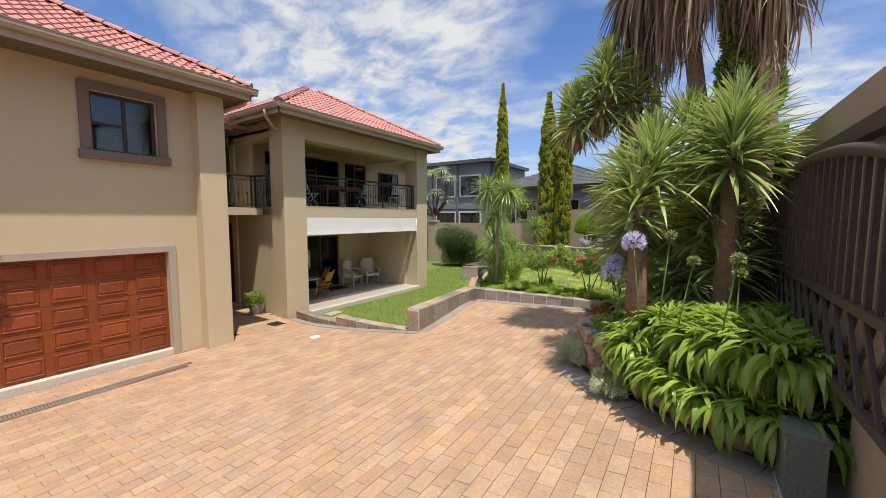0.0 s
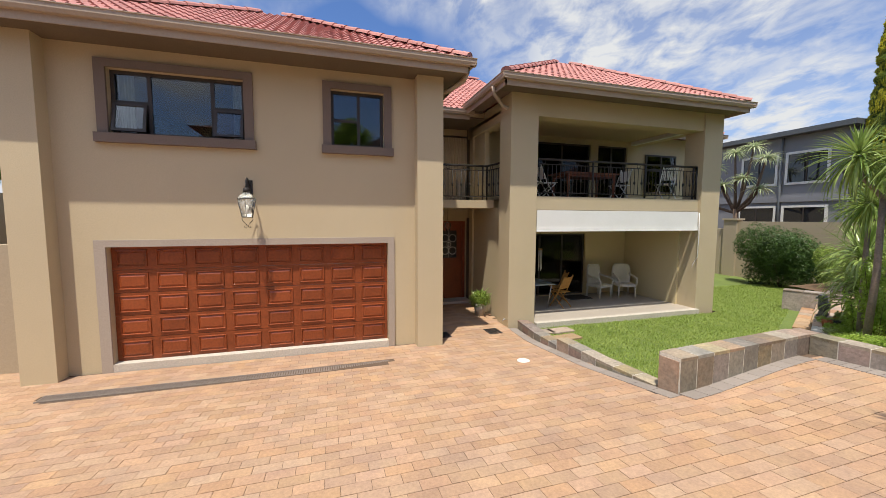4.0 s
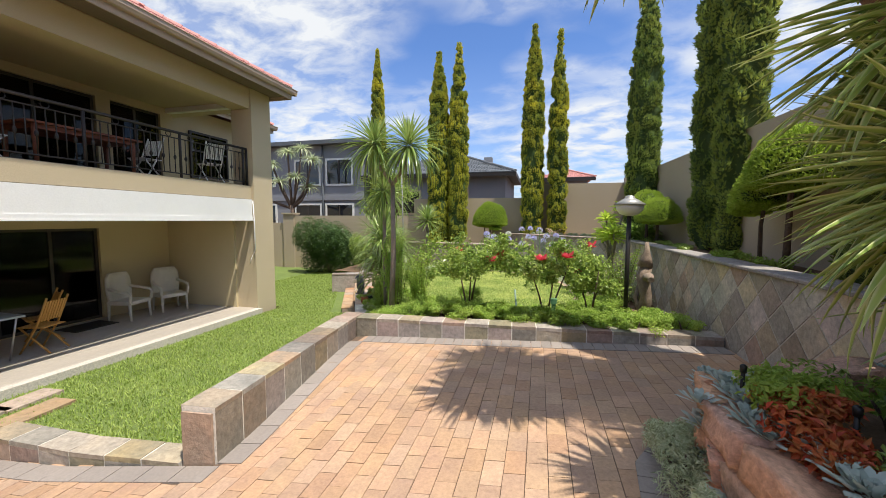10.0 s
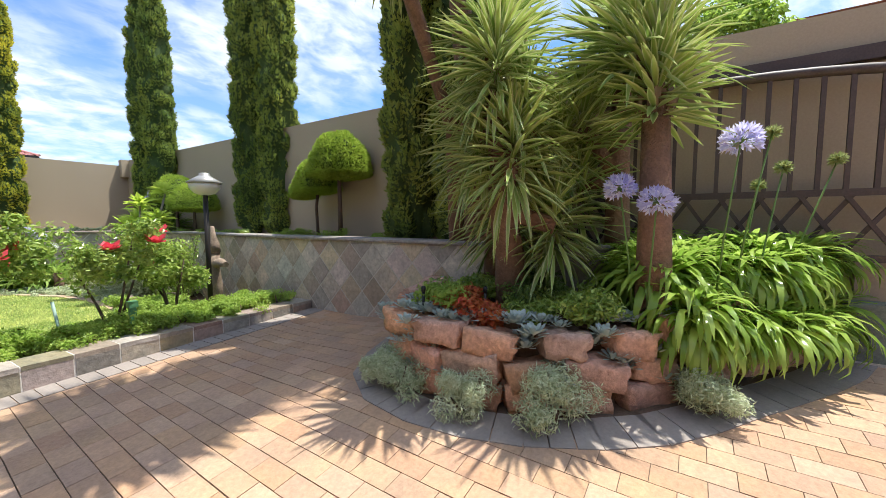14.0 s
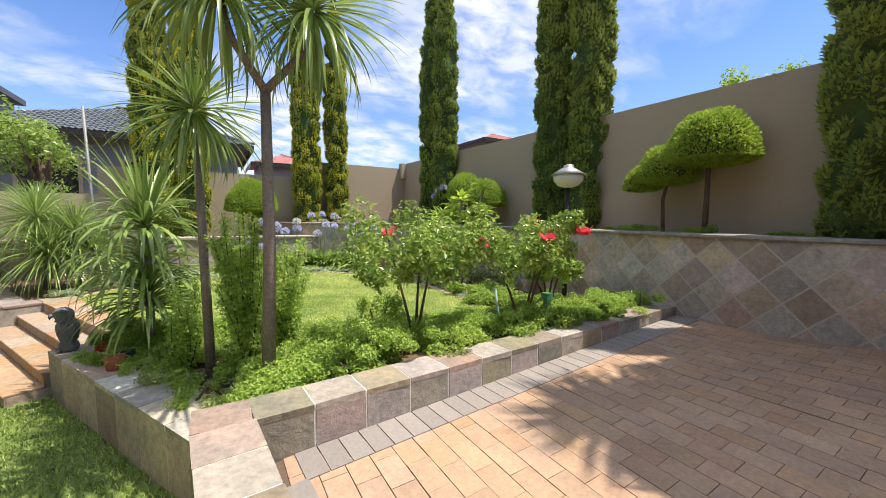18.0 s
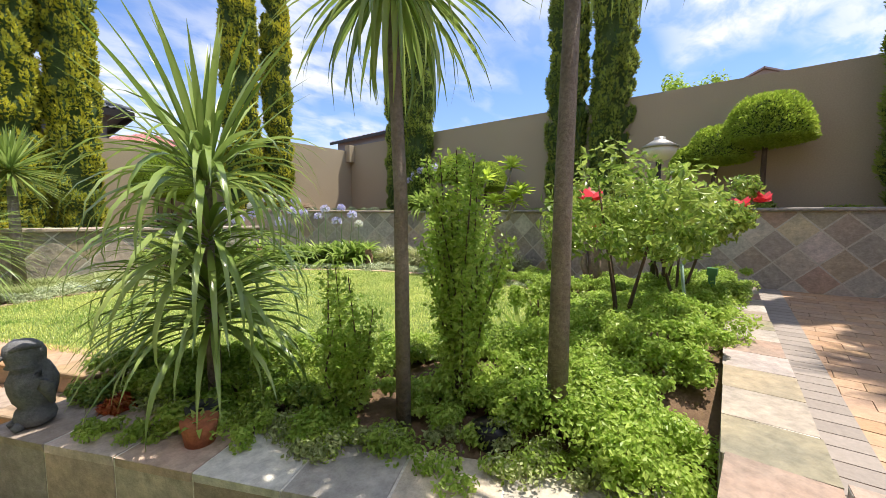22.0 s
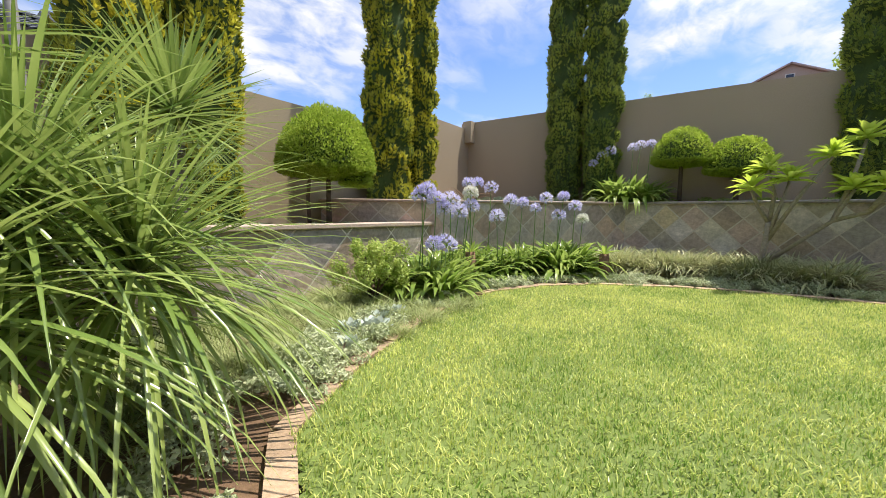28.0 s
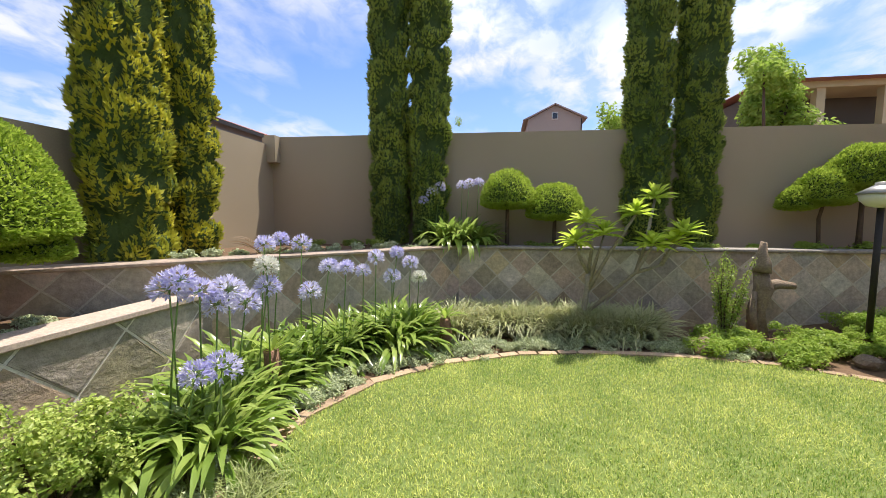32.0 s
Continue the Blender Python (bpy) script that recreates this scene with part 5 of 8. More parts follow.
LEAF_YUCCA = leafy("yucca_leaf", (0.17, 0.27, 0.05), (0.39, 0.49, 0.12), 0.28, 0.26, spec=0.55, margin=(0.52, 0.56, 0.26))
LEAF_CORD = leafy("cordyline_leaf", (0.17, 0.26, 0.06), (0.37, 0.46, 0.14), 0.24, 0.3, spec=0.6)
LEAF_AGAP = leafy("agapanthus_leaf", (0.22, 0.36, 0.05), (0.46, 0.60, 0.13), 0.22, 0.5, spec=0.5)
LEAF_AGAP_DEEP = leafy("deep_agapanthus_leaf", (0.18, 0.29, 0.05), (0.41, 0.52, 0.14), 0.25, 0.45, spec=0.5)
LEAF_DEAD = leafy("dead_leaf", (0.30, 0.20, 0.13), (0.46, 0.34, 0.23), 0.8, 0.2)
LEAF_CYPRESS = leafy("cypress_leaf", (0.15, 0.23, 0.05), (0.44, 0.50, 0.10), 0.6, 0.35, single=0.35, scale=1.3)
LEAF_CYPRESS_YELLOW = leafy("golden_cypress_leaf", (0.20, 0.27, 0.045), (0.74, 0.67, 0.07), 0.6, 0.35, single=0.35, scale=1.3)
LEAF_TOPIARY = leafy("topiary_leaf", (0.25, 0.37, 0.04), (0.45, 0.56, 0.09), 0.5, 0.52)
LEAF_SHRUB = leafy("shrub_leaf", (0.17, 0.28, 0.045), (0.46, 0.56, 0.13), 0.28, 0.45, spec=0.5)
LEAF_DARK = leafy("dark_leaf", (0.09, 0.15, 0.03), (0.18, 0.26, 0.06), 0.4, 0.25)
LEAF_HEDGE = leafy("hedge_leaf", (0.045, 0.095, 0.02), (0.10, 0.18, 0.04), 0.3, 0.25, spec=0.5)
LEAF_LIGHT = leafy("light_leaf", (0.26, 0.39, 0.06), (0.42, 0.54, 0.11), 0.5, 0.52)
LEAF_GREY = leafy("grey_leaf", (0.34, 0.41, 0.22), (0.62, 0.66, 0.44), 0.6, 0.3)
LEAF_PALE = leafy("pale_shrub_leaf", (0.27, 0.40, 0.07), (0.62, 0.69, 0.22), 0.4, 0.5)
LEAF_BLUE = leafy("succulent_leaf", (0.36, 0.43, 0.38), (0.48, 0.54, 0.49), 0.5, 0.1)
LEAF_RED = leafy("red_succulent_leaf", (0.42, 0.06, 0.025), (0.50, 0.19, 0.05), 0.5, 0.2)
LEAF_LIRIOPE = leafy("variegated_grass_leaf", (0.16, 0.23, 0.07), (0.42, 0.45, 0.18), 0.35, 0.3, margin=(0.78, 0.74, 0.50))
LEAF_GROUND = leafy("ground_cover_leaf", (0.27, 0.42, 0.06), (0.52, 0.64, 0.15), 0.4, 0.52)
LEAF_OLIVE = leafy("olive_grass_leaf", (0.25, 0.31, 0.1), (0.44, 0.48, 0.22), 0.5, 0.35)
LEAF_BRIGHT = leafy("frangipani_leaf", (0.40, 0.54, 0.06), (0.62, 0.72, 0.12), 0.4, 0.6)
PETAL_BLUE = leafy("lilac_petal", (0.50, 0.48, 0.80), (0.84, 0.82, 0.94), 0.6, 0.4)
PETAL_RED = leafy("red_petal", (0.70, 0.04, 0.07), (0.85, 0.14, 0.17), 0.5, 0.4)
PETAL_WHITE = leafy("white_petal", (0.7, 0.7, 0.62), (0.8, 0.8, 0.75), 0.6, 0.3)
GRASS_UP = leafy("lawn_blade", (0.19, 0.33, 0.055), (0.86, 0.86, 0.30), 0.33, 0.42, scale=1.6)
GRASS_LOW = leafy("lower_lawn_blade", (0.24, 0.34, 0.06), (0.40, 0.48, 0.13), 0.6, 0.35)
# near-black green for crown cores: the shade in the gaps, put into the colour
CORE = worn("painted_crown_shade", (0.055, 0.09, 0.025), (0.085, 0.125, 0.035), 0.9, 6, 40, 0.3)
STEM = mat("green_stem", (0.13, 0.22, 0.05), 0.5)


def cypress(at, height, radius, material, label, seed):
    """A narrow column of upswept sprays round a core coloured dark as the shade between them."""
    g = np.random.default_rng(seed)
    root = thing("cypress", label, "tree", at, group="cypresses along the wall")
    radius -= 0.07
    def r_at(t):
        return radius * np.minimum(1.0, 0.80 + 1.2 * t) * np.clip((1 - t) / 0.45, 0, 1) ** 0.75
    part("trunk", tube(bmesh.new(), [(0, 0, 0), (0, 0, height * 0.3)], [radius * 0.3, radius * 0.2], 8), BARK, root)
    # a column of rounded upswept lobes
    nz, na = int(height * 17), 44
    tt, aa = np.meshgrid(np.linspace(0.004, 0.995, nz), np.arange(na) * TAU / na, indexing="ij")
    m = int(height * radius * 150)
    lt, la = g.uniform(0, 0.99, m), g.uniform(0, TAU, m)
    big = g.uniform(0.75, 1.35, m) * np.clip(r_at(lt) / 0.3, 0.35, 1)
    swell = np.zeros((nz, na))
    for t0, a0, q in zip(lt, la, big):
        near = np.abs(tt[:, 0] - t0) * height < 0.19 * q
        da = (aa[near] - a0 + math.pi) % TAU - math.pi
        dd = (da * r_at(t0) / (0.095 * q)) ** 2 + ((tt[near] - t0) * height / (0.17 * q)) ** 2
        swell[near] = np.maximum(swell[near], 0.17 * q * np.sqrt(np.clip(1 - dd, 0, 1)))
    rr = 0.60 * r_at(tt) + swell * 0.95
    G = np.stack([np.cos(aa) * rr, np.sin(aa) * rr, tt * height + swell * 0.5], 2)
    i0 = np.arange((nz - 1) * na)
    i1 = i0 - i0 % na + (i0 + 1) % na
    # its dark colour stands for shade in the crevices between lobes
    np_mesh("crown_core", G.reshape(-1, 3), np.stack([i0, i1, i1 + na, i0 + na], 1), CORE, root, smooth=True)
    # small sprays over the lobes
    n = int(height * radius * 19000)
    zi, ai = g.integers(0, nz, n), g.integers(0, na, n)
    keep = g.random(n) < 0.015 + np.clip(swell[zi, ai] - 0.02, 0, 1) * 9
    zi, ai = zi[keep], ai[keep]
    N = np.cross(np.roll(G, -1, 1) - np.roll(G, 1, 1), np.gradient(G, axis=0))[zi, ai]
    N /= np.linalg.norm(N, axis=1)[:, None] + 1e-9
    P = G[zi, ai] + g.normal(0, 0.014, N.shape)
    up = np.array([0, 0, 0.8]) + N * 0.9 + g.normal(0, 0.35, N.shape)
    up /= np.linalg.norm(up, axis=1)[:, None]
    S = np.cross(N + g.normal(0, 0.4, N.shape), up)
    S /= np.linalg.norm(S, axis=1)[:, None] + 1e-6
    L = (0.058 * g.uniform(0.5, 1.5, len(P)))[:, None]
    v = np.stack([P - up * L * 0.4, P + S * L * 0.22, P + up * L * 0.75, P - S * L * 0.22], 1).reshape(-1, 3)
    np_mesh("crown", v, np.arange(len(P) * 4).reshape(-1, 4), material, root)
    return root


def shrub(name, at, size, n, leaf, material, label, category="shrub", seed=1, stems=4, aspect=0.5, hollow=0.35, base=0.0, flowers=0, petal=None, group="", lumps=9, rads=(0.30, 0.52)):
    """A leafy bush: stems, and a lumpy crown of single leaves with gaps."""
    g = np.random.default_rng(seed)
    root = thing(name, label, category, at, group=group)
    sx, sy, sz = size
    for k in range(stems):
        a, r = TAU * k / stems + g.uniform(0, 1), g.uniform(0.25, 0.6)
        tip = (math.cos(a) * sx * r, math.sin(a) * sy * r, base + sz * g.uniform(0.4, 0.75))
        part("stem", tube(bmesh.new(), [(0.02 * math.cos(a), 0.02 * math.sin(a), 0), (tip[0] * 0.35, tip[1] * 0.35, max(base, sz * 0.2)), tip], [0.02, 0.014, 0.006], 5), BARK, root)
    c = np.c_[g.normal(0, 0.42, (lumps, 2)), g.uniform(0.25, 0.8, lumps)] * [sx, sy, sz] + [0, 0, base]
    c[:, :2] = np.clip(c[:, :2], [-sx * 0.65, -sy * 0.65], [sx * 0.65, sy * 0.65])
    rad = g.uniform(*rads, lumps)
    i = g.integers(0, lumps, n)
    d = g.normal(0, 1, (n, 3))
    d /= np.linalg.norm(d, axis=1)[:, None]
    s = (hollow + (1 - hollow) * g.random(n) ** 0.5)[:, None]
    P = c[i] + d * s * rad[i][:, None] * [sx, sy, sz * 0.75]
    P[:, 2] = np.maximum(P[:, 2], base + 0.02)
    v, f = leaf_cloud(P, d + [0, 0, 0.5], leaf, g, aspect)
    np_mesh("leaves", v, f, material, root)
    for k in range(flowers):
        j = g.integers(0, n)
        q = P[j] + d[j] * 0.06
        bm = bmesh.new()
        for pet in range(11):
            b = TAU * pet / (6 if pet < 6 else 5) + 0.5 * (pet > 5)
            u = Vector((math.cos(b), math.sin(b), 0.25 + 0.7 * (pet > 5) + g.uniform(-0.2, 0.2)))
            w = Vector((-math.sin(b), math.cos(b), 0))
            vs = [bm.verts.new(Vector(q) + x) for x in (Vector((0, 0, 0)), u * 0.066 + w * 0.05, u * 0.105 + Vector((0, 0, 0.01)), u * 0.066 - w * 0.05)]
            bm.faces.new(vs)
        tube(bm, [tuple(q), (q[0], q[1], q[2] + 0.07)], [0.006, 0.003], 4)
        part("flower", bm, petal, root)
    return root


def wispy(name, at, height, spread, stems, material, label, seed, leaf=0.042, per=150, category="shrub"):
    """An upright shrub: thin rising stems, each set all along with small leaves."""
    g = np.random.default_rng(seed)
    root = thing(name, label, category, at)
    for k in range(stems):
        a, r, h = g.uniform(0, TAU), spread * math.sqrt(g.random()), height * g.uniform(0.55, 1.0)
        tip = np.array([math.cos(a) * r, math.sin(a) * r, h])
        mid = np.array([tip[0] * 0.45, tip[1] * 0.45, h * 0.5]) + g.normal(0, 0.03, 3)
        s = part("stem", tube(bmesh.new(), [(tip[0] * 0.12, tip[1] * 0.12, -0.03), tuple(mid), tuple(tip)], [0.009, 0.006, 0.003], 5), BARK, root)
        t = g.uniform(0.16, 1.0, per)[:, None]
        P = 2 * (1 - t) * t * mid + t * t * tip + g.normal(0, 0.036, (per, 3)) * (1.25 - t * 0.6)
        v, f = leaf_cloud(P, np.c_[g.normal(0, 0.6, (per, 2)), np.full(per, 0.7)], leaf, g, 0.55)
        np_mesh("leaves", v, f, material, s)
    return root


def topiary(at, trunk, size, label, seed, n=9000, lean=(0, 0), extra=()):
    """A clipped dome of small leaves round a shade-dark core, on a bare trunk; extra: more domes (dx, dy, dz, share).
    """
    g = np.random.default_rng(seed)
    root = thing("topiary_tree", label, "tree", at, group="clipped trees on the terrace")
    part("trunk", tube(bmesh.new(), [(0, 0, 0), (lean[0] * 0.3, lean[1] * 0.3, trunk * 0.5), (lean[0], lean[1], trunk + size[2] * 0.4)], [0.045, 0.035, 0.03], 8), BARK, root)
    for dx, dy, dz, q in ((0, 0, 0, 1.0), *extra):
        if 0.6 < q < 1:
            part("trunk", tube(bmesh.new(), [(dx, dy, 0), (dx, dy + 0.03, trunk * 0.5), (dx, dy - 0.08, trunk + dz + 0.2)], [0.03, 0.026, 0.022], 8), BARK, root)
        sx, sy, sz = (s * q for s in size)
        o = np.array([lean[0] + dx, lean[1] + dy, trunk + dz])
        m = int(n * 1.7 * q * q)
        d = g.normal(0, 1, (m, 3))
        d /= np.linalg.norm(d, axis=1)[:, None]
        low = d[:, 2] < 0
        d[:, 2] = np.where(low, d[:, 2] * 0.16, d[:, 2])
        r = (1 + 0.05 * np.sin(d[:, 0] * 7 + seed) * np.cos(d[:, 1] * 6)) * g.uniform(0.88, 1.03, m)
        P = o + d * [sx, sy, sz] * r[:, None]
        v, f = leaf_cloud(P, d + [0, 0, 0.25], 0.042, g, 0.5, tilt=0.6, outward=True)
        np_mesh("crown", v, f, LEAF_TOPIARY, root)
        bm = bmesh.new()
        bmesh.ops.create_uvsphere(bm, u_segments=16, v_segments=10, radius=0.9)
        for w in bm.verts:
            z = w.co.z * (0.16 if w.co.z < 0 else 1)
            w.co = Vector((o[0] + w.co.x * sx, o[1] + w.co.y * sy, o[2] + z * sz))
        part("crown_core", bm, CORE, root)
    return root


# cypresses
GREEN = "tall narrow dark-green cypress in the raised bed"
GOLD = "tall narrow golden-green cypress by the boundary wall"
for n_, (x, y, z, h, r, m_, lb) in enumerate((
        (0.70, 17.75, 0.85, 8.6, 0.42, LEAF_CYPRESS, GREEN), (0.68, 16.95, 0.85, 8.2, 0.39, LEAF_CYPRESS, GREEN),
        (0.98, 12.93, 0.85, 8.4, 0.44, LEAF_CYPRESS, GREEN), (1.03, 12.03, 0.85, 8.0, 0.44, LEAF_CYPRESS, GREEN),
        (0.58, 8.15, 0.85, 8.0, 0.45, LEAF_CYPRESS, GREEN), (0.60, 7.3, 0.85, 7.6, 0.42, LEAF_CYPRESS, GREEN),
        (-2.75, 19.95, 0.4, 8.8, 0.50, LEAF_CYPRESS_YELLOW, GOLD), (-1.78, 20.0, 0.8, 8.1, 0.42, LEAF_CYPRESS_YELLOW, GOLD),
        (-6.72, 20.05, 0.4, 8.2, 0.55, LEAF_CYPRESS_YELLOW, GOLD), (-5.85, 20.05, 0.4, 8.5, 0.48, LEAF_CYPRESS_YELLOW, GOLD),
        (-12.33, 26.3, -1.3, 13.3, 0.60, LEAF_CYPRESS_YELLOW, "slender golden-green cypress beyond the boundary wall"))):
    cypress((x, y, z), h, r, m_, lb, 20 + n_)

topiary((-4.40, 19.6, 0.47), 0.85, (0.68, 0.66, 0.86), "large clipped mushroom-shaped shrub on two thin trunks", 3, 22000, extra=((0.25, -0.32, -0.20, 0.33), (-0.25, 0.12, -0.02, 0.62)))
topiary((0.42, 15.45, 0.86), 0.83, (0.48, 0.48, 0.60), "small clipped dome shrub on a thin trunk", 4, 7000)
topiary((0.45, 14.60, 0.86), 0.62, (0.50, 0.50, 0.56), "small clipped dome shrub on a thin trunk", 5, 7000)
topiary((0.58, 9.69, 0.86), 1.10, (0.46, 0.55, 0.66), "clipped cloud shrub, two domes growing together", 6, 12000, extra=((0.0, 0.58, -0.24, 0.78), (0.0, 0.95, -0.34, 0.5)))

# ---- steps ----
steps = tagged(new("garden_steps"), kind="structure")
SM = Matrix.Translation((-6.54, 13.10, 0)) @ Vector((-0.447, 0.894, 0)).to_track_quat("X", "Z").to_matrix().to_4x4()  # x along the edge, -y up the slope
for k in range(4):
    z, y0 = -0.34 - 0.155 * k, 0.30 * k
    bm = bmesh.new()
    box(bm, 0.0, y0 - 0.40, z - 0.155 - 0.2, 2.92, y0 - 0.012, z - 0.032, SM)
    part("riser_core", bm, SLATE, steps)
    x = 0.0
    r_ = random.Random(40 + k)
    while x < 2.9:
        w = min(r_.uniform(0.36, 0.58), 2.92 - x)
        if 2.92 - x - w < 0.2:
            w = 2.92 - x
        bm = bmesh.new()
        box(bm, x + 0.004, y0 - (0.40 if k == 0 else 0.305), z - 0.03, x + w - 0.004, y0 + 0.018, z + r_.uniform(-0.002, 0.003), SM)
        part("tread_slab", soft(bm, 0.007), STEPSTONE, steps)
        bm = bmesh.new()
        box(bm, x + 0.004, y0 - 0.012, z - 0.152, x + w - 0.004, y0 + 0.004, z - 0.033, SM)
        part("riser_slab", soft(bm, 0.004), STEPSTONE, steps)
        x += w
bm = bmesh.new()
box(bm, 2.93, -0.45, -1.1, 3.25, 1.35, -0.385, SM)
part("cheek", bm, SLATE, steps)
for y0, y1 in ((-0.45, 0.0), (0.008, 0.45), (0.458, 0.9), (0.908, 1.35)):
    bm = bmesh.new()
    box(bm, 2.92, y0, -0.38, 3.26, y1, -0.335, SM)
    part("cheek_cap", soft(bm, 0.008), SLATE, steps)
block_wall("lawn_wall", [(-9.5, 18.3), (-8.35, 15.75)], 0.28, -0.34, -0.96, 0.45)

# ---- paving pieces ----
BED = [(0.98, 3.38), (0.6, 3.46), (0.3, 3.6), (0.0, 3.8), (-0.28, 4.02), (-0.6, 4.28), (-0.95, 4.55), (-1.22, 4.8), (-1.45, 5.12), (-1.66, 5.55), (-1.78, 5.95), (-1.82, 6.35), (-1.76, 6.8), (-1.5, 7.2), (-1.1, 7.42), (-0.6, 7.55), (0.0, 7.62)]
BEDPOLY = [*BED, (1.0, 7.62), (1.0, 3.38)]


def on_paving(x, y):
    if y > 9.36 + 0.06 * (x + 5.23) and x > -5.4 or x > 0.98 or x < -8.88 and -2.7 < y < 4.35 or x < -12.2:
        return False
    if all(inside(BEDPOLY, x + a, y + b) for a in (-0.08, 0.08) for b in (-0.13, 0.13)) or y > 6.3 and x < -4.89 - 0.0862 * (y - 6.46) or x <= -5.0 and 6.2 < y <= 6.3 or x < -9.4 and y > 6.2:
        return False
    return not (-8.1 < x < -7.86 and -2.0 < y < 3.1)


PL, PW = 0.262, 0.152
bm = soft(boxes((0.0028, 0.0022, -0.03, PW - 0.0028, PL - 0.0022, 0.0)), 0.003)
for f in [f for f in bm.faces if f.normal.z < -0.5]:
    bm.faces.remove(f)
me_ = bpy.data.meshes.new("paver")
bm.to_mesh(me_)
bm.free()
me_.materials.append(PAVER)
pv = np.empty(len(me_.vertices) * 3, np.float32)
me_.vertices.foreach_get("co", pv)
pv = pv.reshape(-1, 3)
pf = [list(p.vertices) for p in me_.polygons]
paving = tagged(new("paving"), kind="structure")
V_, singles_ = [], 0
for i in range(int(13.4 / PW)):
    for j in range(int(18.9 / PL)):
        x, y = 1.0 - (i + 1) * PW, -9.0 + (j + 0.5 * (i % 2)) * PL
        cx, cy = x + PW / 2, y + PL / 2
        if not on_paving(cx, cy):
            continue
        z = ground_z(cx, cy) + rng.uniform(-0.001, 0.0015)
        sx, sy = ground_z(cx + 0.1, cy) - ground_z(cx - 0.1, cy), ground_z(cx, cy + 0.1) - ground_z(cx, cy - 0.1)
        if singles_ < 300 and -4.6 < cx < -1.95 and 4.6 < cy < 9.2:
            ob = new("paver", me_)
            ob.parent = paving
            ob.matrix_basis = pose(x, y, z - sx * 5 * PW / 2, math.degrees(sy * 5), -math.degrees(sx * 5), rng.uniform(-0.4, 0.4))
            singles_ += 1
            continue
        w = pv.copy()
        w[:, 2] += (w[:, 0] - PW / 2) * sx * 5 + (w[:, 1] - PL / 2) * sy * 5 + z
        w[:, 0] += x
        w[:, 1] += y
        V_.append(w)
quads = [f for f in pf if len(f) == 4]
V_ = np.concatenate(V_)
F_ = (np.arange(len(V_) // len(pv))[:, None, None] * len(pv) + np.array(quads)[None]).reshape(-1, 4)
tagged(np_mesh("pavers", V_, F_, PAVER, paving), kind="stuff")


def edging(name, pts, width, length=0.2, side=1, lift=0.0, material=None):
    """A row of grey paving stones laid across a line on the ground; side: to which hand they lie."""
    root = tagged(new(name), kind="structure")
    for a, b in zip(pts, pts[1:]):
        a, b = Vector((*a, 0)), Vector((*b, 0))
        d, L = (b - a).normalized(), (b - a).length
        n = max(1, round(L / length))
        nrm = Vector((-d.y, d.x, 0)) * side
        for k in range(n):
            p, q = a + d * (L * k / n + 0.004), a + d * (L * (k + 1) / n - 0.004)
            bm = bmesh.new()
            top = [bm.verts.new((v.x, v.y, ground_z(v.x, v.y) + lift)) for v in (p, q, q + nrm * width, p + nrm * width)]
            bot = [bm.verts.new(v.co - Vector((0, 0, 0.05))) for v in top]
            bm.faces.new(top)
            for m in range(4):
                bm.faces.new((top[m], bot[m], bot[(m + 1) % 4], top[(m + 1) % 4]))
            bmesh.ops.recalc_face_normals(bm, faces=bm.faces[:])
            part("edge_paver", bm, material or GREYPAVER, root)
    return root


edging("bed_edging", BED, 0.30, 0.17, -1, 0.008)
plain("bed_floor", JOINT, (-1.7, 4.9, -0.45, 1.0, 7.5, -0.24))
edging("kerb_edging", [(-5.0, 9.13), (-0.02, 9.42)], 0.28, 0.14, 1, 0.008)
edging("planter_edging", [(-4.755, 6.48), (-4.985, 9.15)], 0.22, 0.26, 1, 0.008)
edging("ramp_edging", [(-9.35, 6.18), (-8.4, 6.08), (-6.4, 6.08), (-4.9, 6.24)], 0.19, 0.3, 1, 0.008)
# brick edging of the upper lawn
EDGE_STONE = worn("faded_edge_brick", (0.42, 0.30, 0.20), (0.30, 0.22, 0.15), 0.9, 5.0, 40, 0.3, piece=0.2)
edge = tagged(new("lawn_edging"), kind="structure")
curve = [(-7.45, 15.95), (-7.1, 16.5), (-6.4, 16.84), (-5.4, 17.14), (-4.5, 17.32), (-3.68, 17.28), (-2.9, 16.9), (-2.24, 16.24), (-1.79, 15.33), (-1.59, 14.3), (-1.56, 13.2), (-1.69, 12.2), (-2.05, 11.45)]
for a, b in zip(curve, curve[1:]):
    a, b = Vector((*a, 0)), Vector((*b, 0))
    n = max(1, round((b - a).length / 0.24))
    for k in range(n):
        c = a + (b - a) * ((k + 0.5) / n)
        ob = part("brick", soft(boxes((-0.117, -0.06, -0.04, 0.117, 0.06, 0.018)), 0.008), EDGE_STONE, edge)
        ob.matrix_basis = Matrix.Translation((c.x, c.y, -0.343 + 0.014 * noise.noise(c * 2.3))) @ (b - a).to_track_quat("X", "Z").to_matrix().to_4x4() @ Matrix.Rotation(0.10 * noise.noise(c * 5.1), 4, "Z") @ Matrix.Rotation(0.06 * noise.noise(c * 7.7), 4, "X")
# stepping stones by the patio
for x, y, s in ((-8.95, 7.35, 0.30), (-8.45, 7.15, 0.34), (-8.95, 6.85, 0.28)):
    ob = part("stepping_stone", soft(boxes((-s, -0.17, -0.03, s, 0.17, 0.02)), 0.012), STEPSTONE)
    ob.matrix_basis = pose(x, y, LAWN_LOW + 0.02, 0, 0, 95)
    tagged(ob, "flat sandstone stepping stone set in the grass", "stepping stone", "stepping stones")

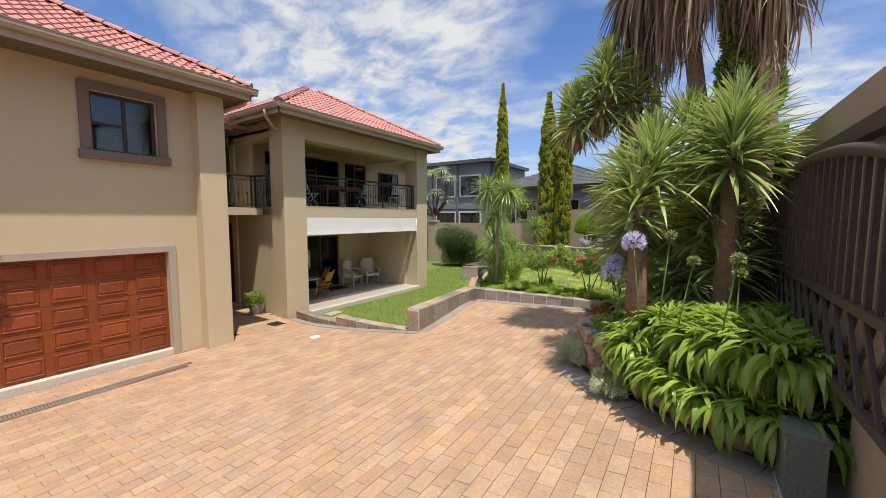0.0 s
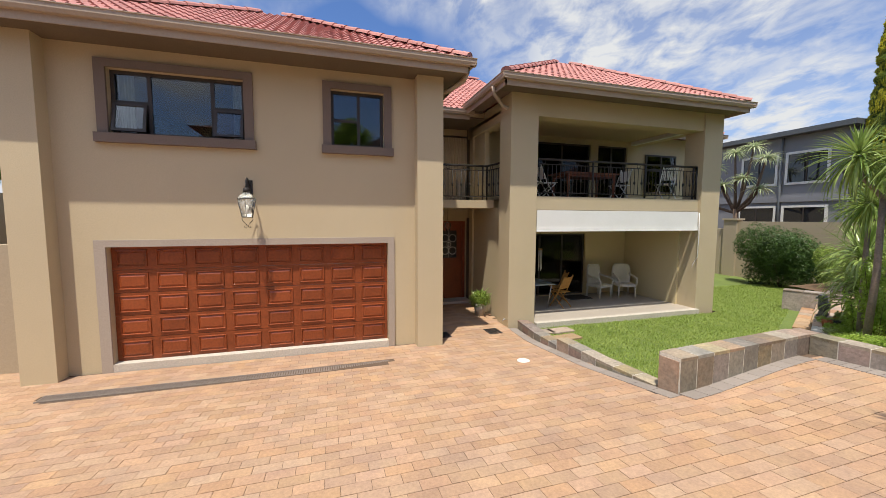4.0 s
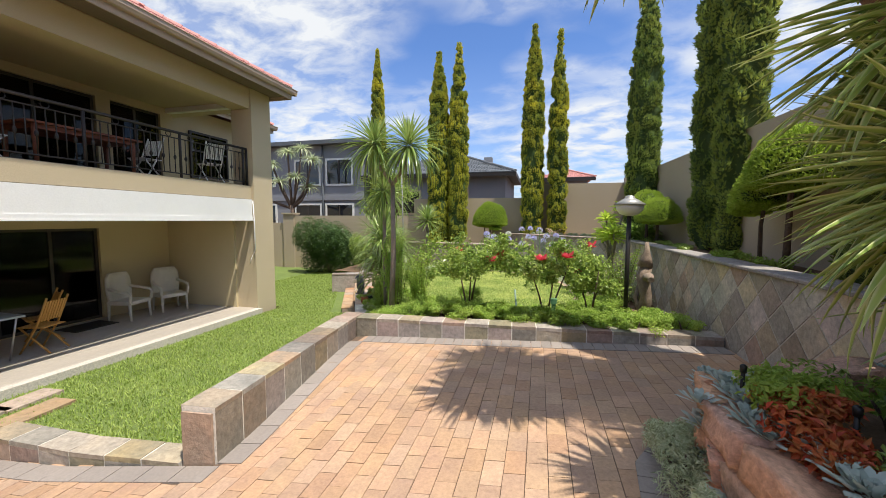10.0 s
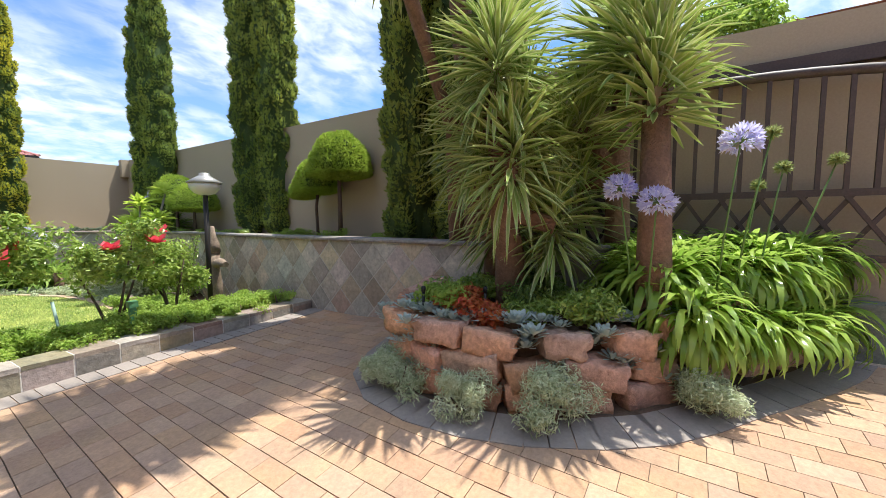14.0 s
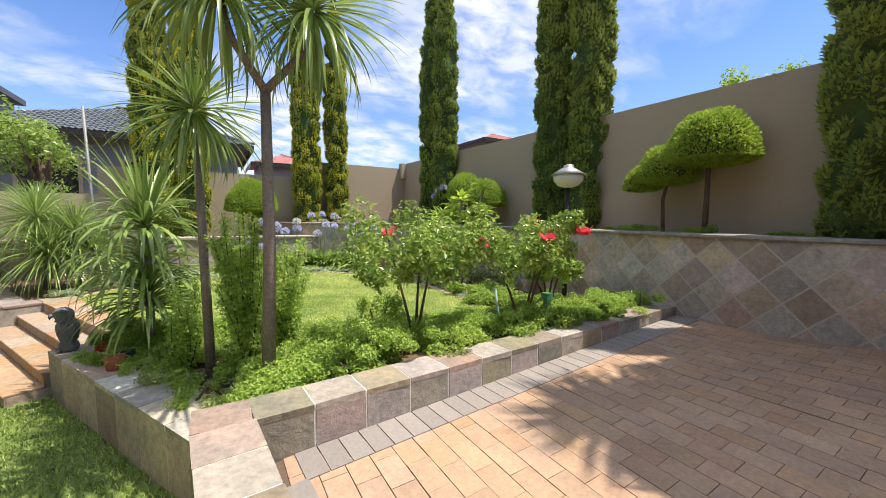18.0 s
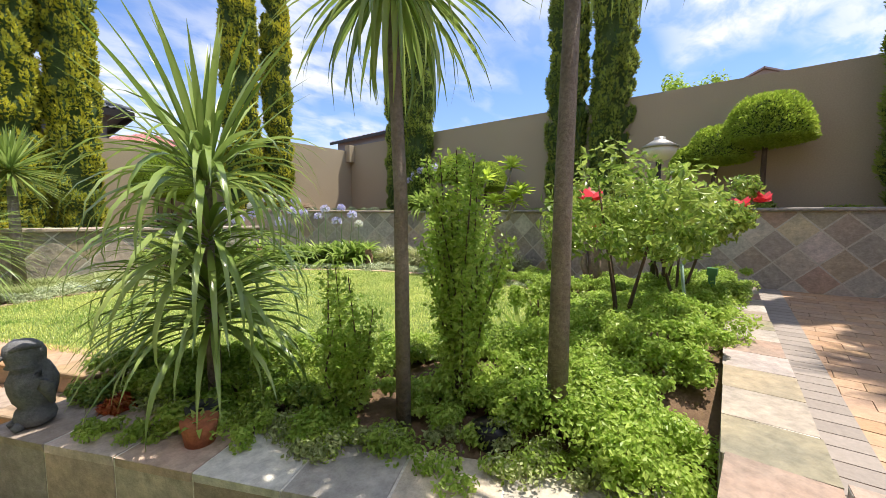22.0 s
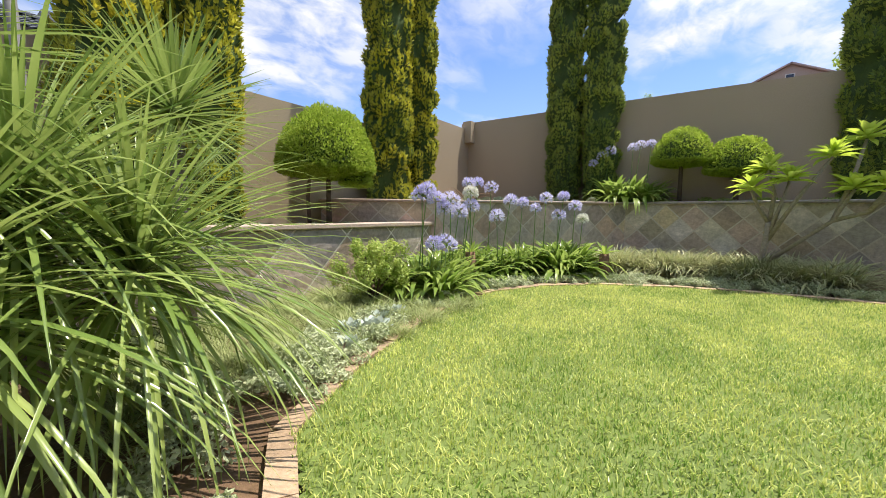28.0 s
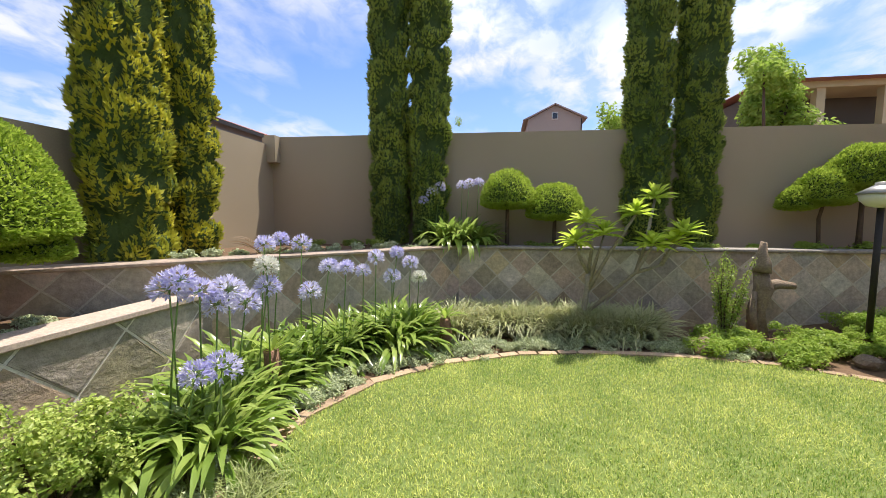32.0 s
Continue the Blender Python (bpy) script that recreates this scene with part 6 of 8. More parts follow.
# ---- lawns ----
blades("grass_upper", 135000, UPPER, lawn_high, 0.034, 0.0055, GRASS_UP, 1.0, 5)
NEARLOW = [(-9.3, 6.62), (-8.4, 6.52), (-5.3, 6.6), (-5.35, 9.55), (-7.02, 12.8), (-7.6, 12.6), (-8.9, 15.2), (-9.3, 18.2), (-9.3, 20.4), (-12.4, 20.4), (-12.4, 12.9), (-9.3, 12.85)]
blades("grass_lower", 78000, NEARLOW, lawn_low, 0.048, 0.011, GRASS_LOW, 1.0, 6)

# ---- rock bed ----
rocks, gaps = [], []
for course, (inset, z0, zh) in enumerate(((0.40, -0.03, 0.20), (0.37, 0.17, 0.21), (0.37, 0.385, 0.20))):
    s_, last = 0.75 + 0.22 * (course % 2), None
    r_ = random.Random(60 + course)
    line = [Vector((*p, 0)) for p in BED]
    lens = [0.0]
    for a, b in zip(line, line[1:]):
        lens.append(lens[-1] + (b - a).length)
    while s_ < lens[-1] - 0.4:
        L = r_.choice((0.24, 0.30, 0.36, 0.40, 0.46)) * r_.uniform(0.92, 1.08)
        c = s_ + L / 2
        k = max(i for i in range(len(lens) - 1) if lens[i] <= c)
        d = (line[k + 1] - line[k]).normalized()
        p = line[k] + d * (c - lens[k])
        nrm = Vector((d.y, -d.x, 0))
        p = p + nrm * (inset + 0.10 + r_.uniform(-0.03, 0.03))
        s_ += L + r_.uniform(0.08, 0.30)
        gaps.append((p - nrm * 0.04 + d * (L / 2 + 0.06), z0 + zh * 0.55))
        if course == 2 and (r_.random() < 0.15 or p.y < 4.4):
            continue
        bm = bmesh.new()
        bmesh.ops.create_cube(bm, size=1)
        bmesh.ops.subdivide_edges(bm, edges=bm.edges[:], cuts=3, use_grid_fill=True)
        w, h = r_.uniform(0.22, 0.30), zh * r_.uniform(0.80, 1.05)
        q, rr_, ra_ = r_.uniform(0, 99), r_.uniform(0.2, 1.6), r_.uniform(-1, 1)
        for v in bm.verts:
            n3 = v.co.normalized()
            v.co = v.co * 0.93 + n3 * 0.07 * 0.66
            v.co = Vector((v.co.x * L * (1.0 + 0.16 * v.co.z * rr_), v.co.y * w, v.co.z * h * (1 + 0.22 * v.co.x * ra_))) + n3 * (0.045 * noise.noise(v.co * 3 + Vector((q, 0, q))) + 0.014 * noise.noise(v.co * 11 + Vector((q, 0, q))))
        for f in bm.faces:
            f.smooth = True
        ob = part("rock", bm, ROCK)
        ob.matrix_basis = Matrix.Translation((p.x, p.y, ground_z(p.x, p.y) + z0 + h / 2 + r_.uniform(-0.03, 0.03))) @ d.to_track_quat("X", "Z").to_matrix().to_4x4() @ pose(0, 0, 0, r_.uniform(-7, 7), r_.uniform(-9, 9), r_.uniform(-12, 12))
        tagged(ob, "rough orange-brown sandstone block in the rockery wall", "rock", "rockery blocks")
        rocks.append(ob)


# earth behind the blocks
bm, rows_ = bmesh.new(), []
for k, p in enumerate(BED):
    a, b = Vector((*BED[max(0, k - 1)], 0)), Vector((*BED[min(len(BED) - 1, k + 1)], 0))
    d = (b - a).normalized()
    rows_.append([bm.verts.new((p[0] + d.y * s, p[1] - d.x * s, z)) for s, z in ((0.29, ground_z(*p) - 0.02), (0.46, ground_z(*p) + 0.0), (0.50, 0.15), (0.60, 0.40))])
for a, b in zip(rows_, rows_[1:]):
    for k in range(3):
        bm.faces.new((a[k], b[k], b[k + 1], a[k + 1]))
tagged(part("soil_bank", bm, SOIL), kind="structure")


def bed_top(x, y):
    return 0.36 + 0.10 * noise.noise((x * 1.5, y * 1.5, 2)) + max(0.0, 0.12 * (x + 0.2))


inner = [(0.98, 3.95), (0.55, 4.02), (0.03, 4.40), (-0.3, 4.65), (-0.6, 4.9), (-0.88, 5.18), (-1.02, 5.38), (-1.18, 5.7), (-1.29, 6.05), (-1.32, 6.35), (-1.3, 6.6), (-1.15, 6.85), (-0.95, 6.95), (0.02, 7.15), (0.98, 7.2)]
poly_sheet("soil_rockery", SOIL, inner, 0.12, bed_top)


def strap_plant(name, at, n, length, width, material, label, category, seed, droop=(0.5, 1.9), pitch=(1.4, 0.45), group="", fold=0.2, fat=0.5, fans=4):
    """A clump of strap leaves in several fans that lean apart."""
    root = thing(name, label, category, at, group=group)
    for k in range(fans):
        a = TAU * k / fans
        rosette("leaf_fan", n // fans, length, width, material, root, droop, pitch, (0.05 * math.cos(a), 0.05 * math.sin(a), 0), seed + k, fold, 0.05, fat)
    return root


def bloom(parent, at, height, r, seed, open_=1.0, lean=(0.1, 0.0), material=None):
    """A tall stalk with a round head of many small trumpet flowers."""
    g = random.Random(seed)
    top = Vector((at[0] + lean[0], at[1] + lean[1], at[2] + height))
    part("stalk", tube(bmesh.new(), [at, (at[0] + lean[0] * 0.4, at[1] + lean[1] * 0.4, at[2] + height * 0.5), tuple(top)], [0.009, 0.007, 0.006], 6), STEM, parent)
    bm, bs = bmesh.new(), bmesh.new()
    for k in range(int(44 * open_)):
        z = 1 - 1.55 * (k + 0.5) / (44 * open_)
        a = k * 2.39996
        d = Vector((math.cos(a) * math.sqrt(max(0, 1 - z * z)), math.sin(a) * math.sqrt(max(0, 1 - z * z)), z)) + Vector((g.uniform(-.1, .1), g.uniform(-.1, .1), g.uniform(-.1, .1)))
        d.normalize()
        c = top + d * r * g.uniform(0.8, 1.0)
        tube(bs, [tuple(top), tuple(c - d * 0.03)], 0.0016, 3, False)
        s = d.orthogonal().normalized()
        t = d.cross(s)
        for p in range(5):
            b = TAU * p / 5
            u, w = s * math.cos(b) + t * math.sin(b), s * -math.sin(b) + t * math.cos(b)
            bm.faces.new([bm.verts.new(x) for x in (c - d * 0.035, c + u * 0.014 + w * 0.009 + d * 0.004, c + u * 0.030 + d * 0.022, c + u * 0.014 - w * 0.009 + d * 0.004)])
    tagged(part("umbel", bs, STEM, parent), kind="stuff")
    part("flower_head", bm, material or PETAL_BLUE, parent)


AG = "clump of glossy strap-leaved agapanthus"
g_ = random.Random(5)
agap_proto = strap_plant("agapanthus", (-0.55, 4.72, 0.50), 100, 0.52, 0.046, LEAF_AGAP, AG + " spilling over the rockery", "plant", 2, (0.9, 3.0), (1.45, 0.35), group="agapanthus clumps", fat=0.62)
for k in range(84):
    x, y = g_.uniform(-0.6, 0.85), g_.uniform(3.9, 5.15)
    if not inside(inner, x - (0.10 if x < 0 else 0.0), y - (0.12 if x < 0 else -0.05)) or x < -0.42 and y > 4.8:
        continue
    copy_thing(agap_proto, pose(x, y, bed_top(x, y) + 0.24 + 0.12 * g_.random(), g_.uniform(-8, 8), g_.uniform(-8, 8), g_.uniform(0, 360)) @ Matrix.Scale(g_.uniform(0.85, 1.2), 4))
for k in range(9):
    # an outer row hangs over the blocks
    y = 4.0 + 0.055 * k
    a = min(zip(BED, BED[1:]), key=lambda e: abs((e[0][1] + e[1][1]) / 2 - y) if max(e[0][0], e[1][0]) < 1.2 else 99)
    q = (y - a[0][1]) / (a[1][1] - a[0][1]) if abs(a[1][1] - a[0][1]) > 0.01 else 0.5
    d = (Vector((*a[1], 0)) - Vector((*a[0], 0))).normalized()
    x = a[0][0] + (a[1][0] - a[0][0]) * min(1.2, max(-0.2, q))
    copy_thing(agap_proto, pose(x + d.y * 0.46, y - d.x * 0.46, 0.36, g_.uniform(-8, 8), g_.uniform(-8, 8), g_.uniform(0, 360)) @ Matrix.Scale(g_.uniform(0.85, 1.05), 4))
for x, y in ((0.08, 4.10), (0.32, 3.98), (0.55, 3.88), (0.78, 3.84), (-0.12, 4.22)):
    copy_thing(agap_proto, pose(x, y, 0.34, g_.uniform(-8, 8), g_.uniform(-8, 8), g_.uniform(0, 360)) @ Matrix.Scale(g_.uniform(0.95, 1.1), 4))
for x, y, h, r, o, ln in ((-0.72, 5.0, 0.95, 0.115, 1.0, (-0.12, -0.05)), (-0.68, 5.08, 1.05, 0.10, 1.0, (-0.15, 0.1)), (-0.45, 4.6, 1.3, 0.12, 1.0, (-0.1, -0.1)), (-0.3, 4.5, 1.38, 0.09, 0.5, (0.1, -0.2)),
                          (-0.15, 4.35, 1.15, 0.05, 0.6, (0.15, -0.15)), (0.2, 4.15, 1.2, 0.07, 0.6, (0.1, -0.3)), (0.35, 4.4, 1.0, 0.06, 0.5, (0.0, -0.1))):
    st = thing("agapanthus_bloom", "tall agapanthus stalk with a round lilac-blue flower head" if o == 1 else "tall agapanthus stalk with a small green seed head", "flower", (x, y, bed_top(x, y)), group="agapanthus blooms")
    bloom(st, (0, 0, 0), h, r if o == 1 else 0.042, int(h * 100), o * 0.7 if o < 1 else 1, ln, None if o == 1 else LEAF_OLIVE)


def succulent(at, r, seed, material=None, label="pale blue-green rosette succulent on the rocks"):
    s = thing("succulent_rosette", label, "succulent", at, rz=seed * 40, group="rosette succulents")
    rosette("leaves", 26, r, r * 0.42, material or LEAF_BLUE, s, (-0.5, -0.2), (1.3, 0.15), seed=seed, fold=0.15, fat=0.72, twist=0)
    return s


r_ = random.Random(11)
for k in range(64):
    t = r_.uniform(0.34, 0.86)
    i = t * (len(BED) - 1)
    a, b = Vector((*BED[int(i)], 0)), Vector((*BED[min(int(i) + 1, len(BED) - 1)], 0))
    d = (b - a).normalized()
    p = a + (b - a) * (i % 1) + Vector((d.y, -d.x, 0)) * r_.uniform(0.36, 0.66)
    inset = max(0, ((p - a).dot(Vector((d.y, -d.x, 0)))))
    z = ground_z(p.x, p.y) + (0.58 if inset > 0.45 else r_.choice((0.18, 0.38)))
    ob = succulent((p.x, p.y, min(z, 0.50)), r_.uniform(0.055, 0.105), k % 9)
for k, (p, z) in enumerate(gaps):
    if p.y > 4.6 and k % 3:
        for m in range(3):
            succulent((p.x + r_.uniform(-0.07, 0.07), p.y + r_.uniform(-0.07, 0.07), ground_z(p.x, p.y) + z + 0.05 * (m - 1)), r_.uniform(0.06, 0.10), (k + m) % 9, None, "pale blue-green rosette succulent between the rockery blocks")
for k, (x, y, r) in enumerate(((-5.78, 17.25, 0.16), (-5.92, 17.38, 0.13), (-5.48, 17.45, 0.12), (-5.25, 17.5, 0.11), (-6.2, 17.1, 0.12))):
    succulent((x, y, -0.33), r, k + 2, None, "pale rosette succulent at the edge of the lawn")
df = strap_plant("dry_fern", (-1.9, 18.75, 0.86), 16, 0.6, 0.06, LEAF_DEAD, "brown drooping fern on the corner bed", "plant", 91, (0.8, 2.0), (1.4, 0.6))
for k, (x, y, s) in enumerate(((-1.52, 6.62, 0.24), (-1.56, 6.05, 0.26), (-1.36, 5.46, 0.30), (-0.74, 4.60, 0.22), (-1.50, 6.85, 0.22))):
    shrub("trailing_shrub", (x, y, ground_z(x, y)), (s, s, s * 1.35), 5200, 0.05, LEAF_GREY, "low grey-green trailing shrub spilling over the rockery", seed=70 + k, aspect=0.15, group="rockery shrubs", stems=3, lumps=18, rads=(0.2, 0.45))
for k, (x, y, s, m_, lb) in enumerate(((-1.16, 6.35, 0.27, LEAF_RED, "red and orange succulent tuft in the rockery"), (-1.14, 6.02, 0.20, LEAF_RED, "red and orange succulent tuft in the rockery"), (-1.02, 6.45, 0.30, LEAF_LIGHT, "feathery light-green stonecrop in the rockery"),
                                      (-0.80, 5.80, 0.34, LEAF_SHRUB, "leafy green ground plant in the rockery"), (-0.8, 5.4, 0.34, LEAF_SHRUB, "leafy green ground plant in the rockery"), (-0.6, 6.5, 0.4, LEAF_SHRUB, "leafy green ground plant in the rockery"), (-0.4, 5.9, 0.4, LEAF_DARK, "dark leafy ground plant under the yuccas"), (-0.2, 5.3, 0.4, LEAF_DARK, "dark leafy ground plant under the yuccas"), (0.4, 5.8, 0.5, LEAF_DARK, "dark leafy ground plant under the yuccas"))):
    shrub("rockery_plant", (x, y, bed_top(x, y)), (s, s, s * 0.8), 2200, 0.05, m_, lb, seed=90 + k, aspect=0.45, stems=2)
for x, y in ((-1.0, 6.15), (-1.25, 6.6)):
    sp = thing("irrigation_sprinkler", "small black pop-up sprinkler among the succulents", "sprinkler", (x, y, 0.38))
    part("riser", tube(bmesh.new(), [(0, 0, 0), (0, 0, 0.2)], 0.012, 6), BLACKPLASTIC, sp)
    part("nozzle", lathe(bmesh.new(), [(0.018, 0.2), (0.02, 0.24), (0.008, 0.25)], 8), BLACKPLASTIC, sp)


# ---- yuccas ----
def yucca(at, path, heads, label, seed, thick=0.13, skirt=0.0, singles=False, low=-0.65, width=0.048):
    """A yucca: one trunk through path, and heads (x, y, z, leaves, length) of sword leaves; skirt: dead leaves hang this far below."""
    root = thing("yucca", label, "tree", at, group="yuccas")
    o = Vector(at)
    rel = [tuple(Vector(p) - o) for p in path]
    part("trunk", tube(bmesh.new(), rel, [thick * (1 - 0.35 * k / max(1, len(rel) - 1)) for k in range(len(rel))], 12), REDBARK, root)
    for k, (x, y, z, n, L) in enumerate(heads):
        p = tuple(Vector((x, y, z)) - o)
        if k:
            part("limb", tube(bmesh.new(), [min(rel, key=lambda q: (Vector(q) - Vector(p)).length), p], [thick * 0.6, thick * 0.45], 8), REDBARK, root)
        rosette("leaf_head", int(n * 1.45), L * 0.78, width, LEAF_YUCCA, root, (-0.10, 0.32), (1.45, low), (p[0], p[1], p[2] - 0.28), seed + k, 0.35, 0.09, 0.42, singles and k == 0, 0.3, 0.62, 0.42)
        if skirt:
            rosette("dead_leaves", 220, skirt, 0.05, LEAF_DEAD, root, (0.2, 0.9), (-0.85, -1.45), (p[0], p[1], p[2] - 0.1), seed + 30 + k, 0.3, 0.12, 0.3, False, 0.8, 0.0)
            rosette("dead_leaves", 110, skirt * 0.8, 0.045, LEAF_DEAD, root, (0.2, 0.8), (-1.0, -1.5), (p[0], p[1], p[2] - skirt * 0.55), seed + 60 + k, 0.3, 0.10, 0.3, False, 0.8, 0.0)
    return root


YL = "yucca with stiff green sword leaves in the rockery"
yucca((-0.55, 4.97, 0.35), [(-0.55, 4.97, 0.3), (-0.55, 4.98, 1.2), (-0.58, 5.0, 2.05)], [(-0.60, 5.0, 2.16, 150, 0.92), (-0.45, 5.15, 2.55, 110, 0.85)], YL, 1, 0.135, singles=True, low=-0.35)
rosette("dead_leaves", 40, 0.22, 0.05, LEAF_DEAD, bpy.data.objects["yucca"], (0.3, 1.4), (-0.5, -1.2), (0.0, 0.03, 1.78), 71, 0.3, 0.12, 0.3)
# one leans over the blocks with a head at its top, one half-way up and a young one at its foot
yucca((-0.48, 6.14, 0.3), [(-0.48, 6.14, 0.25), (-0.56, 6.13, 0.85), (-0.76, 6.12, 1.28), (-0.86, 6.1, 2.2)], [(-0.92, 6.1, 2.42, 180, 0.74), (-0.90, 5.97, 1.66, 150, 0.70), (-0.62, 5.70, 1.12, 60, 0.52), (-0.70, 6.35, 1.85, 110, 0.70), (-0.72, 5.95, 2.05, 80, 0.66)], YL, 5, 0.15, low=-0.9, width=0.040)
yucca((-0.05, 6.5, 0.3), [(-0.05, 6.5, 0.25), (-0.12, 6.45, 1.2), (-0.15, 6.45, 2.2), (-0.15, 6.5, 2.9)], [(-0.15, 6.5, 3.1, 130, 0.9), (-0.1, 6.65, 2.2, 110, 0.85), (-0.25, 6.3, 1.3, 100, 0.85), (-0.1, 5.9, 1.2, 90, 0.8), (0.1, 5.9, 1.9, 100, 0.85)], YL, 25, 0.15)
yucca((0.30, 5.35, 0.3), [(0.30, 5.35, 0.25), (0.32, 5.38, 1.6), (0.30, 5.35, 2.6)], [(0.30, 5.35, 2.72, 150, 0.9), (0.35, 5.5, 3.0, 80, 0.8), (0.15, 5.7, 2.1, 90, 0.8), (0.3, 5.75, 1.5, 80, 0.8)], YL, 9, 0.13, low=-0.4)
yucca((0.15, 7.1, 0.3), [(0.15, 7.1, 0.25), (0.1, 7.15, 2.2), (-0.6, 7.1, 3.1), (-1.15, 7.0, 3.6)], [(-1.45, 7.0, 3.95, 130, 0.80), (-1.85, 7.0, 3.75, 110, 0.75), (-1.35, 6.95, 4.35, 110, 0.75), (-1.0, 7.15, 3.95, 100, 0.75)], "leaning yucca with several green heads", 13, 0.10, skirt=0.5)
TALL = "tall old yucca with a hanging skirt of dead leaves"
yucca((0.25, 6.85, 0.3), [(0.25, 6.85, 0.25), (0.1, 6.95, 2.6), (-0.45, 7.05, 6.5)], [(-0.5, 7.1, 6.8, 150, 1.1), (-0.15, 6.7, 7.0, 120, 1.05), (-0.95, 7.35, 6.3, 120, 1.0)], TALL, 17, 0.15, skirt=2.1)
yucca((0.68, 6.6, 0.5), [(0.68, 6.6, 0.4), (0.68, 6.6, 2.6), (0.72, 6.6, 6.1)], [(0.72, 6.6, 6.4, 150, 1.1), (0.55, 6.9, 6.9, 110, 1.0)], TALL, 21, 0.16, skirt=2.0)

# ---- sliding gate, meter box ----
gate = thing("sliding_gate", "dark-painted steel gate with upright bars and lattice, parked open", "gate", (0.84, 0, 0))
for y0, y1, z in ((1.2, 6.6, 1.40), (1.2, 6.6, 0.84)):
    part("rail", boxes((-0.03, y0, z - 0.03, 0.03, y1, z + 0.03)), PLUM, gate)


def arch(y):
    return 2.48 - 0.06 * (y - 4.7) ** 2


part("top_rail", tube(bmesh.new(), [(0, 6.6 - 5.4 * k / 18, arch(6.6 - 5.4 * k / 18)) for k in range(19)], 0.045, 8), PLUM, gate)
for k in range(30):
    y = 6.55 - k * 0.18
    part("bar", boxes((-0.015, y - 0.017, 1.43, 0.015, y + 0.017, arch(y))), PLUM, gate)
for k in range(18):
    for s in (-1, 1):
        ob = part("lattice_bar", boxes((-0.012, -0.017, -0.34, 0.012, 0.017, 0.34)), PLUM, gate)
        ob.matrix_basis = pose(0.014 * s, 6.4 - k * 0.29, 1.12, 33 * s, 0, 0)
for y in (6.57, 1.23):
    part("post", boxes((-0.035, y - 0.035, 0.55, 0.035, y + 0.035, arch(y))), PLUM, gate)
plain("gate_guide_beam", PLUM, (0.90, -2.0, 2.50, 0.998, 5.6, 2.62), bevel=0.008)
plain("gate_plinth", WALLPAINT, (0.93, -6.0, -0.5, 0.998, 3.55, 0.75), bevel=0.015)
mb = thing("gate_motor_box", "grey-green metal gate-motor housing standing by the rockery", "motor box", (0.69, 3.50, ground_z(0.69, 3.50) - 0.02))
part("housing", soft(boxes((-0.105, -0.15, 0.03, 0.105, 0.15, 0.46)), 0.02, 2), GREENBOX, mb)
part("lid", soft(boxes((-0.115, -0.16, 0.46, 0.115, 0.16, 0.50)), 0.015, 2), GREENBOX, mb, "paler green lid")
part("base", boxes((-0.115, -0.18, -0.05, 0.115, 0.18, 0.03)), CONCRETE, mb)


# ---- cordylines on the terrace ----
def cordyline(at, path, heads, label, seed, thick=0.06, singles=False, width=0.040, droop=(0.1, 1.5), pitch=(1.5, -0.6), category="palm", rise=0.12):
    root = thing("cordyline", label, category, at, group="cordylines")
    o = Vector(at)
    rel = [tuple(Vector(p) - o) for p in path]
    part("trunk", tube(bmesh.new(), rel, [thick * (1 - 0.3 * k / max(1, len(rel) - 1)) for k in range(len(rel))], 10), PALMBARK, root)
    for k, (x, y, z, n, L) in enumerate(heads):
        p = tuple(Vector((x, y, z)) - o)
        if k or len(heads) > 1:
            part("limb", tube(bmesh.new(), [rel[-1], tuple((Vector(rel[-1]) + Vector(p)) / 2 + Vector((p[0] - rel[-1][0], p[1] - rel[-1][1], 0)) * 0.25), p], [thick * 0.65, thick * 0.55, thick * 0.5], 8), PALMBARK, root)
        rosette("leaf_head", n, L, width, LEAF_CORD, root, droop, pitch, p, seed + k, 0.22, 0.05, 0.35, singles, 0.4, rise)
    return root


cordyline((-5.04, 10.42, -0.15), [(-5.04, 10.42, -0.25), (-5.0, 10.44, 0.9), (-5.0, 10.42, 2.1)], [(-5.3, 10.35, 2.75, 160, 0.82), (-4.65, 10.3, 2.7, 160, 0.82)], "tall cabbage palm with a forked trunk and drooping heads", 31, 0.055, False, 0.036, (0.1, 1.2), (1.5, -0.95))
cordyline((-5.46, 11.15, -0.3), [(-5.46, 11.15, -0.45), (-5.48, 11.15, 0.9), (-5.5, 11.2, 1.95)], [(-5.5, 11.2, 2.0, 160, 0.74)], "slender cabbage palm with a spiky head", 35, 0.044, False, 0.034, (0.1, 1.1), (1.5, -0.95))
young = cordyline((-6.04, 12.33, -0.42), [(-6.04, 12.33, -0.5), (-6.04, 12.35, 0.4), (-6.04, 12.33, 1.0)], [(-6.04, 12.33, 0.98, 36, 1.0)], "young cordyline with long arching green leaves beside the steps", 38, 0.045, True, 0.046, (0.05, 0.5), (1.52, 1.0), rise=0.15)
rosette("leaf_head", 80, 1.08, 0.046, LEAF_CORD, young, (1.5, 2.9), (1.2, 0.15), (0.0, 0.0, 1.35), 41, 0.22, 0.06, 0.35, True, 0.6, 0.12, 0.25)
rosette("leaf_head", 60, 1.0, 0.046, LEAF_CORD, young, (1.6, 3.0), (1.0, 0.1), (0.0, 0.0, 0.95), 43, 0.22, 0.06, 0.35, True, 0.6, 0.15, 0.25)
rosette("leaf_head", 150, 1.18, 0.046, LEAF_CORD, young, (1.3, 2.9), (1.15, 0.05), (0.0, 0.0, 0.45), 42, 0.22, 0.06, 0.35, True, 0.6, 0.3, 0.2)
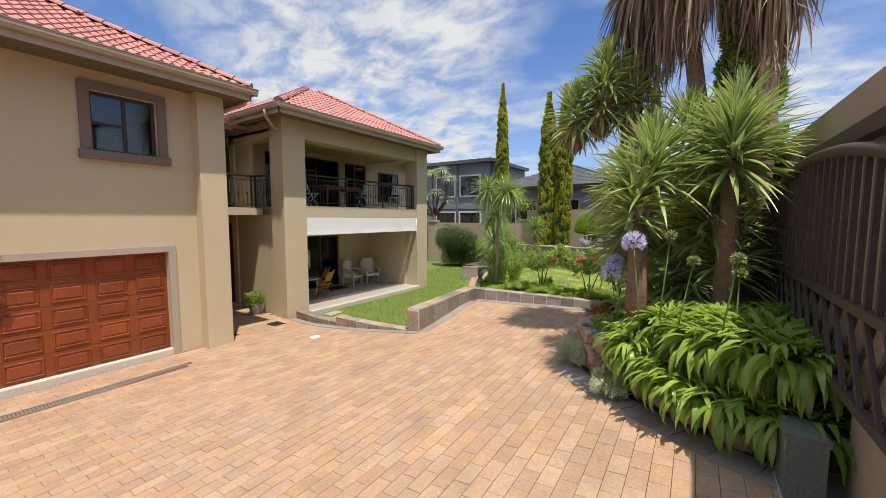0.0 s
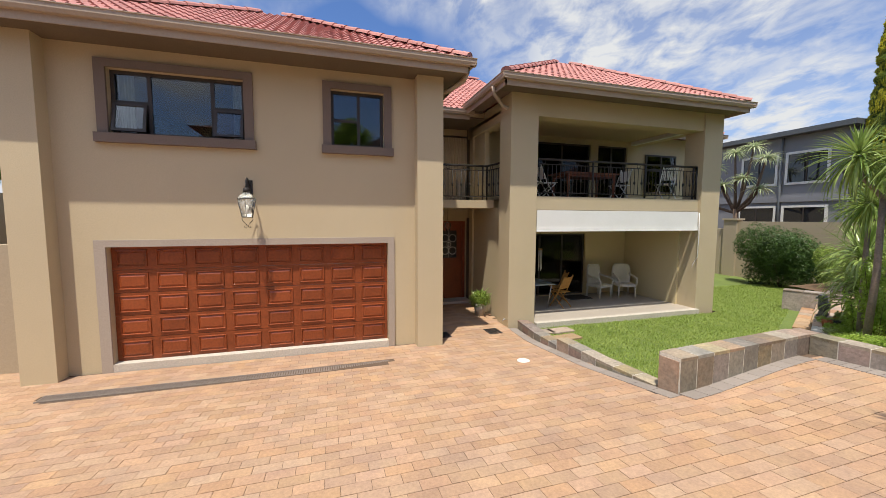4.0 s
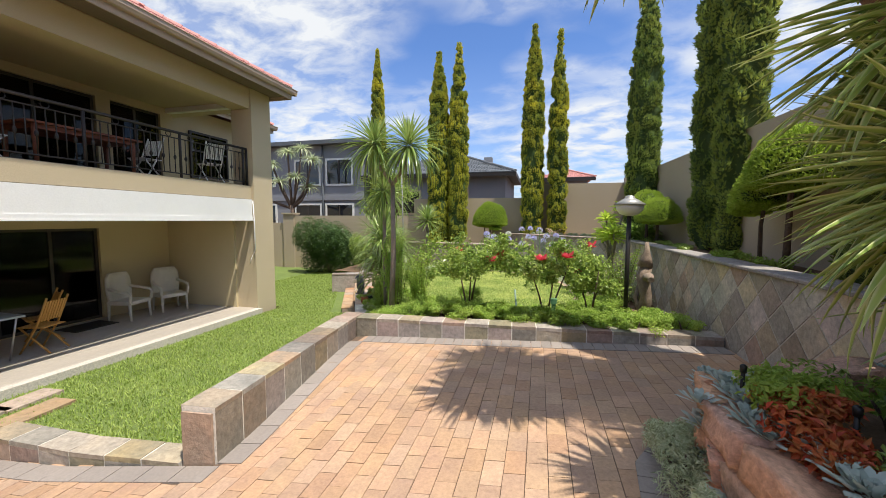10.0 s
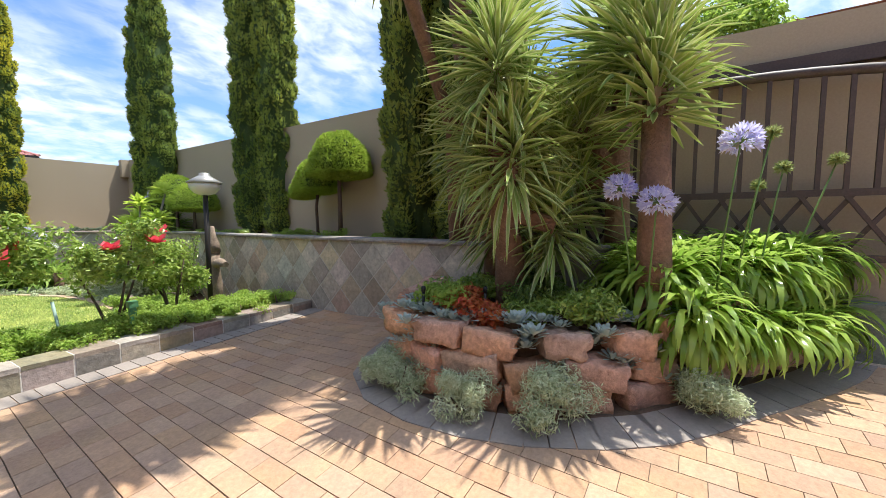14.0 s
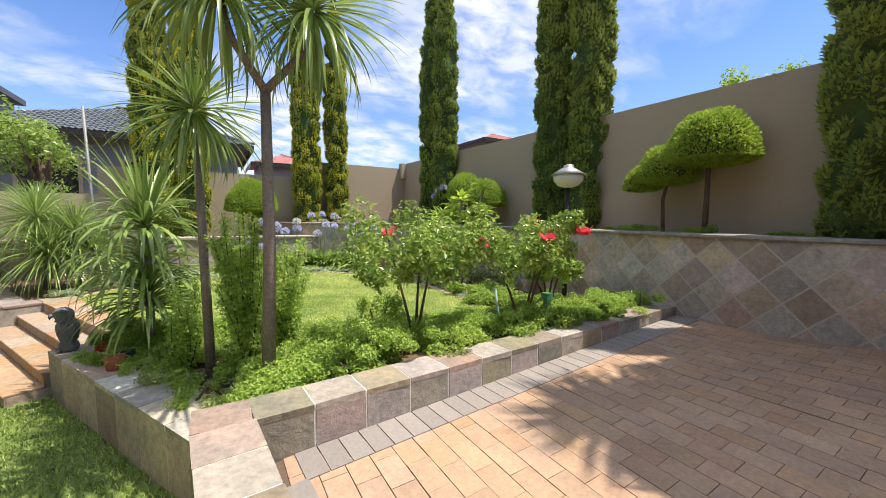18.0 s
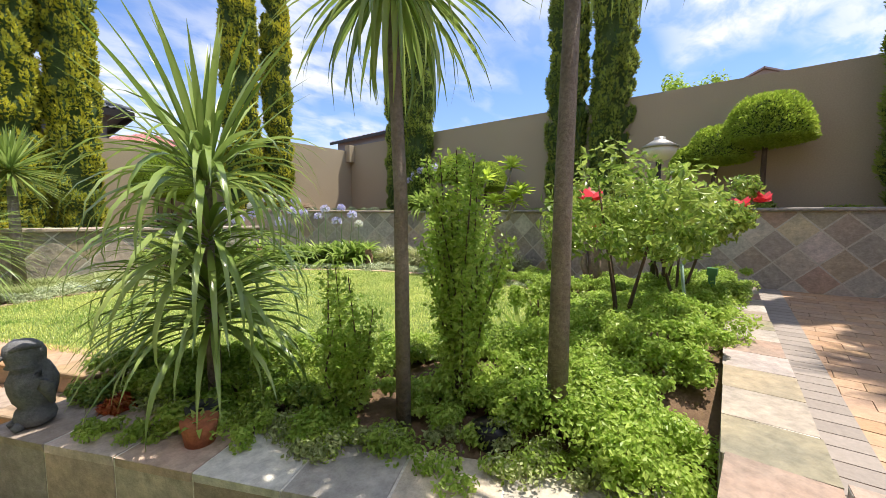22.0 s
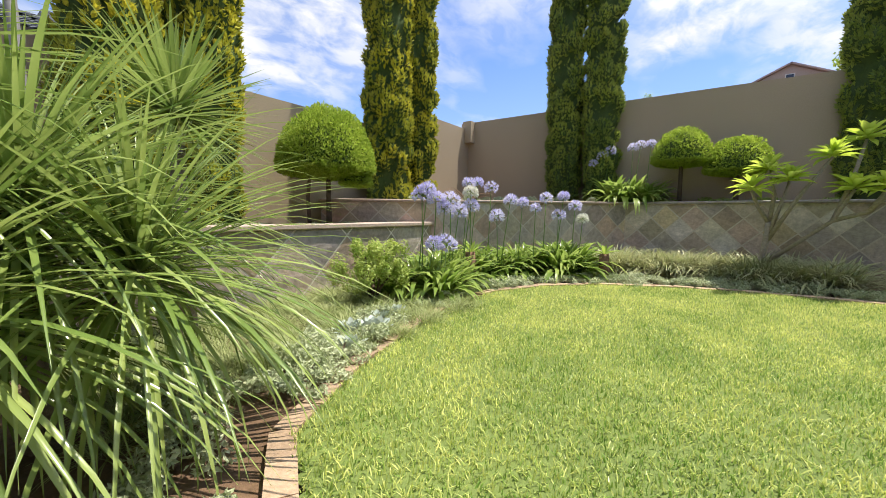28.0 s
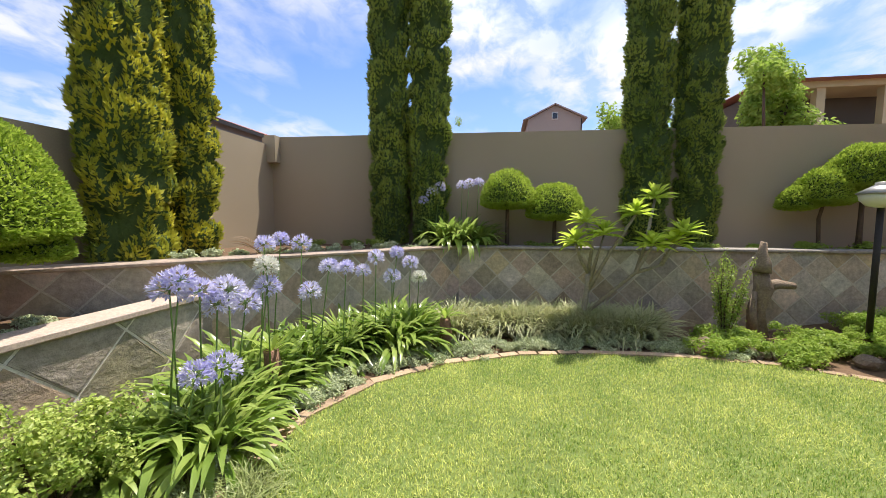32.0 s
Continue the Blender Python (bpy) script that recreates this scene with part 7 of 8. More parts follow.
CLUMP = "dense low cordyline clump with long grassy leaves"
cordyline((-7.75, 17.25, -0.3), [(-7.75, 17.25, -0.35), (-7.75, 17.25, 0.2)], [(-7.75, 17.25, 0.62, 340, 1.25), (-7.45, 17.0, 0.35, 320, 1.15)], CLUMP, 44, 0.06, False, 0.022, (0.2, 1.3), (1.5, -0.5))
cordyline((-8.25, 17.3, -0.3), [(-8.25, 17.3, -0.35), (-8.25, 17.3, 0.2)], [(-8.3, 17.3, 0.95, 300, 1.2), (-8.05, 16.85, 0.3, 300, 1.1)], CLUMP, 54, 0.06, False, 0.022, (0.2, 1.2), (1.5, -0.5))
cordyline((-6.75, 18.45, -0.36), [(-6.75, 18.45, -0.4), (-6.75, 18.45, 1.2)], [(-6.75, 18.45, 1.4, 200, 1.08)], "cordyline with a dense spiky head behind the tile wall", 48, 0.08, True, 0.04, (0.0, 0.6), (1.5, -0.7))
cordyline((-8.7, 18.9, -0.5), [(-8.7, 18.9, -0.95), (-8.7, 18.9, 1.0)], [(-8.7, 18.9, 1.2, 150, 0.95)], "cordyline with a dense spiky head by the wall", 49, 0.07, False, 0.04, (0.0, 0.8), (1.5, -0.6))

# ---- shrubs ----
HIB = "hibiscus bush with glossy leaves and red flowers"
shrub("hibiscus", (-3.62, 10.5, -0.15), (0.94, 0.82, 1.15), 5200, 0.062, LEAF_SHRUB, HIB, seed=101, base=0.40, flowers=4, petal=PETAL_RED, aspect=0.55, lumps=36, rads=(0.11, 0.25), hollow=0.1, stems=3)
shrub("hibiscus", (-2.3, 10.3, -0.15), (0.92, 0.80, 1.10), 5000, 0.062, LEAF_SHRUB, HIB, seed=102, base=0.38, flowers=3, petal=PETAL_RED, aspect=0.55, lumps=36, rads=(0.11, 0.25), hollow=0.1, stems=3)
shrub("hibiscus", (-1.6, 10.55, -0.2), (0.5, 0.5, 0.8), 4000, 0.06, LEAF_SHRUB, HIB, seed=103, base=0.35, flowers=2, petal=PETAL_RED, aspect=0.55, lumps=16, rads=(0.18, 0.36), hollow=0.1)
UPRIGHT = "upright small-leaved shrub with many thin stems between the palms"
wispy("upright_shrub", (-5.15, 10.98, -0.3), 1.45, 0.33, 17, LEAF_GROUND, UPRIGHT, 104, 0.038, 430)
wispy("upright_shrub", (-4.75, 11.2, -0.32), 1.25, 0.30, 14, LEAF_GROUND, UPRIGHT, 105, 0.038, 400)
wispy("upright_shrub", (-5.65, 11.45, -0.42), 0.95, 0.26, 10, LEAF_GROUND, UPRIGHT, 106, 0.036, 340)
shrub("round_bush", (-11.65, 19.25, -0.95), (1.6, 1.0, 2.2), 30000, 0.085, LEAF_HEDGE, "large round dark-green bush by the boundary wall", seed=106, lumps=16)
shrub("round_bush", (-9.9, 19.3, -0.95), (0.9, 0.8, 1.7), 12000, 0.075, LEAF_SHRUB, "leafy green bush by the boundary wall", seed=107, lumps=12)
shrub("light_shrub", (-4.98, 18.08, -0.36), (0.50, 0.42, 0.84), 9000, 0.030, LEAF_PALE, "loose light-green small-leaved shrub before the tile wall", seed=108, aspect=0.75, lumps=44, rads=(0.10, 0.23), hollow=0.1, stems=9)
wispy("narrow_shrub", (-0.75, 12.35, -0.3), 1.3, 0.34, 16, LEAF_SHRUB, "narrow upright dark-leaved shrub by the wall", 110)
g_ = random.Random(9)
GC = "low spreading green ground-cover plant"
for k in range(95):
    x = g_.uniform(-5.15, -0.4)
    y = g_.uniform(9.92, 10.6) if k % 4 else g_.uniform(10.6, 11.35)
    s = g_.uniform(0.24, 0.38)
    shrub("ground_cover", (x, y, bed_high(x, y)), (s, s, s * 0.85), 2300, 0.030, LEAF_LIGHT if x > -2.3 and g_.random() < 0.7 else LEAF_GROUND, GC, "ground cover", 200 + k, 2, 0.65, 0.2, lumps=10, rads=(0.2, 0.42), group="ground cover plants")
for k in range(26):
    t = g_.random()
    x, y = -5.0 - 1.25 * t + g_.uniform(0, 0.5), 9.95 + 2.3 * t + g_.uniform(-0.1, 0.6)
    s = g_.uniform(0.18, 0.3)
    shrub("ground_cover", (x, y, bed_high(x, y)), (s, s, s * 0.75), 2000, 0.030, LEAF_GROUND if k % 4 else LEAF_SHRUB, GC, "ground cover", 240 + k, 2, 0.65, 0.2, lumps=6, group="ground cover plants")
for k in range(16):
    x, y = -0.95 - g_.uniform(0, 0.7), g_.uniform(11.2, 13.0)
    shrub("ground_cover", (x, y, -0.36), (0.28, 0.28, 0.26), 1100, 0.04, LEAF_LIGHT, "bright green leafy ground cover beside the lawn", "ground cover", 260 + k, 2, 0.65, 0.2, lumps=6, group="ground cover plants")
for k in range(120):
    i = g_.uniform(0, 11.0) if k < 70 else g_.uniform(4.2, 10.6)
    a, b = curve[int(i)], curve[int(i) + 1]
    t = i % 1
    x, y = a[0] + (b[0] - a[0]) * t, a[1] + (b[1] - a[1]) * t
    out = Vector((x + 4.0, y - 14.4, 0)).normalized() * (0.12 + 0.38 * g_.random())
    r = g_.uniform(0.17, 0.27)
    shrub("grey_ground_cover", (x + out.x, y + out.y, -0.37), (r, r, r * g_.uniform(0.45, 0.8)), 800, 0.032, LEAF_GREY, "pale grey-green ground cover along the lawn edge", "ground cover", 300 + k, 1, 0.55, 0.2, lumps=7, rads=(0.2, 0.42), group="grey ground cover")

for k in range(40):
    t = g_.random()
    x, y = -6.25 + 4.3 * t, 12.75 - 1.5 * min(1, t * 1.7) + g_.uniform(-0.35, 0.05)
    shrub("ground_cover", (x, y, bed_high(x, y)), (0.24, 0.24, 0.22), 1800, 0.030, LEAF_GROUND if k % 3 else LEAF_SHRUB, "leafy green ground cover along the lawn edge", "ground cover", 420 + k, 1, 0.65, 0.2, lumps=6, group="ground cover plants")

for k in range(30):
    # plants that creep on to the cap of the bed wall
    t = (k + g_.random()) / 30
    x, y = -5.05 - 1.5 * t + g_.uniform(-0.1, 0.2), 10.0 + 2.35 * t + g_.uniform(-0.05, 0.15)
    r = g_.uniform(0.11, 0.19)
    shrub("ground_cover", (x, y, max(bed_high(x, y), -0.44)), (r, r, r * 0.7), 700, 0.026, LEAF_LIGHT if k % 3 == 0 else LEAF_OLIVE if k % 3 == 1 else LEAF_GROUND, "small creeping plant at the edge of the low wall", "ground cover", 700 + k, 1, 0.6, 0.15, lumps=7, group="ground cover plants")

# agapanthus drift and variegated grass along the far wall
ag2 = strap_plant("agapanthus", (-4.28, 17.60, -0.36), 84, 0.66, 0.060, LEAF_AGAP_DEEP, AG + " beside the lawn", "plant", 77, (0.35, 2.3), (1.54, 0.72), group="agapanthus by the lawn", fat=0.6)
for x, y, s in ((-4.08, 17.78, 1.1), (-4.62, 18.12, 0.9), (-4.3, 18.0, 1.05), (-3.86, 17.98, 1.1), (-3.72, 18.25, 1.1), (-3.5, 17.86, 1.05), (-3.28, 18.2, 1.2), (-3.05, 17.8, 1.0), (-2.9, 18.05, 1.15), (-2.62, 17.72, 1.05), (-2.45, 17.95, 1.15), (-2.25, 17.5, 1.1), (-2.0, 17.62, 1.15), (-1.82, 17.25, 1.2), (-1.92, 16.92, 1.2), (-1.62, 16.82, 1.35), (-1.5, 17.15, 1.25), (-1.35, 16.9, 1.1), (0.38, 16.25, 1.3), (0.35, 16.6, 1.15), (0.45, 15.98, 1.0)):
    copy_thing(ag2, pose(x, y, -0.37 if x < 0.1 else 0.86, g_.uniform(-7, 7), g_.uniform(-7, 7), g_.uniform(0, 360)) @ Matrix.Scale(s * g_.uniform(0.98, 1.14) * (1.0 if x < 0.1 else 1.04), 4))
heads = [(-4.15, 17.80, 0.86), (-4.30, 17.82, 0.97), (-4.30, 17.91, 0.90), (-4.05, 17.74, 0.74), (-4.00, 17.68, 0.84), (-3.80, 17.68, 0.70), (-3.50, 17.68, 0.78), (-3.00, 17.53, 0.64), (-3.50, 17.68, 0.97), (-3.05, 18.00, 1.14), (-2.75, 18.00, 1.17), (-2.42, 17.94, 1.11), (-2.80, 17.41, 0.88), (-2.60, 17.30, 0.85), (-2.30, 17.21, 0.77), (-2.00, 16.94, 0.66), (-2.20, 17.08, 0.93), (-1.90, 16.90, 0.96), (-1.70, 16.77, 0.81), (-1.60, 16.67, 0.60), (-4.35, 17.68, 0.30), (-4.20, 17.60, 0.29)]
heads += [(0.40, 16.86, 1.89), (0.50, 16.72, 2.00), (0.50, 16.16, 2.07), (0.60, 15.99, 2.09), (0.35, 17.01, 1.74), (0.52, 16.3, 2.03)]
for k, (x, y, z) in enumerate(heads):
    ground = -0.36 if x < 0.1 else 0.86
    lean = (g_.uniform(-0.1, 0.1), g_.uniform(-0.14, 0.02))
    st = thing("agapanthus_bloom", "tall agapanthus stalk with a round lilac-blue flower head" if z > 0.4 else "short agapanthus stalk with a faded pale flower head", "flower", (x - lean[0], y - lean[1], ground), group="agapanthus blooms")
    bloom(st, (0, 0, 0), z - ground, g_.uniform(0.10, 0.135) if x < -3.4 else g_.uniform(0.085, 0.115), 500 + k, g_.uniform(0.5, 0.9), lean, PETAL_WHITE if k in (8, 19) else None)
lir = strap_plant("variegated_grass", (-0.75, 15.2, -0.36), 84, 0.46, 0.016, LEAF_LIRIOPE, "tuft of variegated mondo grass under the wall", "plant", 79, (0.3, 2.2), (1.56, 0.85), "grass tufts")
for k in range(78):
    t = (k + g_.random()) / 78
    x, y = -0.98 + 0.30 * t + g_.uniform(-0.2, 0.42), 16.45 - 3.1 * t + g_.uniform(-0.1, 0.1)
    copy_thing(lir, pose(min(x, -0.2), y, -0.37, g_.uniform(-8, 8), g_.uniform(-8, 8), g_.uniform(0, 360)) @ Matrix.Scale(g_.uniform(1.15, 1.6), 4))
moss = strap_plant("grass_tuft", (-6.8, 17.4, -0.36), 110, 0.22, 0.006, LEAF_OLIVE, "tuft of fine grassy ground cover", "plant", 80, (0.5, 1.6), (1.4, 0.2), "grass tufts")
for k in range(210):
    x, y = g_.uniform(-7.6, -4.4), g_.uniform(17.0, 18.85)
    copy_thing(moss, pose(x, y, -0.37, 0, 0, g_.uniform(0, 360)) @ Matrix.Scale(g_.uniform(0.8, 1.35), 4))
for k in range(16):
    y = 6.0 + k * 0.9 + g_.uniform(-0.2, 0.2)
    x = g_.uniform(0.28, 0.6)
    s = g_.uniform(0.16, 0.26)
    if 8.3 < y < 16 or y > 17.5:
        shrub("ground_cover", (x, y, 0.84), (s, s * 1.6, s * 0.8), 900, 0.04, LEAF_LIGHT if y < 12 else LEAF_SHRUB, "low green ground cover on the raised bed", "ground cover", 340 + k, 1, 0.6, 0.2, lumps=6, group="ground cover plants")
for k in range(14):
    x, y = g_.uniform(-6.5, -3.4), g_.uniform(19.35, 19.8)
    shrub("grey_ground_cover", (x, y, 0.46), (0.16, 0.14, 0.08), 350, 0.03, LEAF_GREY, "sparse pale ground cover on the upper bed", "ground cover", 370 + k, 1, 0.6, 0.2, lumps=4, group="grey ground cover")
for k in range(12):
    x = -2.6 + k * 0.23
    y = 19.45 - (x + 2.6) * 1.0
    shrub("grey_ground_cover", (x, y, 0.86), (0.18, 0.18, 0.16), 500, 0.04, LEAF_GREY, "pale leafy plants on the corner bed", "ground cover", 390 + k, 1, 0.6, 0.2, lumps=4, group="grey ground cover")


# ---- frangipani ----
def frangipani(at, limbs, label, seed):
    """Bare forked limbs, each ending in a head of pointed leaves."""
    root = thing("frangipani", label, "tree", at)
    part("trunk", tube(bmesh.new(), [(0, 0, -0.02), (0.02, 0.01, 0.35), (0.0, -0.03, 0.72), (0.01, -0.04, 0.96)], [0.052, 0.045, 0.042, 0.034], 9), GREYBARK, root)
    for k, path in enumerate(limbs):
        part("limb", tube(bmesh.new(), path, [0.032 - 0.014 * i / (len(path) - 1) for i in range(len(path))], 8), GREYBARK, root)
        rosette("leaf_head", 30, 0.29, 0.082, LEAF_BRIGHT, root, (0.0, 0.6), (1.35, -0.1), path[-1], seed + k, 0.3, 0.03, 0.55, True, 0.25, 0.07, 0.28)


fork, low, far = (0.01, -0.04, 0.94), (-0.05, -0.70, 0.98), (-0.10, -1.02, 1.10)
frangipani((-0.70, 14.28, -0.36), [[fork, (-0.1, 0.1, 1.16), (-0.20, 0.20, 1.40)], [fork, (0.0, -0.08, 1.35), (0.0, 0.02, 1.70)], [(0.0, -0.03, 0.7), (-0.02, -0.14, 1.15), (-0.15, -0.21, 1.52)], [(0.0, -0.03, 0.66), (-0.12, -0.32, 1.3), (-0.20, -0.61, 1.82)], [(0.02, 0.0, 0.3), low, (-0.25, -0.83, 1.38)], [low, far, (-0.15, -1.29, 1.54)], [far, (-0.15, -1.15, 1.40)], [low, (0.0, -0.85, 1.5), (0.10, -0.97, 2.06)]], "frangipani with bare forked limbs and broad light-green leaves", 61)

# ---- lamp post, driftwood, ornaments ----
lamp = thing("garden_lamp", "dark garden lamp post with a white bowl and a tin hat", "lamp", (-1.02, 10.78, -0.15))
part("post", tube(bmesh.new(), [(0, 0, 0), (0, 0, 1.72)], 0.035, 10), DARK, lamp)
part("bowl", lathe(bmesh.new(), [(0.05, 1.70), (0.14, 1.73), (0.20, 1.80), (0.215, 1.88)], 20), mat("opal_bowl", (0.72, 0.70, 0.62), 0.3, 0.5), lamp)
part("hat", lathe(bmesh.new(), [(0.225, 1.87), (0.24, 1.885), (0.12, 1.96), (0.07, 1.99), (0.07, 2.02), (0.03, 2.03)], 20), mat("tin_hat", (0.35, 0.34, 0.31), 0.4, 0.5, 0.4), lamp)
drift = bmesh.new()
r_ = random.Random(3)
tube(drift, [(0, 0, 0), (0.04, 0.02, 0.4), (-0.03, 0.0, 0.75), (0.03, 0.03, 1.0)], [0.13, 0.10, 0.12, 0.10], 10)
tube(drift, [(0, 0, 0.75), (0.02, -0.2, 0.8), (0.0, -0.42, 0.78)], [0.09, 0.08, 0.05], 8)
tube(drift, [(0.0, 0.02, 0.98), (0.0, 0.0, 1.12), (0.02, 0.02, 1.25), (0.0, 0.0, 1.42)], [0.13, 0.10, 0.06, 0.03], 10)
tube(drift, [(0, 0.05, 0), (-0.1, 0.16, 0.35), (-0.05, 0.12, 0.7)], [0.06, 0.05, 0.03], 7)
for v in drift.verts:
    v.co += Vector((1, 1, 0.4)) * 0.03 * noise.noise(v.co * 9)
ob = part("driftwood_ornament", drift, DRIFT)
ob.matrix_basis = pose(-0.5, 11.75, -0.35)
tagged(ob, "weathered upright driftwood stump carrying a stone ornament", "garden ornament")
for x, y, s, rr in ((-0.88, 12.58, 0.19, 7), (-1.35, 12.9, 0.17, 1), (-1.35, 12.35, 0.14, 2), (-1.55, 11.2, 0.13, 3), (-2.35, 16.75, 0.10, 4), (-7.3, 16.75, 0.09, 5)):
    bm = bmesh.new()
    bmesh.ops.create_icosphere(bm, subdivisions=2, radius=s)
    for v in bm.verts:
        v.co = Vector((v.co.x * 1.2, v.co.y, v.co.z * 0.8)) + v.co.normalized() * s * 0.35 * noise.noise(v.co * 9 + Vector((rr, 0, 0)))
    ob = part("garden_stone", bm, DRIFT)
    ob.matrix_basis = pose(x, y, -0.36 + s * 0.4)
    tagged(ob, "small pale weathered stone at the edge of the bed", "stone", "garden stones")
for x, y, h in ((-1.62, 16.3, 0.42), (-3.35, 17.75, 0.5)):
    bm = tube(bmesh.new(), [(0, 0, 0), (0.02, 0, h * 0.5), (-0.01, 0.01, h)], [0.10, 0.085, 0.07], 9)
    for v in bm.verts:
        v.co += Vector((1, 1, 0)) * 0.03 * noise.noise(v.co * 11)
    ob = part("tree_stump", bm, REDBARK)
    ob.matrix_basis = pose(x, y, -0.37)
    tagged(ob, "short brown tree-fern stump among the agapanthus", "stump", "stumps")
    f_ = thing("stump_fern", "small arching fern growing on the stump", "plant", (x, y, -0.37 + h))
    rosette("leaves", 12, 0.3, 0.05, LEAF_LIGHT, f_, (0.3, 1.2), (1.3, 0.4), seed=int(h * 100), fold=0.1, fat=0.5)
tagged(part("green_post", soft(boxes((-2.2 - 0.03, 9.98, -0.15, -2.2 + 0.03, 10.04, 0.2), (-2.2 - 0.045, 9.965, 0.2, -2.2 + 0.045, 10.055, 0.27)), 0.008), mat("green_plastic", (0.10, 0.26, 0.12), 0.4)), "short green plastic garden light stake", "garden light")
tagged(part("hose_stake", tube(bmesh.new(), [(-2.75, 10.15, -0.15), (-2.8, 10.2, 0.35)], 0.014, 8), mat("grey_green_plastic", (0.30, 0.42, 0.36), 0.4)), "thin pale-green irrigation stake", "irrigation stake")
tagged(part("black_pot", lathe(bmesh.new(), [(0.07, 0), (0.09, 0.12), (0.10, 0.13), (0.085, 0.115), (0.06, 0.03)], 18, (-5.30, 10.66, -0.44)), BLACKPLASTIC), "empty black plastic nursery pot lying in the bed", "plant pot")
for x, y, m_, lb in ((-6.28, 11.84, TERRACOTTA, "small terracotta pot with dark stripes on the wall"), (-6.22, 11.98, BLACKPLASTIC, "small black plastic pot on the wall")):
    pt = thing("small_pot", lb, "plant pot", (x, y, -0.42))
    part("pot", lathe(bmesh.new(), [(0.07, 0), (0.09, 0.13), (0.10, 0.14), (0.085, 0.13), (0.075, 0.1)], 16), m_, pt)
    rosette("leaves", 18, 0.12, 0.03, LEAF_SHRUB, pt, (0.2, 1.0), (1.3, 0.3), (0, 0, 0.1), seed=int(-x * 10), fold=0.1)
for k, (x, y, s, m_, lb) in enumerate(((-6.58, 12.83, 0.17, LEAF_SHRUB, "small leafy plant beside the bird statue"), (-6.5, 12.62, 0.09, LEAF_RED, "red-tipped succulent tuft beside the bird statue"), (-6.42, 12.95, 0.2, LEAF_SHRUB, "small leafy plant beside the bird statue"), (-6.3, 12.55, 0.18, LEAF_SHRUB, "small leafy plant beside the bird statue"), (-6.2, 12.8, 0.2, LEAF_GROUND, "small leafy plant beside the bird statue"))):
    shrub("edge_plant", (x, y, bed_high(x, y)), (s, s, s * 1.2), 1100, 0.045, m_, lb, "plant", 620 + k, 2, 0.5, 0.2, lumps=6)
tagged(part("thin_pole", tube(bmesh.new(), [(-7.66, 18.0, -0.4), (-7.62, 18.0, 1.2), (-7.68, 18.02, 3.4)], 0.026, 8), mat("galvanised_pole", (0.26, 0.25, 0.245), 0.6, 0.4, 0.3)), "thin grey upright pole behind the cordyline clump", "pole")
sp_ = thing("spear_plant", "few upright sword leaves at the edge of the lawn", "plant", (-4.05, 11.15, -0.34))
rosette("leaves", 6, 0.55, 0.035, LEAF_SHRUB, sp_, (0.0, 0.3), (1.5, 1.05), seed=12, fold=0.2, fat=0.5)
shrub("yellow_shrub", (-3.75, 11.15, -0.34), (0.30, 0.26, 0.55), 1500, 0.045, LEAF_LIGHT, "small yellow-green shrub at the edge of the lawn", seed=640, stems=4, lumps=12, rads=(0.2, 0.4))
# bird statue
bm = bmesh.new()
lathe(bm, [(0.055, 0.0), (0.085, 0.02), (0.095, 0.06), (0.085, 0.10), (0.07, 0.12), (0.085, 0.15), (0.105, 0.22), (0.108, 0.28), (0.098, 0.33), (0.085, 0.355), (0.095, 0.37), (0.082, 0.385), (0.088, 0.42), (0.092, 0.45), (0.082, 0.49), (0.05, 0.52), (0.012, 0.53)], 22)
for v in bm.verts:
    r_ = math.hypot(v.co.x, v.co.y)
    if 0.14 < v.co.z < 0.34 and r_ > 0.02:
        v.co += Vector((v.co.x, v.co.y, 0)) / r_ * 0.006 * math.sin(v.co.z * 190 + 6 * math.atan2(v.co.y, v.co.x))
    if v.co.z > 0.36:
        v.co.x -= 0.015 + 0.10 * (v.co.z - 0.36)
tube(bm, [(-0.115, 0, 0.45), (-0.142, 0, 0.425), (-0.145, 0, 0.395)], [0.026, 0.018, 0.004], 8)
for s in (-1, 1):
    tube(bm, [(0.0, 0.085 * s, 0.335), (0.03, 0.108 * s, 0.25), (0.06, 0.085 * s, 0.13)], [0.026, 0.040, 0.012], 8)
    tube(bm, [(-0.09, 0.05 * s, 0.478), (-0.04, 0.075 * s, 0.50), (0.03, 0.08 * s, 0.485)], [0.014, 0.022, 0.010], 6)
    tube(bm, [(-0.07, 0.04 * s, 0.03), (-0.105, 0.045 * s, 0.012)], [0.03, 0.02], 6)
ob = part("bird_statue", bm, CASTSTONE)
ob.matrix_basis = pose(-6.83, 12.75, -0.42, 0, 0, 10) @ Matrix.Scale(0.95, 4)
tagged(ob, "dark grey cast-stone bird statue on the low wall", "statue")
# entrance pot plant
ep = thing("potted_plant", "leafy trailing plant in a pale pot beside the entrance", "potted plant", (-10.75, 6.0, -0.90))
part("pot", lathe(bmesh.new(), [(0.13, 0), (0.18, 0.34), (0.20, 0.36), (0.17, 0.34), (0.15, 0.28)], 18), POT, ep)
g3 = np.random.default_rng(55)
d_ = g3.normal(0, 1, (1400, 3))
d_ /= np.linalg.norm(d_, axis=1)[:, None]
v_, f_ = leaf_cloud(d_ * [0.30, 0.30, 0.24] * g3.uniform(0.4, 1, (1400, 1)) + [0, 0, 0.46], d_, 0.06, g3, 0.6)
np_mesh("leaves", v_, f_, LEAF_SHRUB, ep)
rosette("tall_leaves", 14, 0.5, 0.04, LEAF_DARK, ep, (0.2, 0.9), (1.5, 0.8), (0, 0, 0.4), 5)


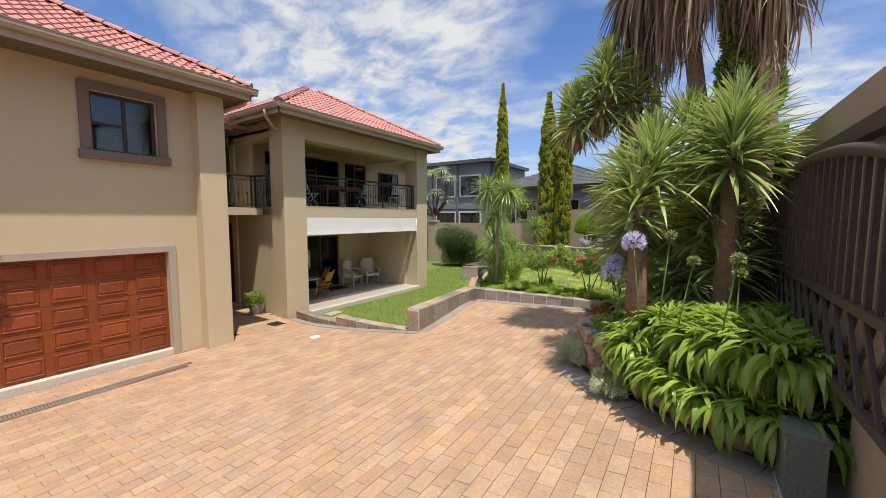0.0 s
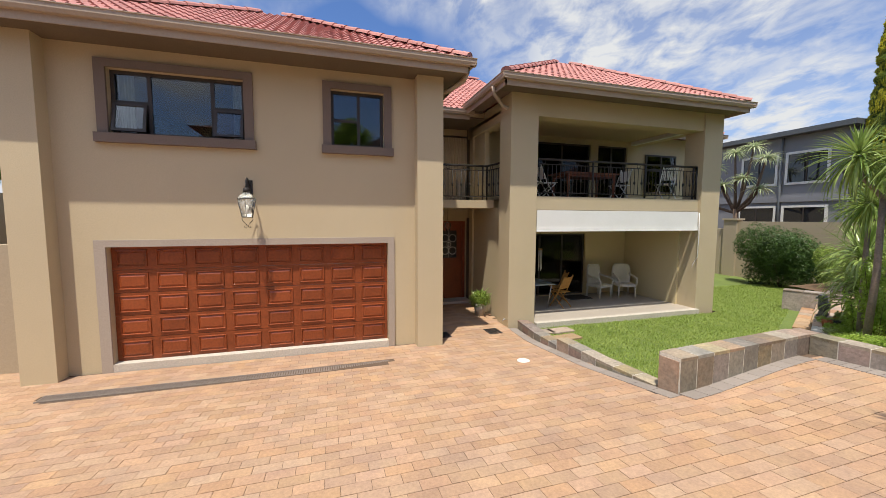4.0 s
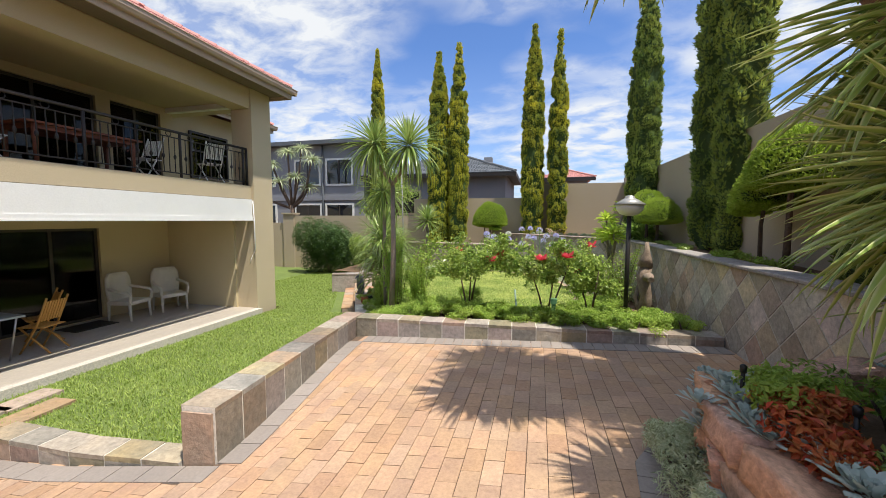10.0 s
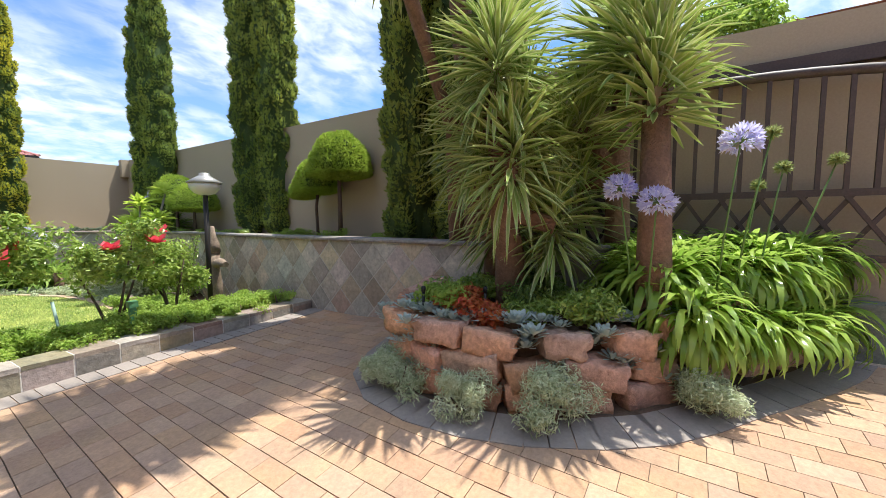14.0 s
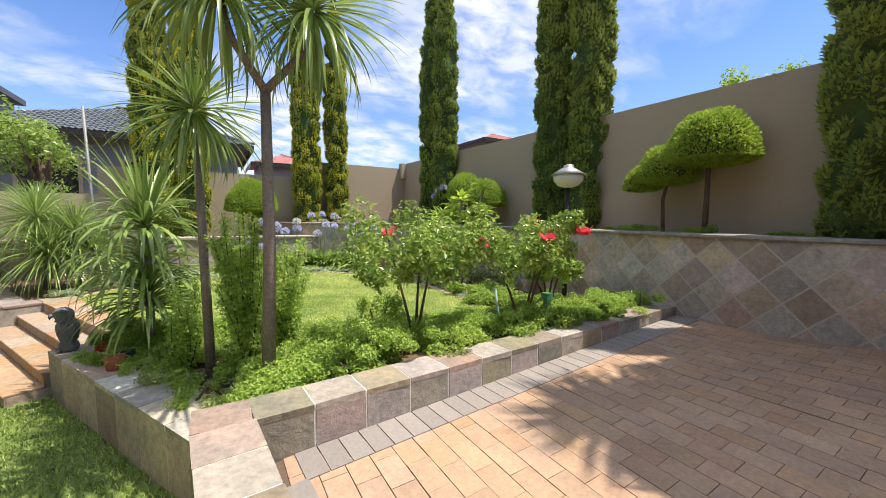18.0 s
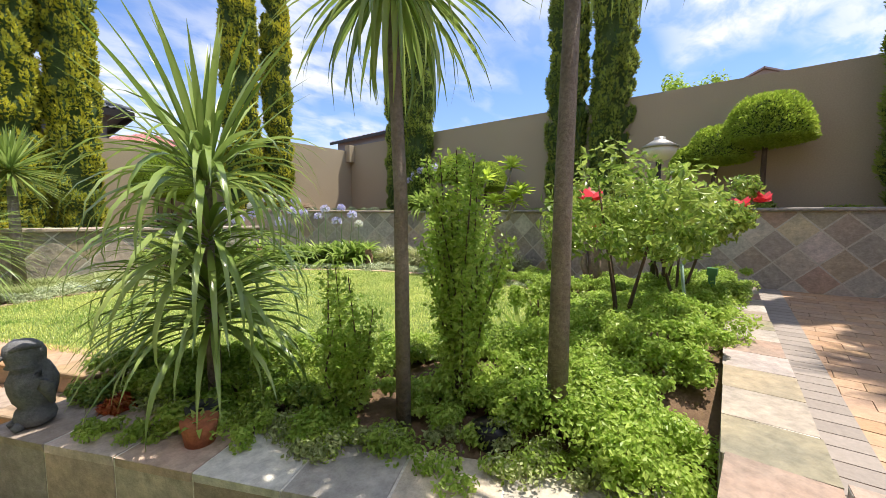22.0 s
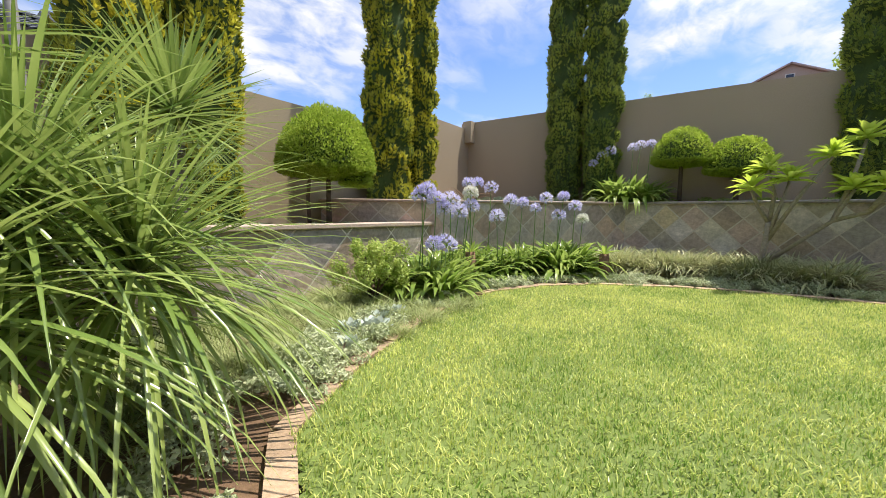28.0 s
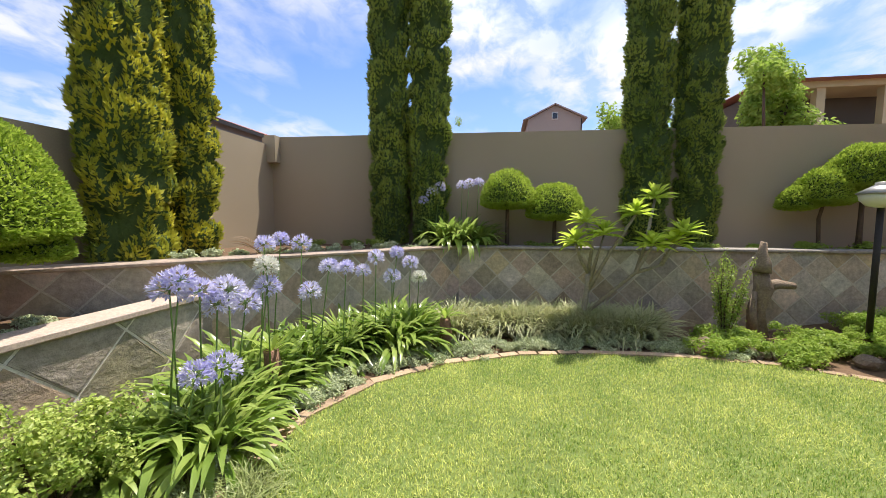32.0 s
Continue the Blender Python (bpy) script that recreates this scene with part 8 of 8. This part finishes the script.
# ---- neighbours ----
def far_window(parent, x, y, z, w, h, axis="y", frame=None, bars=1):
    """A window on a far wall, facing the garden."""
    f = part("window", boxes((x - w / 2 - 0.12, y - 0.06, z - 0.12, x + w / 2 + 0.12, y + 0.0, z), (x - w / 2 - 0.12, y - 0.06, z + h, x + w / 2 + 0.12, y, z + h + 0.12), (x - w / 2 - 0.12, y - 0.06, z, x - w / 2, y, z + h), (x + w / 2, y - 0.06, z, x + w / 2 + 0.12, y, z + h)), frame or WHITEPAINT, parent)
    part("pane", boxes((x - w / 2, y - 0.02, z, x + w / 2, y - 0.012, z + h)), GLASS, f)
    for k in range(bars):
        u = x - w / 2 + w * (k + 1) / (bars + 1)
        part("glazing_bar", boxes((u - 0.03, y - 0.05, z, u + 0.03, y - 0.022, z + h)), ALU, f)
    return f


grey = thing("grey_house", "two-storey grey plastered house with white-framed windows", "house")
part("wall", boxes((-23, 26, -1.3, -13.2, 33, 6.2)), GREYWALL, grey)
part("string_course", boxes((-23, 25.9, 2.7, -13.2, 26.0, 2.95)), GREYWALL, grey)
for x in (-20.6, -17.2, -14.9):
    far_window(grey, x, 26, 3.75, 1.7, 1.5)
    far_window(grey, x, 26, 0.7, 1.8, 1.7)
part("roof_slab", boxes((-23.4, 25.4, 6.2, -12.8, 33, 6.45)), GREYROOF, grey)
part("downpipe", tube(bmesh.new(), [(-16.05, 25.92, -1), (-16.05, 25.92, 6.2)], 0.06, 8), GREYROOF, grey)
grey2 = thing("grey_bungalow", "single-storey grey house with a dark tiled hip roof", "house")
part("wall", boxes((-12.8, 26.5, -1.3, -4.4, 34, 4.15)), GREYWALL, grey2)
for x in (-10.5, -7.5):
    far_window(grey2, x, 26.5, 1.9, 1.6, 1.3, frame=FASCIA)
part("chimney", boxes((-5.9, 28, 4.5, -5.4, 28.5, 5.4)), GREYWALL, grey2)
r2 = hip_roof("bungalow_roof", -13.4, -3.8, 25.9, 34.6, 4.2, 0.42, "dark grey tiled hip roof of the neighbouring house", GREYROOF)
part("fascia", boxes((-13.4, 25.86, 3.98, -3.8, 25.9, 4.2), (-3.8, 25.9, 3.98, -3.76, 34.6, 4.2)), DARK, r2)
# roof and wall colours made paler to carry the haze of distance
FARROOF = worn("hazy_far_roof", (0.40, 0.33, 0.31), (0.33, 0.28, 0.27), 0.9, 0.6, 20, 0.0)
FARWALL = worn("hazy_far_plaster", (0.44, 0.36, 0.31), (0.38, 0.32, 0.28), 0.9, 0.4, 20, 0.0)
for x0, x1, y0, y1, z, rise in ((17.5, 27.0, 37, 47, 9.0, 0.34), (-2.8, 2.2, 39, 45, 5.2, 0.40)):
    red = thing("red_roof_house", "distant house with an orange-red tiled roof", "house", group="red-roofed houses")
    part("wall", boxes((x0 + 0.6, y0 + 0.6, -1.3, x1 - 0.6, y1 - 0.6, z)), GREYWALL, red)
    part("fascia", boxes((x0, y0 - 0.05, z - 0.3, x1, y0 - 0.004, z), (x0 - 0.05, y0, z - 0.3, x0 - 0.004, y1, z)), DARK, red)
    hip_roof("red_roof", x0, x1, y0, y1, z, rise, "distant orange-red tiled hip roof", ROOF)
gable = thing("gable_house", "plastered house whose gable shows over the wall", "house")
bm = bmesh.new()
ga = [bm.verts.new(p) for p in ((34, 7.6, -1.3), (34, 13.0, -1.3), (34, 13.0, 11.6), (34, 10.3, 12.9), (34, 7.6, 11.6))]
bm.faces.new(ga)
gb = [bm.verts.new(v.co + Vector((7, 0, 0))) for v in ga]
bm.faces.new(gb[::-1])
for k in range(5):
    bm.faces.new((ga[k], gb[k], gb[(k + 1) % 5], ga[(k + 1) % 5]))
bmesh.ops.recalc_face_normals(bm, faces=bm.faces[:])
part("wall", bm, FARWALL, gable)
for s in (-1, 1):
    ob = part("roof", boxes((-0.3, -3.5 if s > 0 else -0.02, -0.06, 7.3, 0.02 if s > 0 else 3.5, 0.06)), FARROOF, gable)
    ob.matrix_basis = pose(34, 10.3, 13.0, 25.7 * s, 0, 0)
f = part("window", boxes((33.94, 10.0, 11.5, 33.99, 10.6, 12.2)), WHITEPAINT, gable)
part("pane", boxes((33.92, 10.06, 11.56, 33.937, 10.54, 12.14)), GLASS, f)
part("downpipe", tube(bmesh.new(), [(33.95, 7.7, -1.3), (33.95, 7.7, 11.5)], 0.05, 8), DARK, gable)
big = thing("balcony_house", "two-storey house with a terracotta roof and a shaded balcony", "house")
part("wall", boxes((16.0, -7.0, -1.3, 26, 2.0, 5.2)), FARWALL, big)
# the balcony's shade is painted: its back wall takes the dark interior colour
part("upper_wall", boxes((18.0, -7.0, 5.2, 26, 2.0, 8.2)), INSIDE, big)
part("balustrade", boxes((16.0, -7.0, 5.2, 16.2, 2.0, 6.1)), FARWALL, big)
for y in (-6.6, -3.6, -0.6, 1.7):
    part("post", soft(boxes((16.0, y - 0.2, 6.1, 16.4, y + 0.2, 8.1)), 0.02), CREAM, big)
part("beam", boxes((15.9, -7.1, 8.1, 18.0, 2.1, 8.42)), CREAM, big)
hip_roof("balcony_house_roof", 15.3, 26.6, -7.8, 2.4, 8.42, 0.26, "terracotta tiled hip roof of the neighbouring house", ROOF)


# ---- far trees ----
def far_tree(at, h, r, label, seed, material=None, n=6000):
    g = np.random.default_rng(seed)
    root = thing("far_tree", label, "tree", at)
    part("trunk", tube(bmesh.new(), [(0, 0, 0), (0.1, 0, h * 0.35), (0, 0.1, h * 0.7)], [r * 0.10, r * 0.08, r * 0.04], 8), BARK, root)
    lumps = 22
    c = g.normal(0, 0.45, (lumps, 3)) * [r, r, h * 0.2] + [0, 0, h * 0.72]
    for q in c[:8]:
        part("limb", tube(bmesh.new(), [(0, 0, h * 0.4), tuple(q)], [r * 0.05, r * 0.02], 6), BARK, root)
    i = g.integers(0, lumps, n)
    d = g.normal(0, 1, (n, 3))
    d /= np.linalg.norm(d, axis=1)[:, None]
    P = c[i] + d * (g.random(n) ** 0.4)[:, None] * r * 0.36
    v, f = leaf_cloud(P, d + [0, 0, 0.5], 0.22 if r > 1.5 else 0.12, g, 0.6)
    np_mesh("crown", v, f, material or LEAF_LIGHT, root)


far_tree((7.2, 11.5, -1.3), 7.75, 1.0, "light-green tree behind the boundary wall", 1, None, 4000)
far_tree((14.0, 3.0, -1.3), 10.9, 1.9, "light-green tree behind the boundary wall", 2, None, 9000)
far_tree((17.1, 18.6, -1.3), 9.7, 0.9, "small light-green treetop behind the boundary wall", 6, None, 2500)
far_tree((-11.5, -5.5, -1), 8.0, 2.6, "leafy dark tree beside the garage", 4, LEAF_DARK, 9000)
far_tree((-17.5, -4.0, -1), 9.0, 3.0, "leafy tree behind the garage roof", 5, LEAF_SHRUB, 7000)
# aloe tree by the grey house
al = thing("tree_aloe", "branching tree aloe with spiky heads against the grey house", "tree", (-16.3, 23.2, -1.3))
part("trunk", tube(bmesh.new(), [(0, 0, 0), (0.05, 0, 2.2), (-0.1, 0, 3.6)], [0.2, 0.15, 0.12], 8), BARK, al)
for k, (x, z) in enumerate(((-1.2, 5.9), (-0.3, 6.6), (0.5, 6.8), (1.4, 6.1), (0.2, 5.2), (0.9, 4.6), (-0.7, 4.9), (-2.3, 4.4))):
    part("limb", tube(bmesh.new(), [(-0.1, 0, 3.4), (x * 0.6, 0, 3.4 + (z - 3.4) * 0.4), (x, 0.2 * (k % 3 - 1), z)], [0.09, 0.07, 0.05], 6), BARK, al)
    rosette("leaf_head", 64, 0.78, 0.065, LEAF_GREY, al, (0.5, 1.6), (1.2, -0.2), (x, 0.2 * (k % 3 - 1), z), 80 + k, 0.3, 0.05)
far_tree((-9.6, 22.5, -1.3), 6.2, 1.5, "leafy tree beyond the boundary wall", 7, LEAF_SHRUB, 4000)
